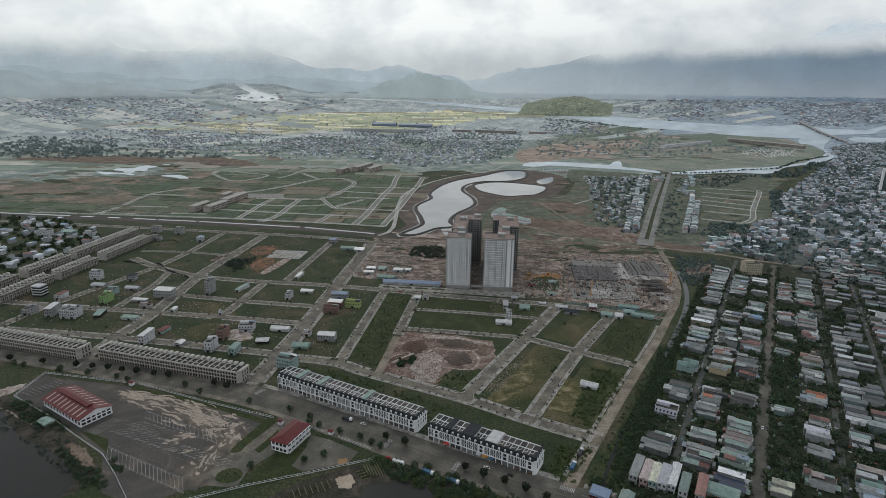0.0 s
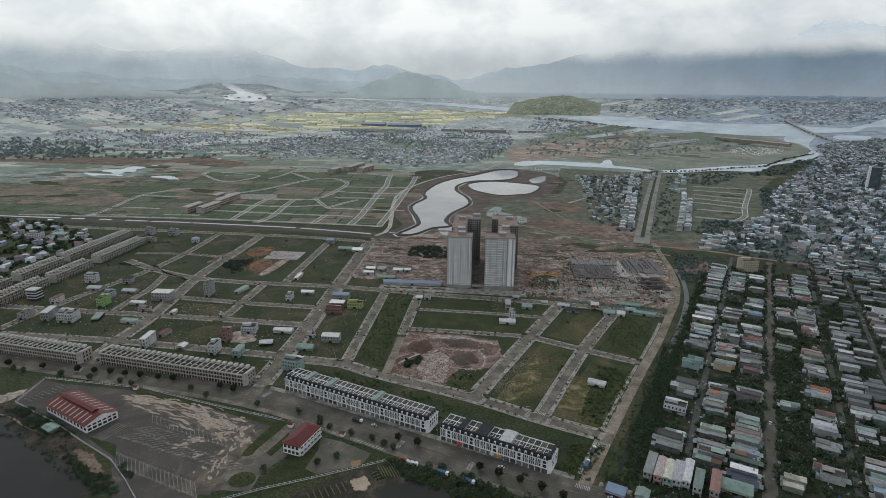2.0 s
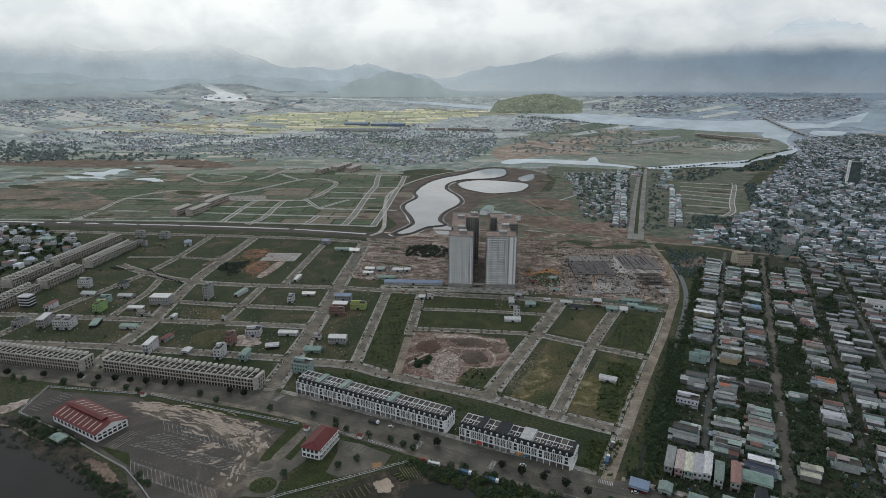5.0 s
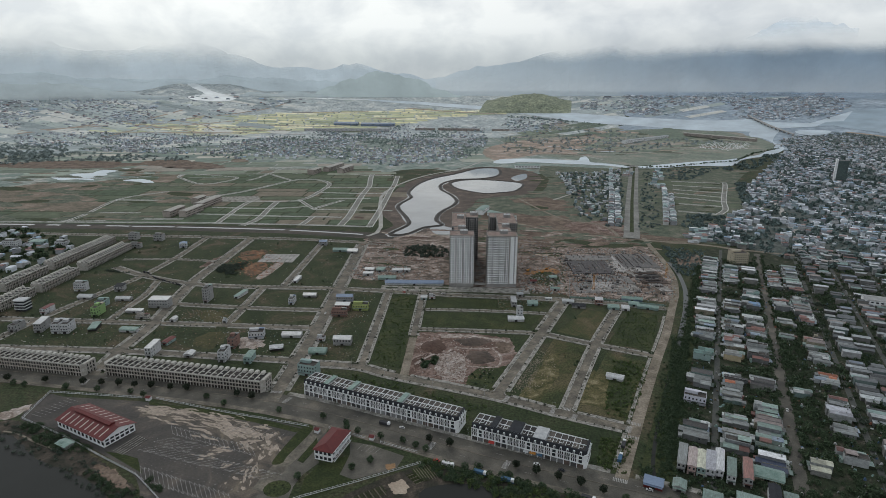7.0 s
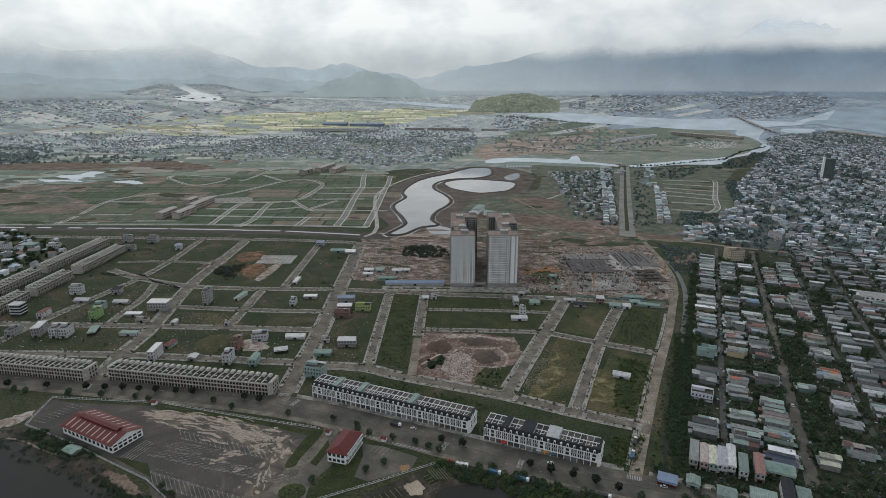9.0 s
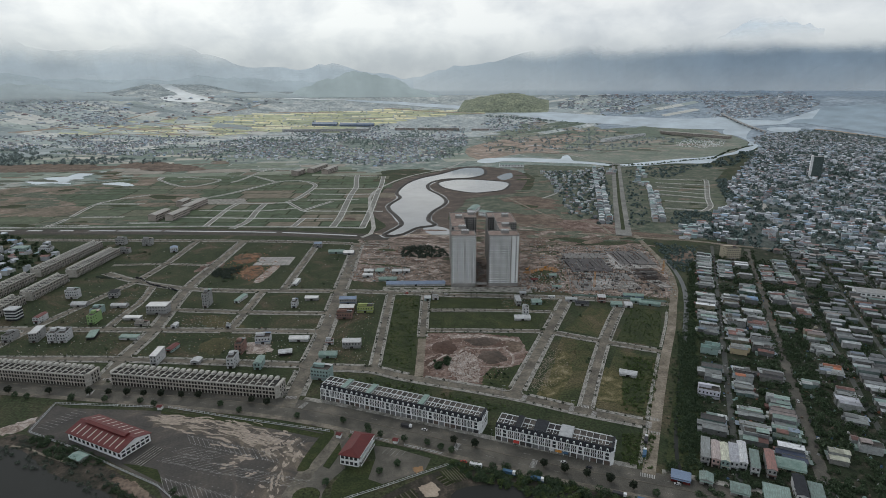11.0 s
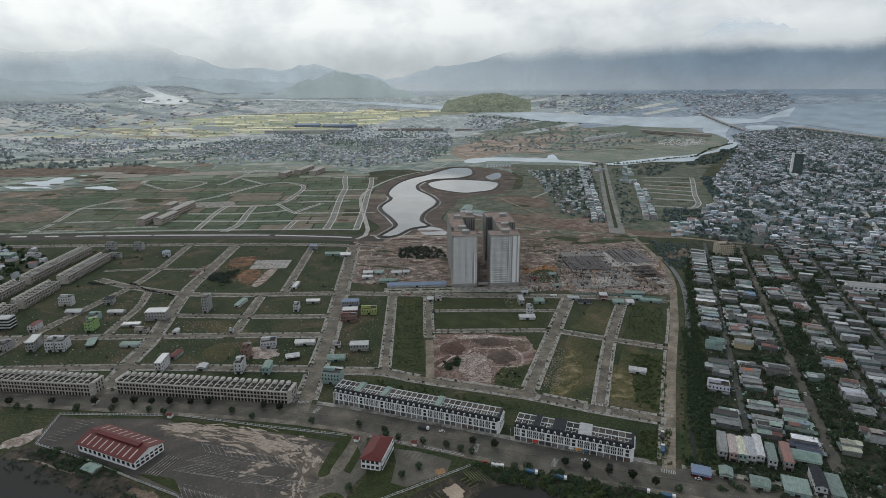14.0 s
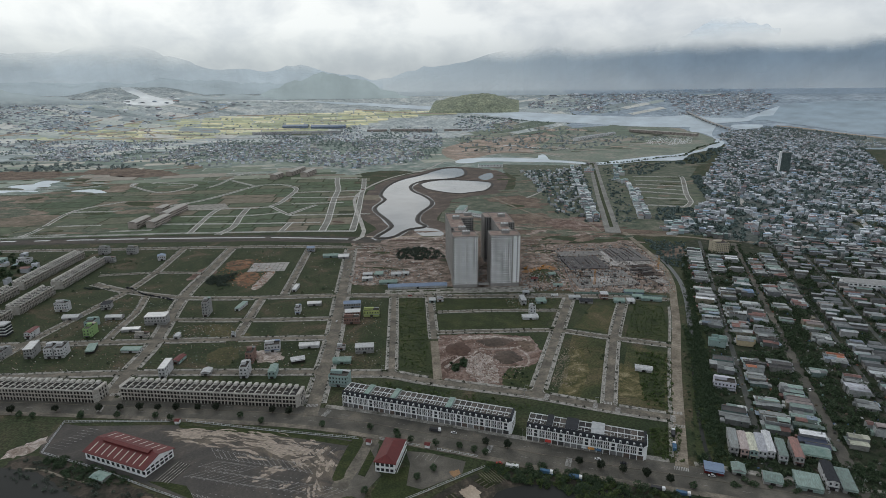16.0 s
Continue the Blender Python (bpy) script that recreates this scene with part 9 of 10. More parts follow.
cover([(95, 255), (170, 205), (325, 198), (335, 232), (420, 234), (330, 270), (210, 312), (126, 384), (60, 420), (40, 360), (60, 300)], 150, 101, (M_SOIL, M_SCRUB, M_DRYEARTH, M_SOIL, M_TRAMPLED), 8, 26, 0.11, "patches of turned earth behind the building site")
cover([(12, 420), (45, 540), (62, 622), (190, 700), (235, 840), (262, 960), (225, 800), (200, 660), (90, 560), (60, 440)], 60, 102, (M_SCRUB, M_DRYEARTH, M_PALEEARTH, M_UMBER), 6, 20, 0.15, "patches of scrub and dug earth along the ponds")
# unfinished row buildings far off
M_BROWNROW = surf("unplastered_brick_rows", [(0.3, (0.27, 0.235, 0.21)), (0.7, (0.40, 0.355, 0.325))], 0.1, 0.6, 0.2, 0.9)
for x, y, ang, ln, dp, h, wm, rm, lab in (
    (-572, 396, 88, 60, 16, 13, M_BROWNROW, M_CREAM, "unplastered brown row building in the fields"), (-540, 398, 86, 70, 16, 13, M_BROWNROW, M_CREAM, "unplastered brown row building in the fields"), (-545, 480, 86, 95, 18, 13, M_BROWNROW, M_CREAM, "unplastered brown row building in the fields"), (-580, 540, 88, 40, 16, 12, M_BROWNROW, M_CREAM, "unplastered brown row building in the fields"),
    (-430, 1000, 80, 60, 20, 14, M_BROWNROW, M_CREAM, "unplastered brown row building in the fields"), (-395, 1060, 80, 130, 20, 14, M_BROWNROW, M_CREAM, "unplastered brown row building in the fields"), (-345, 1030, 80, 95, 20, 15, M_BROWNROW, M_CREAM, "unplastered brown row building in the fields"),
    (-892, 2640, 4, 500, 18, 12, M_OLDWHITE, M_GREYW, "long far terrace with grey roofs"), (-246, 2749, 2, 120, 18, 13, M_BROWNROW, M_METAL, "long far brown terrace with pale roofs"), (-106, 2754, -7, 250, 18, 14, M_BROWNROW, M_METAL, "long far brown terrace with pale roofs"), (218, 2735, -1, 105, 18, 12, M_BROWNROW, M_METAL, "long far brown terrace with pale roofs"), (330, 2731, 0, 60, 18, 12, M_OLDWHITE, M_METAL, "long far pale terrace with grey roofs"),
    (-758, 2830, 2, 150, 70, 12, M_BLUE, M_BLUE, "far factory hall with blue roof"), (-590, 2835, 2, 210, 70, 12, M_BLUE, M_BLUE, "far factory hall with blue roof"),
    (1264, 2490, -63, 430, 22, 14, M_BROWNROW, M_CREAM, "far unfinished brown terrace by the river"), (840, 2110, 46, 480, 24, 15, M_WHITE, M_METAL, "far white terrace by the river"), (-155, 2214, 1, 118, 16, 13, M_WHITE, M_METAL, "far white terrace facing the fields"), (-10, 2188, 1, 76, 16, 13, M_WHITE, M_METAL, "far white terrace facing the fields"),
    (72, 436, -46, 66, 16, 10, M_WHITE, M_MINT, "pale hall with mint roof behind the towers"), (64, 446, 72, 52, 16, 10, M_WHITE, M_MINT, "pale hall wing with mint roof behind the towers"),
    (205, 1180, 0, 80, 26, 10, M_WHITE, M_MINT, "pale hall with mint roof at the pond"), (505, -52, TURN_V, 46, 20, 9, M_WHITE, M_GREYW, "long white school with grey roof"),
):
    o = thing("row_building" if h < 40 else "slab_tower", lab, "building", m=pose(x, y, gz(x, y) - 0.5 + lift(x, y), 0, 0, ang))
    part("wall", Shape().box(0, 0, 0, ln, dp, h), wm, o)
    part("roof", Shape().gable(0, 0, ln, dp, h + 0.05, dp * 0.12, 0.8), rm, o)
    wn2 = Shape()
    fl = max(2, int(h / 3.4))
    k = max(3, int(ln / 5))
    for f in range(fl):
        for i in range(k):
            wn2.box((i + 0.2) * ln / k, -0.1, 1.0 + f * h / fl, (i + 0.75) * ln / k, 0.05, 2.7 + f * h / fl)
        for i in range(max(2, int(dp / 5))):
            wn2.box(ln - 0.05, 1 + 5 * i, 1.0 + f * h / fl, ln + 0.1, 3.2 + 5 * i, 2.7 + f * h / fl)
    tagged(part("glazing", wn2, M_GLASS, o), kind="stuff")
M_TEALBAND = surf("dull_teal_band", [(0.3, (0.10, 0.13, 0.14)), (0.7, (0.15, 0.185, 0.19))], 0.2, 1.0, 0.2, 0.7)
o = thing("slab_tower", "far dark green slab tower with a white end wall", "building", m=pose(1105, 945, 0, 0, 0, -24))
part("wall", Shape().box(2.5, 0, 0, 28, 11, 60), surf("dark_green_cladding", [(0.3, (0.05, 0.075, 0.075)), (0.7, (0.085, 0.115, 0.11))], 0.1, 0.6, 0.2, 0.5), o)
part("end_wall", Shape().box(-3, -0.6, 0, 2.4, 11.6, 63), M_WHITE, o)
part("roof", Shape().box(2.4, -0.3, 60, 28.3, 11.3, 61), M_GREYW, o)
for i in range(18):
    part("floor_band", Shape().box(2.6, -0.25, 3.2 * i + 2.6, 28.1, 0.02, 3.2 * i + 2.9), M_TEALBAND, o)
# bridge over the river
o = thing("bridge", "long pale road bridge on piers across the river", "bridge")
BR = along([(1779, 2342), (1770, 2560), (1778, 2840)], 20)
dk = Shape()
for (ax, ay), (bx, by) in zip(BR, BR[1:]):
    za, zb = max(gz(ax, ay), 0) + 12, max(gz(bx, by), 0) + 12
    dk.face([(ax + 8, ay, za), (bx + 8, by, zb), (bx - 8, by, zb), (ax - 8, ay, za)])
    dk.face([(ax - 8, ay, za), (bx - 8, by, zb), (bx - 8, by, zb - 2.5), (ax - 8, ay, za - 2.5)])
    dk.face([(ax + 8, ay, za), (ax + 8, ay, za - 2.5), (bx + 8, by, zb - 2.5), (bx + 8, by, zb)])
part("deck", dk, M_CONC, o)
for i, (x, y) in enumerate(BR[::2]):
    part("pier", Shape().box(x - 6, y - 1, gz(x, y), x + 6, y + 1, gz(x, y) + 10), M_CONC, o)
o = thing("bridge", "short concrete bridge over the channel mouth", "bridge")
part("deck", Shape().box(1500, 2000, 8, 1600, 2012, 9.5), M_CONC, o)
for x in (1504, 1535, 1566, 1594):
    part("pier", Shape().box(x, 2002, 0, x + 3, 2010, 8), M_CONC, o)

setting("lagoon_water", sheet(smooth([(1830, 2423), (1887, 2442), (1992, 2388), (1941, 2325), (1838, 2340)], 3, True), 1.4, 60), M_RIVER, "small pale lagoon beside the bridge road", "water")
# wooded hill by the river
sh = Shape()
for i in range(57):
    for j in range(31):
        s, t = i / 56 * 2 - 1, j / 30 * 2 - 1
        x, y = 500 + 318 * s + 40 * t, 3420 + 190 * t - 40 * s
        e = float(np.interp(s, (-1, -0.85, -0.62, -0.35, -0.1, 0.2, 0.43, 0.71, 0.88, 1), (0, 0.22, 0.56, 0.84, 0.97, 1.0, 0.92, 0.5, 0.2, 0))) * max(0.0, 1 - t * t) ** 0.8
        hgt = 80 * e + (11 * noise.noise((x * 0.014, y * 0.014, 0)) + 8 * noise.noise((x * 0.045, y * 0.045, 2))) * min(1, e * 4)
        sh.v.append((x, y, gz(x, y) + (hgt if e > 0 else -3)))
for i in range(56):
    for j in range(30):
        k = i * 31 + j
        sh.f.append((k, k + 31, k + 32, k + 1))
# hill greens are lightened to stand for haze
setting("hill", sh, surf("wooded_hill", [(0.3, (0.185, 0.212, 0.165)), (0.5, (0.25, 0.275, 0.20)), (0.7, (0.34, 0.36, 0.255))], 0.02, 0.08, 0.45, 0.95, 4.0), "green wooded hill beside the river", "hill")

# ---- trees ----
def leaf_cloud(spots, per, seed, size=0.42, flat=0.8, lift_by=0.55):
    """Clumps of leaf blades for many crowns: spots of x, y, radius."""
    g = np.random.default_rng(seed)
    s = np.array([(x, y, r, gz(x, y)) for x, y, r in spots])
    n = len(s)
    d = g.normal(size=(n, per, 3))
    d /= np.linalg.norm(d, axis=2)[:, :, None]
    rad = g.uniform(0.45, 1.0, (n, per, 1)) ** 0.6
    lump = 1 + 0.28 * np.sin(d[:, :, :1] * 5 + s[:, None, :1]) * np.cos(d[:, :, 1:2] * 4 + s[:, None, 1:2])
    c = d * rad * lump * s[:, 2][:, None, None]
    c[:, :, 2] *= flat
    c[:, :, 2] = np.abs(c[:, :, 2] + s[:, 2][:, None] * lift_by) * 1.0
    c[:, :, 0] += s[:, 0][:, None]
    c[:, :, 1] += s[:, 1][:, None]
    c[:, :, 2] += s[:, 3][:, None]
    a, b = g.normal(size=(n, per, 3)), g.normal(size=(n, per, 3))
    a /= np.linalg.norm(a, axis=2)[:, :, None]
    b -= (a * b).sum(2)[:, :, None] * a
    b /= np.linalg.norm(b, axis=2)[:, :, None]
    b[:, :, 2] *= 0.6
    k = s[:, 2][:, None, None] * size * g.uniform(0.6, 1.2, (n, per, 1))
    q = np.stack([c - a * k - b * k * 0.5, c + a * k * 0.2 - b * k * 0.7, c + a * k + b * k * 0.4, c - a * k * 0.3 + b * k * 0.8], 2)
    return q.reshape(-1, 3)


def grove(name, spots, per, seed, mat, label, size=0.42):
    if not spots:
        return None
    return stuff(name, big_mesh(name, leaf_cloud(spots, per, seed, size), 4, mat), label, "trees")


# Tree belt leaves greyed in their colour to stand for haze.
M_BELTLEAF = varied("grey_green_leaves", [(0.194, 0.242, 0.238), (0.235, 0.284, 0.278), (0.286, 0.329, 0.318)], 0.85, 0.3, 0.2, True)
rnd = random.Random(9)
# creek banks and settlement gardens
for u in range(-275, 250, 3):
    for v0, v1, pr, r0, r1 in ((276, 280, 0.55, 0.5, 1.4), (289.5, 296, 0.8, 1.3, 3.2), (290, 297, 0.7, 1.2, 2.8), (287, 290, 0.6, 0.7, 1.7), (280, 282.5, 0.45, 0.5, 1.2), (284.5, 287, 0.4, 0.5, 1.1)):
        if rnd.random() < pr and not (v0 < 281 and u > -60):
            TREES.append((*uv(u + rnd.uniform(-2, 2), rnd.uniform(v0, v1)), rnd.uniform(r0, r1)))
for u in range(-262, 345, 5):
    for v, pr in ((369.6, 0.5), (380.2, 0.6), (425.5, 0.35), (443, 0.5), (449, 0.6), (486, 0.4), (492, 0.4)):
        if rnd.random() < pr + (0.3 if -70 < u < 10 and v < 400 else 0):
            TREES.append((*uv(u + rnd.uniform(-3, 3), v + rnd.uniform(-1.5, 1.5)), rnd.uniform(1.6, 3.6) * (1.25 if -70 < u < 10 else 1)))
for _ in range(150):
    TREES.append((*uv(rnd.uniform(-215, 60), rnd.uniform(383, 399)), rnd.choice((0.6, 1.0, 1.6, 2.8))))
gt = random.Random(77)
GARDEN = [(*uv(gt.uniform(-262, 430), gt.uniform(426, 620)), gt.choice((1.2, 1.8, 2.4, 3.2))) for _ in range(520)]
# Leaf colour lifted for haze over the farther gardens; reused on shrubs.
M_GARDENLEAF = varied("garden_leaves", [(0.046, 0.064, 0.050), (0.060, 0.081, 0.062), (0.082, 0.102, 0.078)], 0.85, 0.3, 0.3, True)
grove("settlement_trees", GARDEN, 100, 1, M_GARDENLEAF, "green trees in gardens between house rows", 0.22)
grove("settlement_trees", TREES, 130, 1, M_LEAF, "dark green garden trees between the houses", 0.2)
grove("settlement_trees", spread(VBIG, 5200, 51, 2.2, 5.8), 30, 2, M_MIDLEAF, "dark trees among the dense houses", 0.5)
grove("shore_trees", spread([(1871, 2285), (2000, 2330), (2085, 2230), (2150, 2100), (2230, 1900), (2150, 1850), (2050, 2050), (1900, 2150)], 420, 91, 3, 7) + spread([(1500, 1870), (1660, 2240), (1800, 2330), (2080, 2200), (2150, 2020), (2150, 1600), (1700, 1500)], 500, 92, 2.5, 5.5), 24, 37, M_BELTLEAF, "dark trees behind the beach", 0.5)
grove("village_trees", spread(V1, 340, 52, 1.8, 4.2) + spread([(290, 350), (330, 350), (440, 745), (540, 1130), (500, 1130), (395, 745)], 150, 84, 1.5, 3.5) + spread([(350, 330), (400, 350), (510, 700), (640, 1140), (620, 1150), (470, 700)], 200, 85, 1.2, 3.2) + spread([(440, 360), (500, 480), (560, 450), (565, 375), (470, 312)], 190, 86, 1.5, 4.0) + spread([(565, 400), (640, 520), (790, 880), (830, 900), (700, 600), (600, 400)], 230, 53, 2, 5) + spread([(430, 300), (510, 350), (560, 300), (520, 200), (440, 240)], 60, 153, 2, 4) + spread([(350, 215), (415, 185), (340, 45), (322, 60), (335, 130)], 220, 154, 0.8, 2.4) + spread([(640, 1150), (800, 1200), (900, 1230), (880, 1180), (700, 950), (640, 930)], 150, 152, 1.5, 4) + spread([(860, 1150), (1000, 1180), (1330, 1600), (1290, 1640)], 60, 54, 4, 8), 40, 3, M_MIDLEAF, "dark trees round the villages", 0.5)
# Town leaves blued and lightened to stand for haze.
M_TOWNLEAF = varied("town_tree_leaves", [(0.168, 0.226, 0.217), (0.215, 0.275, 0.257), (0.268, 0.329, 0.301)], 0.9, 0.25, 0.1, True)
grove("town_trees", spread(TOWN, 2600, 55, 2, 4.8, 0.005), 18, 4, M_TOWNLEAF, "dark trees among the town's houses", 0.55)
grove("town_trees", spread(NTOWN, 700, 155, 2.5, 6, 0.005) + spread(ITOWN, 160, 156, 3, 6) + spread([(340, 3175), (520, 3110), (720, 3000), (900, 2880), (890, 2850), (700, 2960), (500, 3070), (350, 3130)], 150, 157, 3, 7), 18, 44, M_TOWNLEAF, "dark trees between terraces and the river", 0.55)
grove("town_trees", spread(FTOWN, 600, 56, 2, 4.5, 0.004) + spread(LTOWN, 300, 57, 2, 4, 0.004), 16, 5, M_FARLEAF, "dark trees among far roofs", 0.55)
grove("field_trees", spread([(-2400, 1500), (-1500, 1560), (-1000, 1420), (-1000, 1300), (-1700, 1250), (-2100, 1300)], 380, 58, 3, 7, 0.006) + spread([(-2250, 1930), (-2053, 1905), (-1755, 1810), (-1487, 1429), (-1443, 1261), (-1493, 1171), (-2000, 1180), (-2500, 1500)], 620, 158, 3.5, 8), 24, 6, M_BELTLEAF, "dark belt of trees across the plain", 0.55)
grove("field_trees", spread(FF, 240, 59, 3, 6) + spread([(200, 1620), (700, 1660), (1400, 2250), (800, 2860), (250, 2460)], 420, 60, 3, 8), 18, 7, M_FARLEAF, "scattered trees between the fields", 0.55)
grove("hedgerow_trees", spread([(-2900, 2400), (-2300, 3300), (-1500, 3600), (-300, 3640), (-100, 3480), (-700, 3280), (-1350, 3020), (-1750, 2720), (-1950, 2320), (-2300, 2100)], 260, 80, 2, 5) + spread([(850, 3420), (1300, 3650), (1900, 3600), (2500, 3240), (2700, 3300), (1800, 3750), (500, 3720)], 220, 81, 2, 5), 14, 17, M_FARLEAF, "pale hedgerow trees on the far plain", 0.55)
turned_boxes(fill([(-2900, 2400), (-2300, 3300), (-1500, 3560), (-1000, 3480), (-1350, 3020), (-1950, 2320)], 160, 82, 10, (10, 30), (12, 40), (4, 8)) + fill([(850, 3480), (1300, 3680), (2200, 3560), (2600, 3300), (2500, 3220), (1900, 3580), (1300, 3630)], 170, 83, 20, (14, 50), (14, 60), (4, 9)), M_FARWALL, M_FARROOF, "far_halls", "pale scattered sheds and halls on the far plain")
grove("edge_trees", spread(EDGE, 460, 61, 2, 4.6), 50, 8, M_LEAF, "dark trees among houses at the town edge", 0.5)
grove("shore_trees", spread([(-328, -330), (-316, -326), (-279, -344), (-254, -356), (-253, -362), (-272, -362), (-300, -350)], 150, 62, 0.6, 2.4) + spread([(-247, -380), (-236, -381), (-212, -396), (-193, -402), (-177, -414), (-194, -418), (-219, -402)], 120, 87, 0.5, 1.9) + spread([(-202, -389), (-195, -386), (-180, -395), (-173, -400), (-188, -398)], 16, 88, 0.8, 2.2), 90, 9, M_LEAF, "shrubs and trees along the lake shore", 0.22)
grove("shore_trees", spread([(-345, -326), (-300, -340), (-255, -364), (-212, -392), (-200, -410), (-214, -408), (-258, -384), (-298, -366), (-345, -346)], 150, 187, 0.4, 1.8), 70, 46, M_GARDENLEAF, "light green shrubs along the lake shore", 0.24)
grove("pond_trees", spread([(-18, -362), (16, -368), (60, -388), (110, -408), (140, -420), (140, -440), (70, -425), (30, -397), (2, -380)], 190, 163, 1.0, 2.8), 110, 43, M_BRIGHTLEAF, "fresh green trees beside the boulevard and pond", 0.2)
grove("creek_shrubs", spread([(152, -357), (166, -312), (208, -225), (238, -150), (252, -150), (228, -222), (196, -300), (174, -352)], 640, 164, 0.7, 2.3) + spread([(150, -385), (160, -360), (190, -365), (250, -392), (240, -405)], 120, 166, 1.0, 2.6), 80, 45, M_LEAF, "dense shrubs along the ditch", 0.22)
grove("pond_trees", spread([(-20, -366), (20, -366), (70, -388), (140, -416), (140, -440), (70, -420), (30, -392), (0, -382)], 230, 63, 1.2, 3.2), 150, 10, M_LEAF, "fresh green trees beside the boulevard and pond", 0.19)
grove("roadside_trees", spread([(128, -372), (160, -392), (215, -408), (262, -412), (262, -396), (214, -392), (170, -380), (140, -366)], 60, 89, 1.2, 3.0) + spread([(140, -398), (250, -428), (262, -418), (150, -390)], 30, 90, 1.2, 2.8), 150, 36, M_LEAF, "dark trees between the roadside sheds", 0.2)
CLUMP = [(-74, 142), (-48, 132), (0, 138), (-2, 182), (-42, 206), (-74, 192)]
grove("clump_trees", spread(CLUMP, 170, 64, 1.2, 3.4), 110, 11, M_GARDENLEAF, "soft dark clump of trees on the bare ground", 0.24)
grove("clump_trees", spread([(-340, 80), (-305, 90), (-300, 40), (-335, 40)], 90, 65, 1.2, 3.4) + spread([(-493, 52), (-454, 45), (-455, 40), (-493, 46)], 40, 165, 0.6, 1.5), 110, 12, M_GARDENLEAF, "dark clump of trees in a lot", 0.24)
grove("clump_trees", spread([(-25, -207), (-10, -207), (-12, -228), (-22, -224)], 11, 66, 1.4, 3.4) + spread([(24, -236), (40, -228), (44, -250), (26, -256)], 14, 67, 0.5, 1.3), 130, 13, M_LEAF, "shrub clump on the churned lot")
grove("weeds", spread([(152, -357), (166, -312), (208, -225), (238, -150), (244, -150), (214, -225), (172, -312), (158, -357)], 380, 168, 0.5, 1.3) + spread([(162, -204), (194, -212), (150, -308), (128, -298)], 300, 68, 0.5, 1.5) + spread([(118, -332), (144, -330), (124, -374), (106, -368)], 160, 69, 0.5, 1.4) + spread([(-72, -214), (-42, -230), (-42, -30), (-72, -22)], 420, 70, 0.4, 1.0) + spread([(216, -74), (244, -92), (206, -184), (166, -168)], 240, 71, 0.4, 1.0) + spread([(-118, -262), (20, -312), (36, -290), (-50, -252), (-118, -232)], 200, 72, 0.4, 1.5), 26, 14, M_BRIGHTLEAF, "tall weeds and bushes on empty lots")
# bushes and tussocks over the empty lots, clutter in the yards
M_TUFT = varied("tussock_leaves", [(0.031, 0.044, 0.019), (0.044, 0.058, 0.025), (0.054, 0.066, 0.028), (0.078, 0.078, 0.037), (0.099, 0.086, 0.046), (0.037, 0.052, 0.021)], 0.85, 0.35, 0.3, True)
gen = np.random.default_rng(31)
px = gen.uniform(-640, 250, 60000)
py = gen.uniform(-232, 250, 60000)
edge = np.full(len(px), 1e9)
for line, half in ROADLINES:
    q = np.array(line)
    for s0 in range(0, len(q), 40):
        blk = q[s0:s0 + 40]
        edge = np.minimum(edge, np.sqrt(((px[:, None] - blk[None, :, 0]) ** 2 + (py[:, None] - blk[None, :, 1]) ** 2)).min(1) - half)
BARE = ([(-160, 24), (340, -60), (340, 340), (-160, 340)], [(-36, -148), (92, -150), (95, -166), (42, -262), (-36, -240)])
tuft = []
for x, y, e, q in zip(px, py, edge, gen.uniform(0, 1, len(px))):
    if e < 4.2 or any(inside(b, x, y) for b in BARE):
        continue
    f = noise.noise((x * 0.02, y * 0.02, 0)) + 0.6 * noise.noise((x * 0.09, y * 0.09, 4))
    if f * 0.8 + (0.16 if e < 9 else 0.0) > q * 1.1 - 0.18:
        tuft.append((x, y, 0.35 + 0.9 * q * q + (0.9 if q > 0.985 else 0.0)))
grove("tussocks", tuft[:26000], 9, 32, M_TUFT, "tussocks and low bushes on the empty lots", 0.5)
bush = [(x, y, 1.0 + 1.5 * (k % 7) / 7) for k, (x, y, r) in enumerate(tuft[::37]) if noise.noise((x * 0.015, y * 0.015, 9)) > -0.05]
grove("lot_bushes", bush, 70, 35, M_LEAF, "dark bushes and young trees on the empty lots", 0.24)
LITTER = varied("pale_lot_litter", [(0.30, 0.28, 0.25), (0.20, 0.17, 0.14), (0.42, 0.41, 0.39), (0.15, 0.12, 0.10), (0.24, 0.15, 0.11)], 0.95, 0.3, 0.6, True)
scatter("rubble", "bits of rubble and litter on the empty lots", "rubble", [[(-640, -225), (-150, -225), (-150, 230), (-640, 230)]], 900, 0.25, 1.1, 0.6, 33, LITTER)
cl = [[uv(-290, 300), uv(-290, 470), uv(300, 470), uv(300, 300)], [uv(-300, 470), uv(-300, 620), uv(400, 620), uv(400, 470)]]
scatter("yard_clutter", "tarpaulins, tanks and stacked goods in the yards", "clutter", cl, 2600, 0.5, 1.9, 1.9, 34, varied("yard_clutter_paint", [(0.22, 0.22, 0.22), (0.10, 0.095, 0.09), (0.36, 0.36, 0.36), (0.20, 0.29, 0.27), (0.08, 0.14, 0.24), (0.26, 0.11, 0.07), (0.16, 0.13, 0.10), (0.45, 0.45, 0.45), (0.05, 0.05, 0.05)], 0.8, 0.3, 0.6, True))
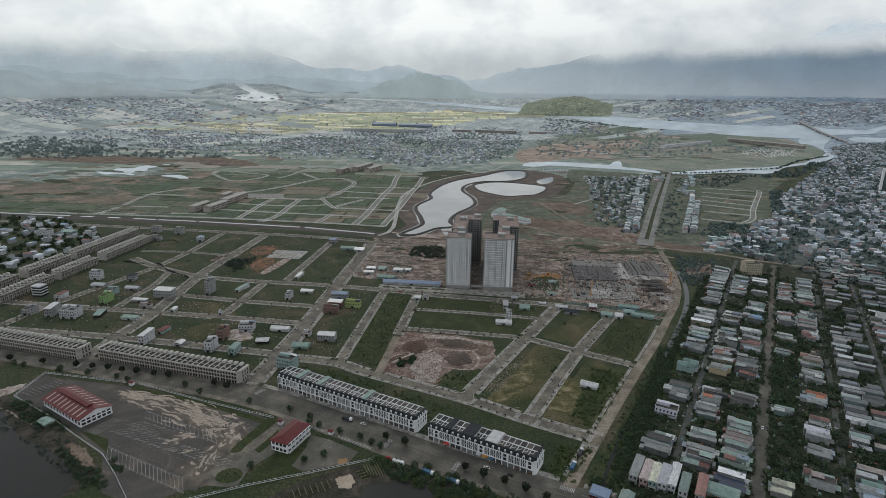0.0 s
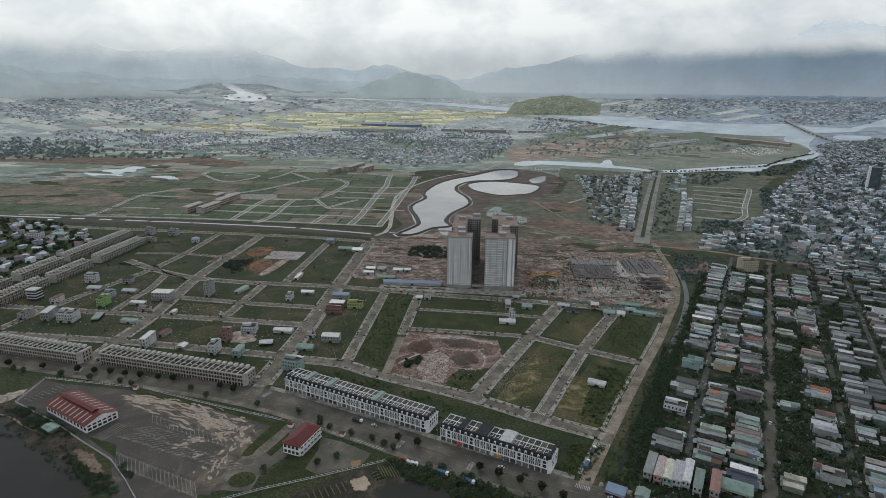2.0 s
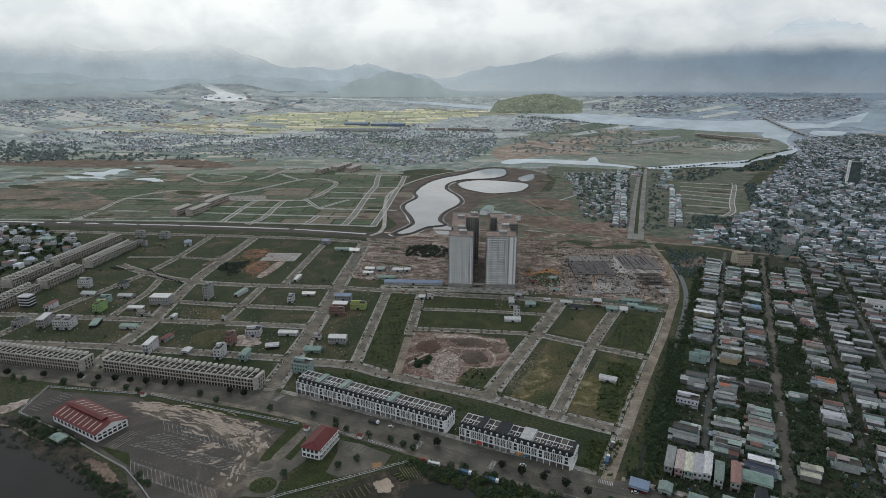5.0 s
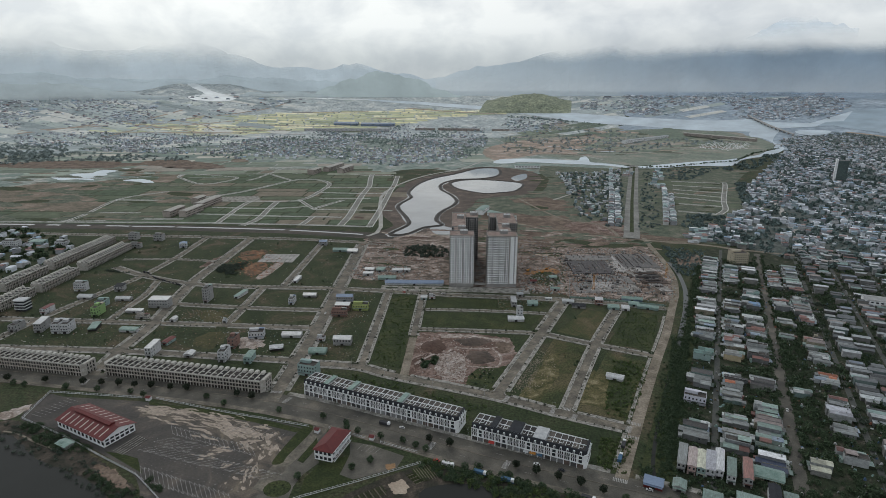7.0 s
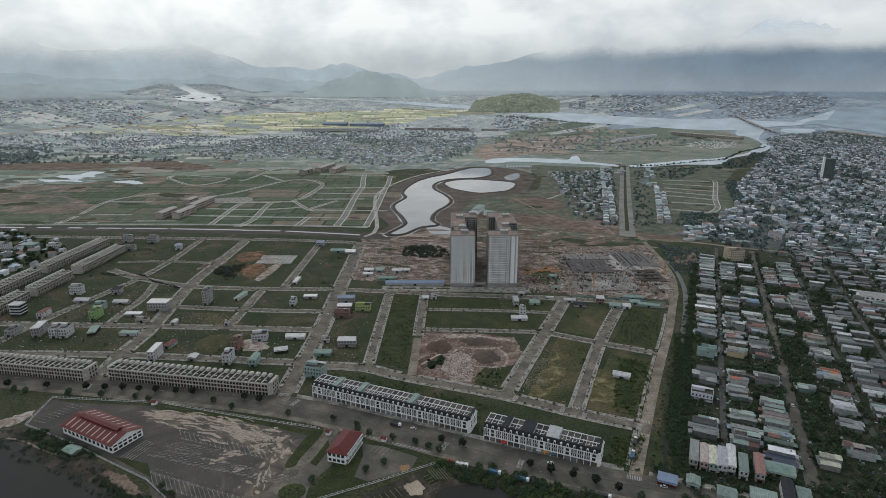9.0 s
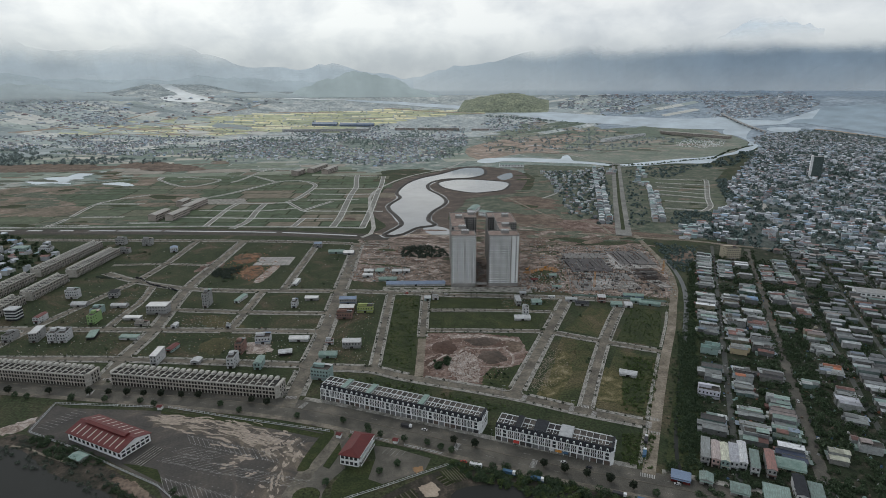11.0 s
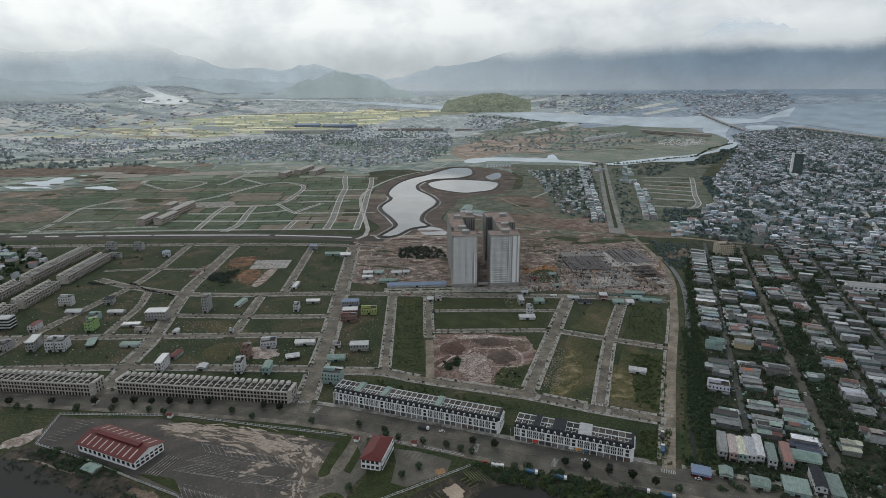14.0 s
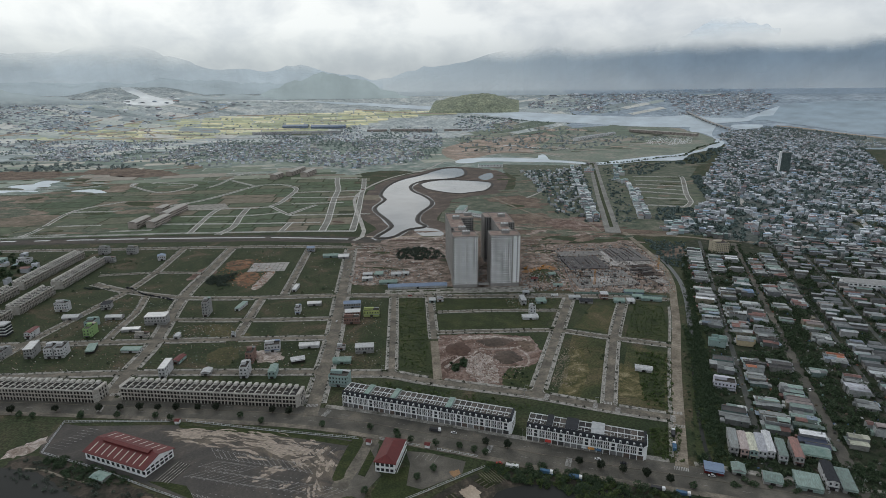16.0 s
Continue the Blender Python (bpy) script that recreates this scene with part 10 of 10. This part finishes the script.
# saplings along the pavements
sap = []
for i, (pts, half, side, mat, what) in enumerate(ROADS[1:22]):
    if side:
        line = along(pts, 7.0)
        nn = normals(line)
        for (x, y), q in zip(line, nn):
            for s in (1, -1):
                px, py = x + q[0] * s * (half + 0.8), y + q[1] * s * (half + 0.8)
                if rnd.random() < 0.8 and not any(j != i + 1 and clear_of(ROADS[j][0], px, py) < ROADS[j][1] + 1 for j in range(len(ROADS))):
                    sap.append((px, py, rnd.uniform(0.6, 1.4)))
grove("street_saplings", sap, 26, 15, M_DARKLEAF, "small dark saplings along the pavements")
grove("shore_reeds", [(x + rnd.uniform(-3, 3), y + rnd.uniform(-3, 3), rnd.uniform(2, 5)) for x, y in along([(1465, 1900), (1243, 1680), (1037, 1405), (918, 1350), (756, 1245), (600, 1200)], 14)], 30, 16, M_LEAF, "dark bank trees along the channel", 0.5)


def tree(h, r, per, seed, mat, label, group):
    t = thing("tree", label, "tree", group)
    tr = Shape().tube(0, 0, 0, h * 0.55, 0.22, 0.13, 7)
    g = random.Random(seed)
    for i in range(5):
        a, ln = i * 1.26 + g.uniform(-0.3, 0.3), r * 0.6
        z = h * g.uniform(0.38, 0.55)
        c, s = math.cos(a), math.sin(a)
        k = len(tr.v)
        tr.v += [(0.08 * -s, 0.08 * c, z), (0.08 * s, -0.08 * c, z), (0, 0, z + 0.15), (c * ln, s * ln, z + ln * 0.8)]
        tr.f += [(k, k + 1, k + 3), (k + 1, k + 2, k + 3), (k + 2, k, k + 3)]
    part("trunk", tr, M_BARK, t)
    v = leaf_cloud([(0, 0, r)], per, seed, 0.26, 0.95, 0.0)
    gen = np.random.default_rng(seed)
    v = v.reshape(-1, 4, 3)
    v[:, :, 2] = (v[:, :, 2] - r * 0.0) * gen.choice((-1, 1), (len(v), 1)) + h - r * 0.9
    ob = new("crown", big_mesh("crown", v.reshape(-1, 3), 4, mat))
    ob.parent = t
    return t


TA = [tree(6.8, 2.7, 330, 1, M_DARKLEAF, "round dark green street tree", "boulevard trees"), tree(6.2, 2.4, 300, 2, M_DARKLEAF, "round dark green street tree", "boulevard trees"), tree(5.0, 2.4, 170, 3, M_LEAF, "spreading thin-leaved street tree", "boulevard trees")]
SP = [(-390, -262), (-354, -264), (-319, -266), (-302, -267), (-286, -268), (-271, -270), (-256, -271), (-238, -273), (-223, -274), (-176, -282), (-162, -286), (-10, -341), (5, -346), (51, -369), (64, -375), (78, -380), (92, -386), (105, -393)]
for i, (x, y) in enumerate(SP):
    copy_thing(TA[i % 2], pose(x, y, 0, 0, 0, 37 * i))
for i, (x, y) in enumerate([(-368, -271), (-329, -275), (-300, -276), (-269, -280), (-256, -284), (-201, -286), (-182, -296), (-133, -305), (-74, -326), (-65, -331), (-47, -337), (-30, -342), (-20, -348), (-12, -352), (118, -399), (-380, -268), (-330, -272), (-96, -312), (-76, -321), (-62, -374), (-50, -366), (-96, -384)]):
    copy_thing(TA[2], pose(x, y, 0, 0, 0, 53 * i))
for k in TA:
    drop_source(k)

# ---- street lamps, vehicles ----
lampk = thing("street_lamp", "tall grey street lamp with a single arm", "lamp", "street lamps")
part("pole", Shape().tube(0, 0, 0, 9, 0.1, 0.06, 6), M_METAL, lampk)
part("arm", Shape().box(-0.05, -2.0, 8.9, 0.05, 0, 9.0), M_METAL, lampk)
part("lantern", Shape().box(-0.15, -2.6, 8.85, 0.15, -1.9, 9.0), M_METAL, lampk)
for i in range(4, len(BVD) - 2, 6):
    x, y = BVD[i]
    copy_thing(lampk, pose(x + 4.2, y + 14.4, 0, 0, 0, -15))
for pts in (ROADS[1][0], ROADS[22][0], ROADS[11][0]):
    for i, (x, y) in enumerate(along(pts, 45)[1:-1]):
        copy_thing(lampk, pose(x - 7.0, y + 0.5, 0, 0, 0, 90))
drop_source(lampk)


def vehicle(kind, paint, label, m):
    t = thing(kind, label, kind, "", m)
    if kind == "car":
        L, W, H, cab = 4.4, 1.8, 0.85, [(1.0, 0.85), (3.9, 0.85), (3.4, 1.5), (1.7, 1.5)]
    else:
        L, W, H, cab = 9.0, 2.5, 1.1, [(6.9, 1.1), (8.9, 1.1), (8.7, 3.0), (6.9, 3.0)]
    part("body", Shape().box(0, -W / 2, 0.35, L, W / 2, H), paint, t)
    c = Shape()
    c.v = [(x, y, z) for y in (-W * 0.44, W * 0.44) for x, z in cab]
    c.f = [(0, 1, 2, 3), (7, 6, 5, 4), (0, 4, 5, 1), (1, 5, 6, 2), (2, 6, 7, 3), (3, 7, 4, 0)]
    part("cab", c, M_GLASS if kind == "car" else M_WHITE, t)
    if kind == "car":
        part("roof", Shape().box(1.75, -W * 0.43, 1.5, 3.38, W * 0.43, 1.56), paint, t)
    else:
        part("load_bed", Shape().box(0.1, -W / 2, 1.1, 6.7, W / 2, 2.6), paint, t)
    for x in (L * 0.19, L * 0.8):
        for s in (-1, 1):
            wh = Shape().tube(0, 0, -0.12, 0.12, 0.36 if kind == "car" else 0.5, None, 12)
            ob = part("wheel", wh, M_DARK, t)
            ob.matrix_basis = pose(x, s * W * 0.46, 0.36 if kind == "car" else 0.5, 90)
    return t


M_CARW, M_CARR, M_CARB, M_CARK = (P(n, c) for n, c in (("white_car_paint", (0.62, 0.62, 0.62)), ("red_car_paint", (0.42, 0.05, 0.04)), ("blue_truck_paint", (0.06, 0.13, 0.22)), ("dark_car_paint", (0.05, 0.05, 0.055))))
for kind, paint, lab, x, y, a in (
    ("car", M_CARW, "white car parked before the terrace", 64, -364, -22), ("car", M_CARK, "dark car on the boulevard", 80, -370, -22), ("truck", M_CARK, "dark truck parked on the earth road", 131, -345, 66), ("truck", M_CARB, "blue truck parked on the earth road", 124, -361, 66),
    ("truck", M_CARK, "dark tipper truck on the boulevard", 90, -397, -22), ("truck", M_CARB, "blue truck on the boulevard", 104, -403, -22), ("truck", M_CARK, "dark truck on the boulevard", -50, -318, -20), ("car", M_CARW, "white car on the boulevard", -34, -323, -20), ("car", M_CARW, "white car at the junction", 134, -388, -20),
    ("truck", M_CARB, "blue truck under roadside trees", 22, -374, -22), ("truck", M_CARB, "blue truck under roadside trees", 40, -381, -22), ("truck", M_CARW, "white truck under roadside trees", 0, -366, -22), ("car", M_CARR, "red car under roadside trees", -6, -362, -22),
    ("car", M_CARW, "white car in the village lane", *uv(-240, 327), 65), ("car", M_CARK, "dark car in the village lane", *uv(-180, 379), 65), ("car", M_CARW, "white car in the village lane", *uv(-150, 375), 65), ("car", M_CARK, "dark car in the village lane", *uv(-60, 327), 65), ("car", M_CARW, "white car on the street", -143, -100, 90), ("car", M_CARR, "red car by the towers", -60, -24, -8),
    ("car", M_CARW, "white car by the towers", -10, -29, -8), ("truck", M_CARW, "white truck at the site gate", 120, -42, -8),
):
    vehicle(kind, paint, lab, pose(x, y, 0.1, 0, 0, a))

# shop awnings and banners of the white terrace
for x, y, w, mat, lab in (
    (36, -343.2, 2.2, M_CARR, "red fabric shop awning before the terrace"), (64.6, -354.6, 2.2, M_ORANGE, "orange fabric shop awning before the terrace"), (60, -352.7, 1.8, M_OLDWHITE, "white fabric shop awning before the terrace"), (69.2, -356.5, 2.0, M_CARB, "blue fabric shop awning before the terrace"),
):
    o = thing("awning", lab, "awning", "shop awnings", pose(x, y, 0, 0, 0, -22.6))
    aw = Shape()
    aw.v = [(-w, 0.9, 3.6), (w, 0.9, 3.6), (w, -2.2, 2.7), (-w, -2.2, 2.7), (-w, 0.9, 3.5), (w, 0.9, 3.5), (w, -2.2, 2.6), (-w, -2.2, 2.6)]
    aw.f = [(3, 2, 1, 0), (4, 5, 6, 7), (0, 1, 5, 4), (2, 3, 7, 6), (1, 2, 6, 5), (3, 0, 4, 7)]
    part("canopy", aw, mat, o)
    for s in (-w + 0.1, w - 0.1):
        part("post", Shape().tube(s, -2.1, 0, 2.62, 0.05, None, 6), M_METAL, o)
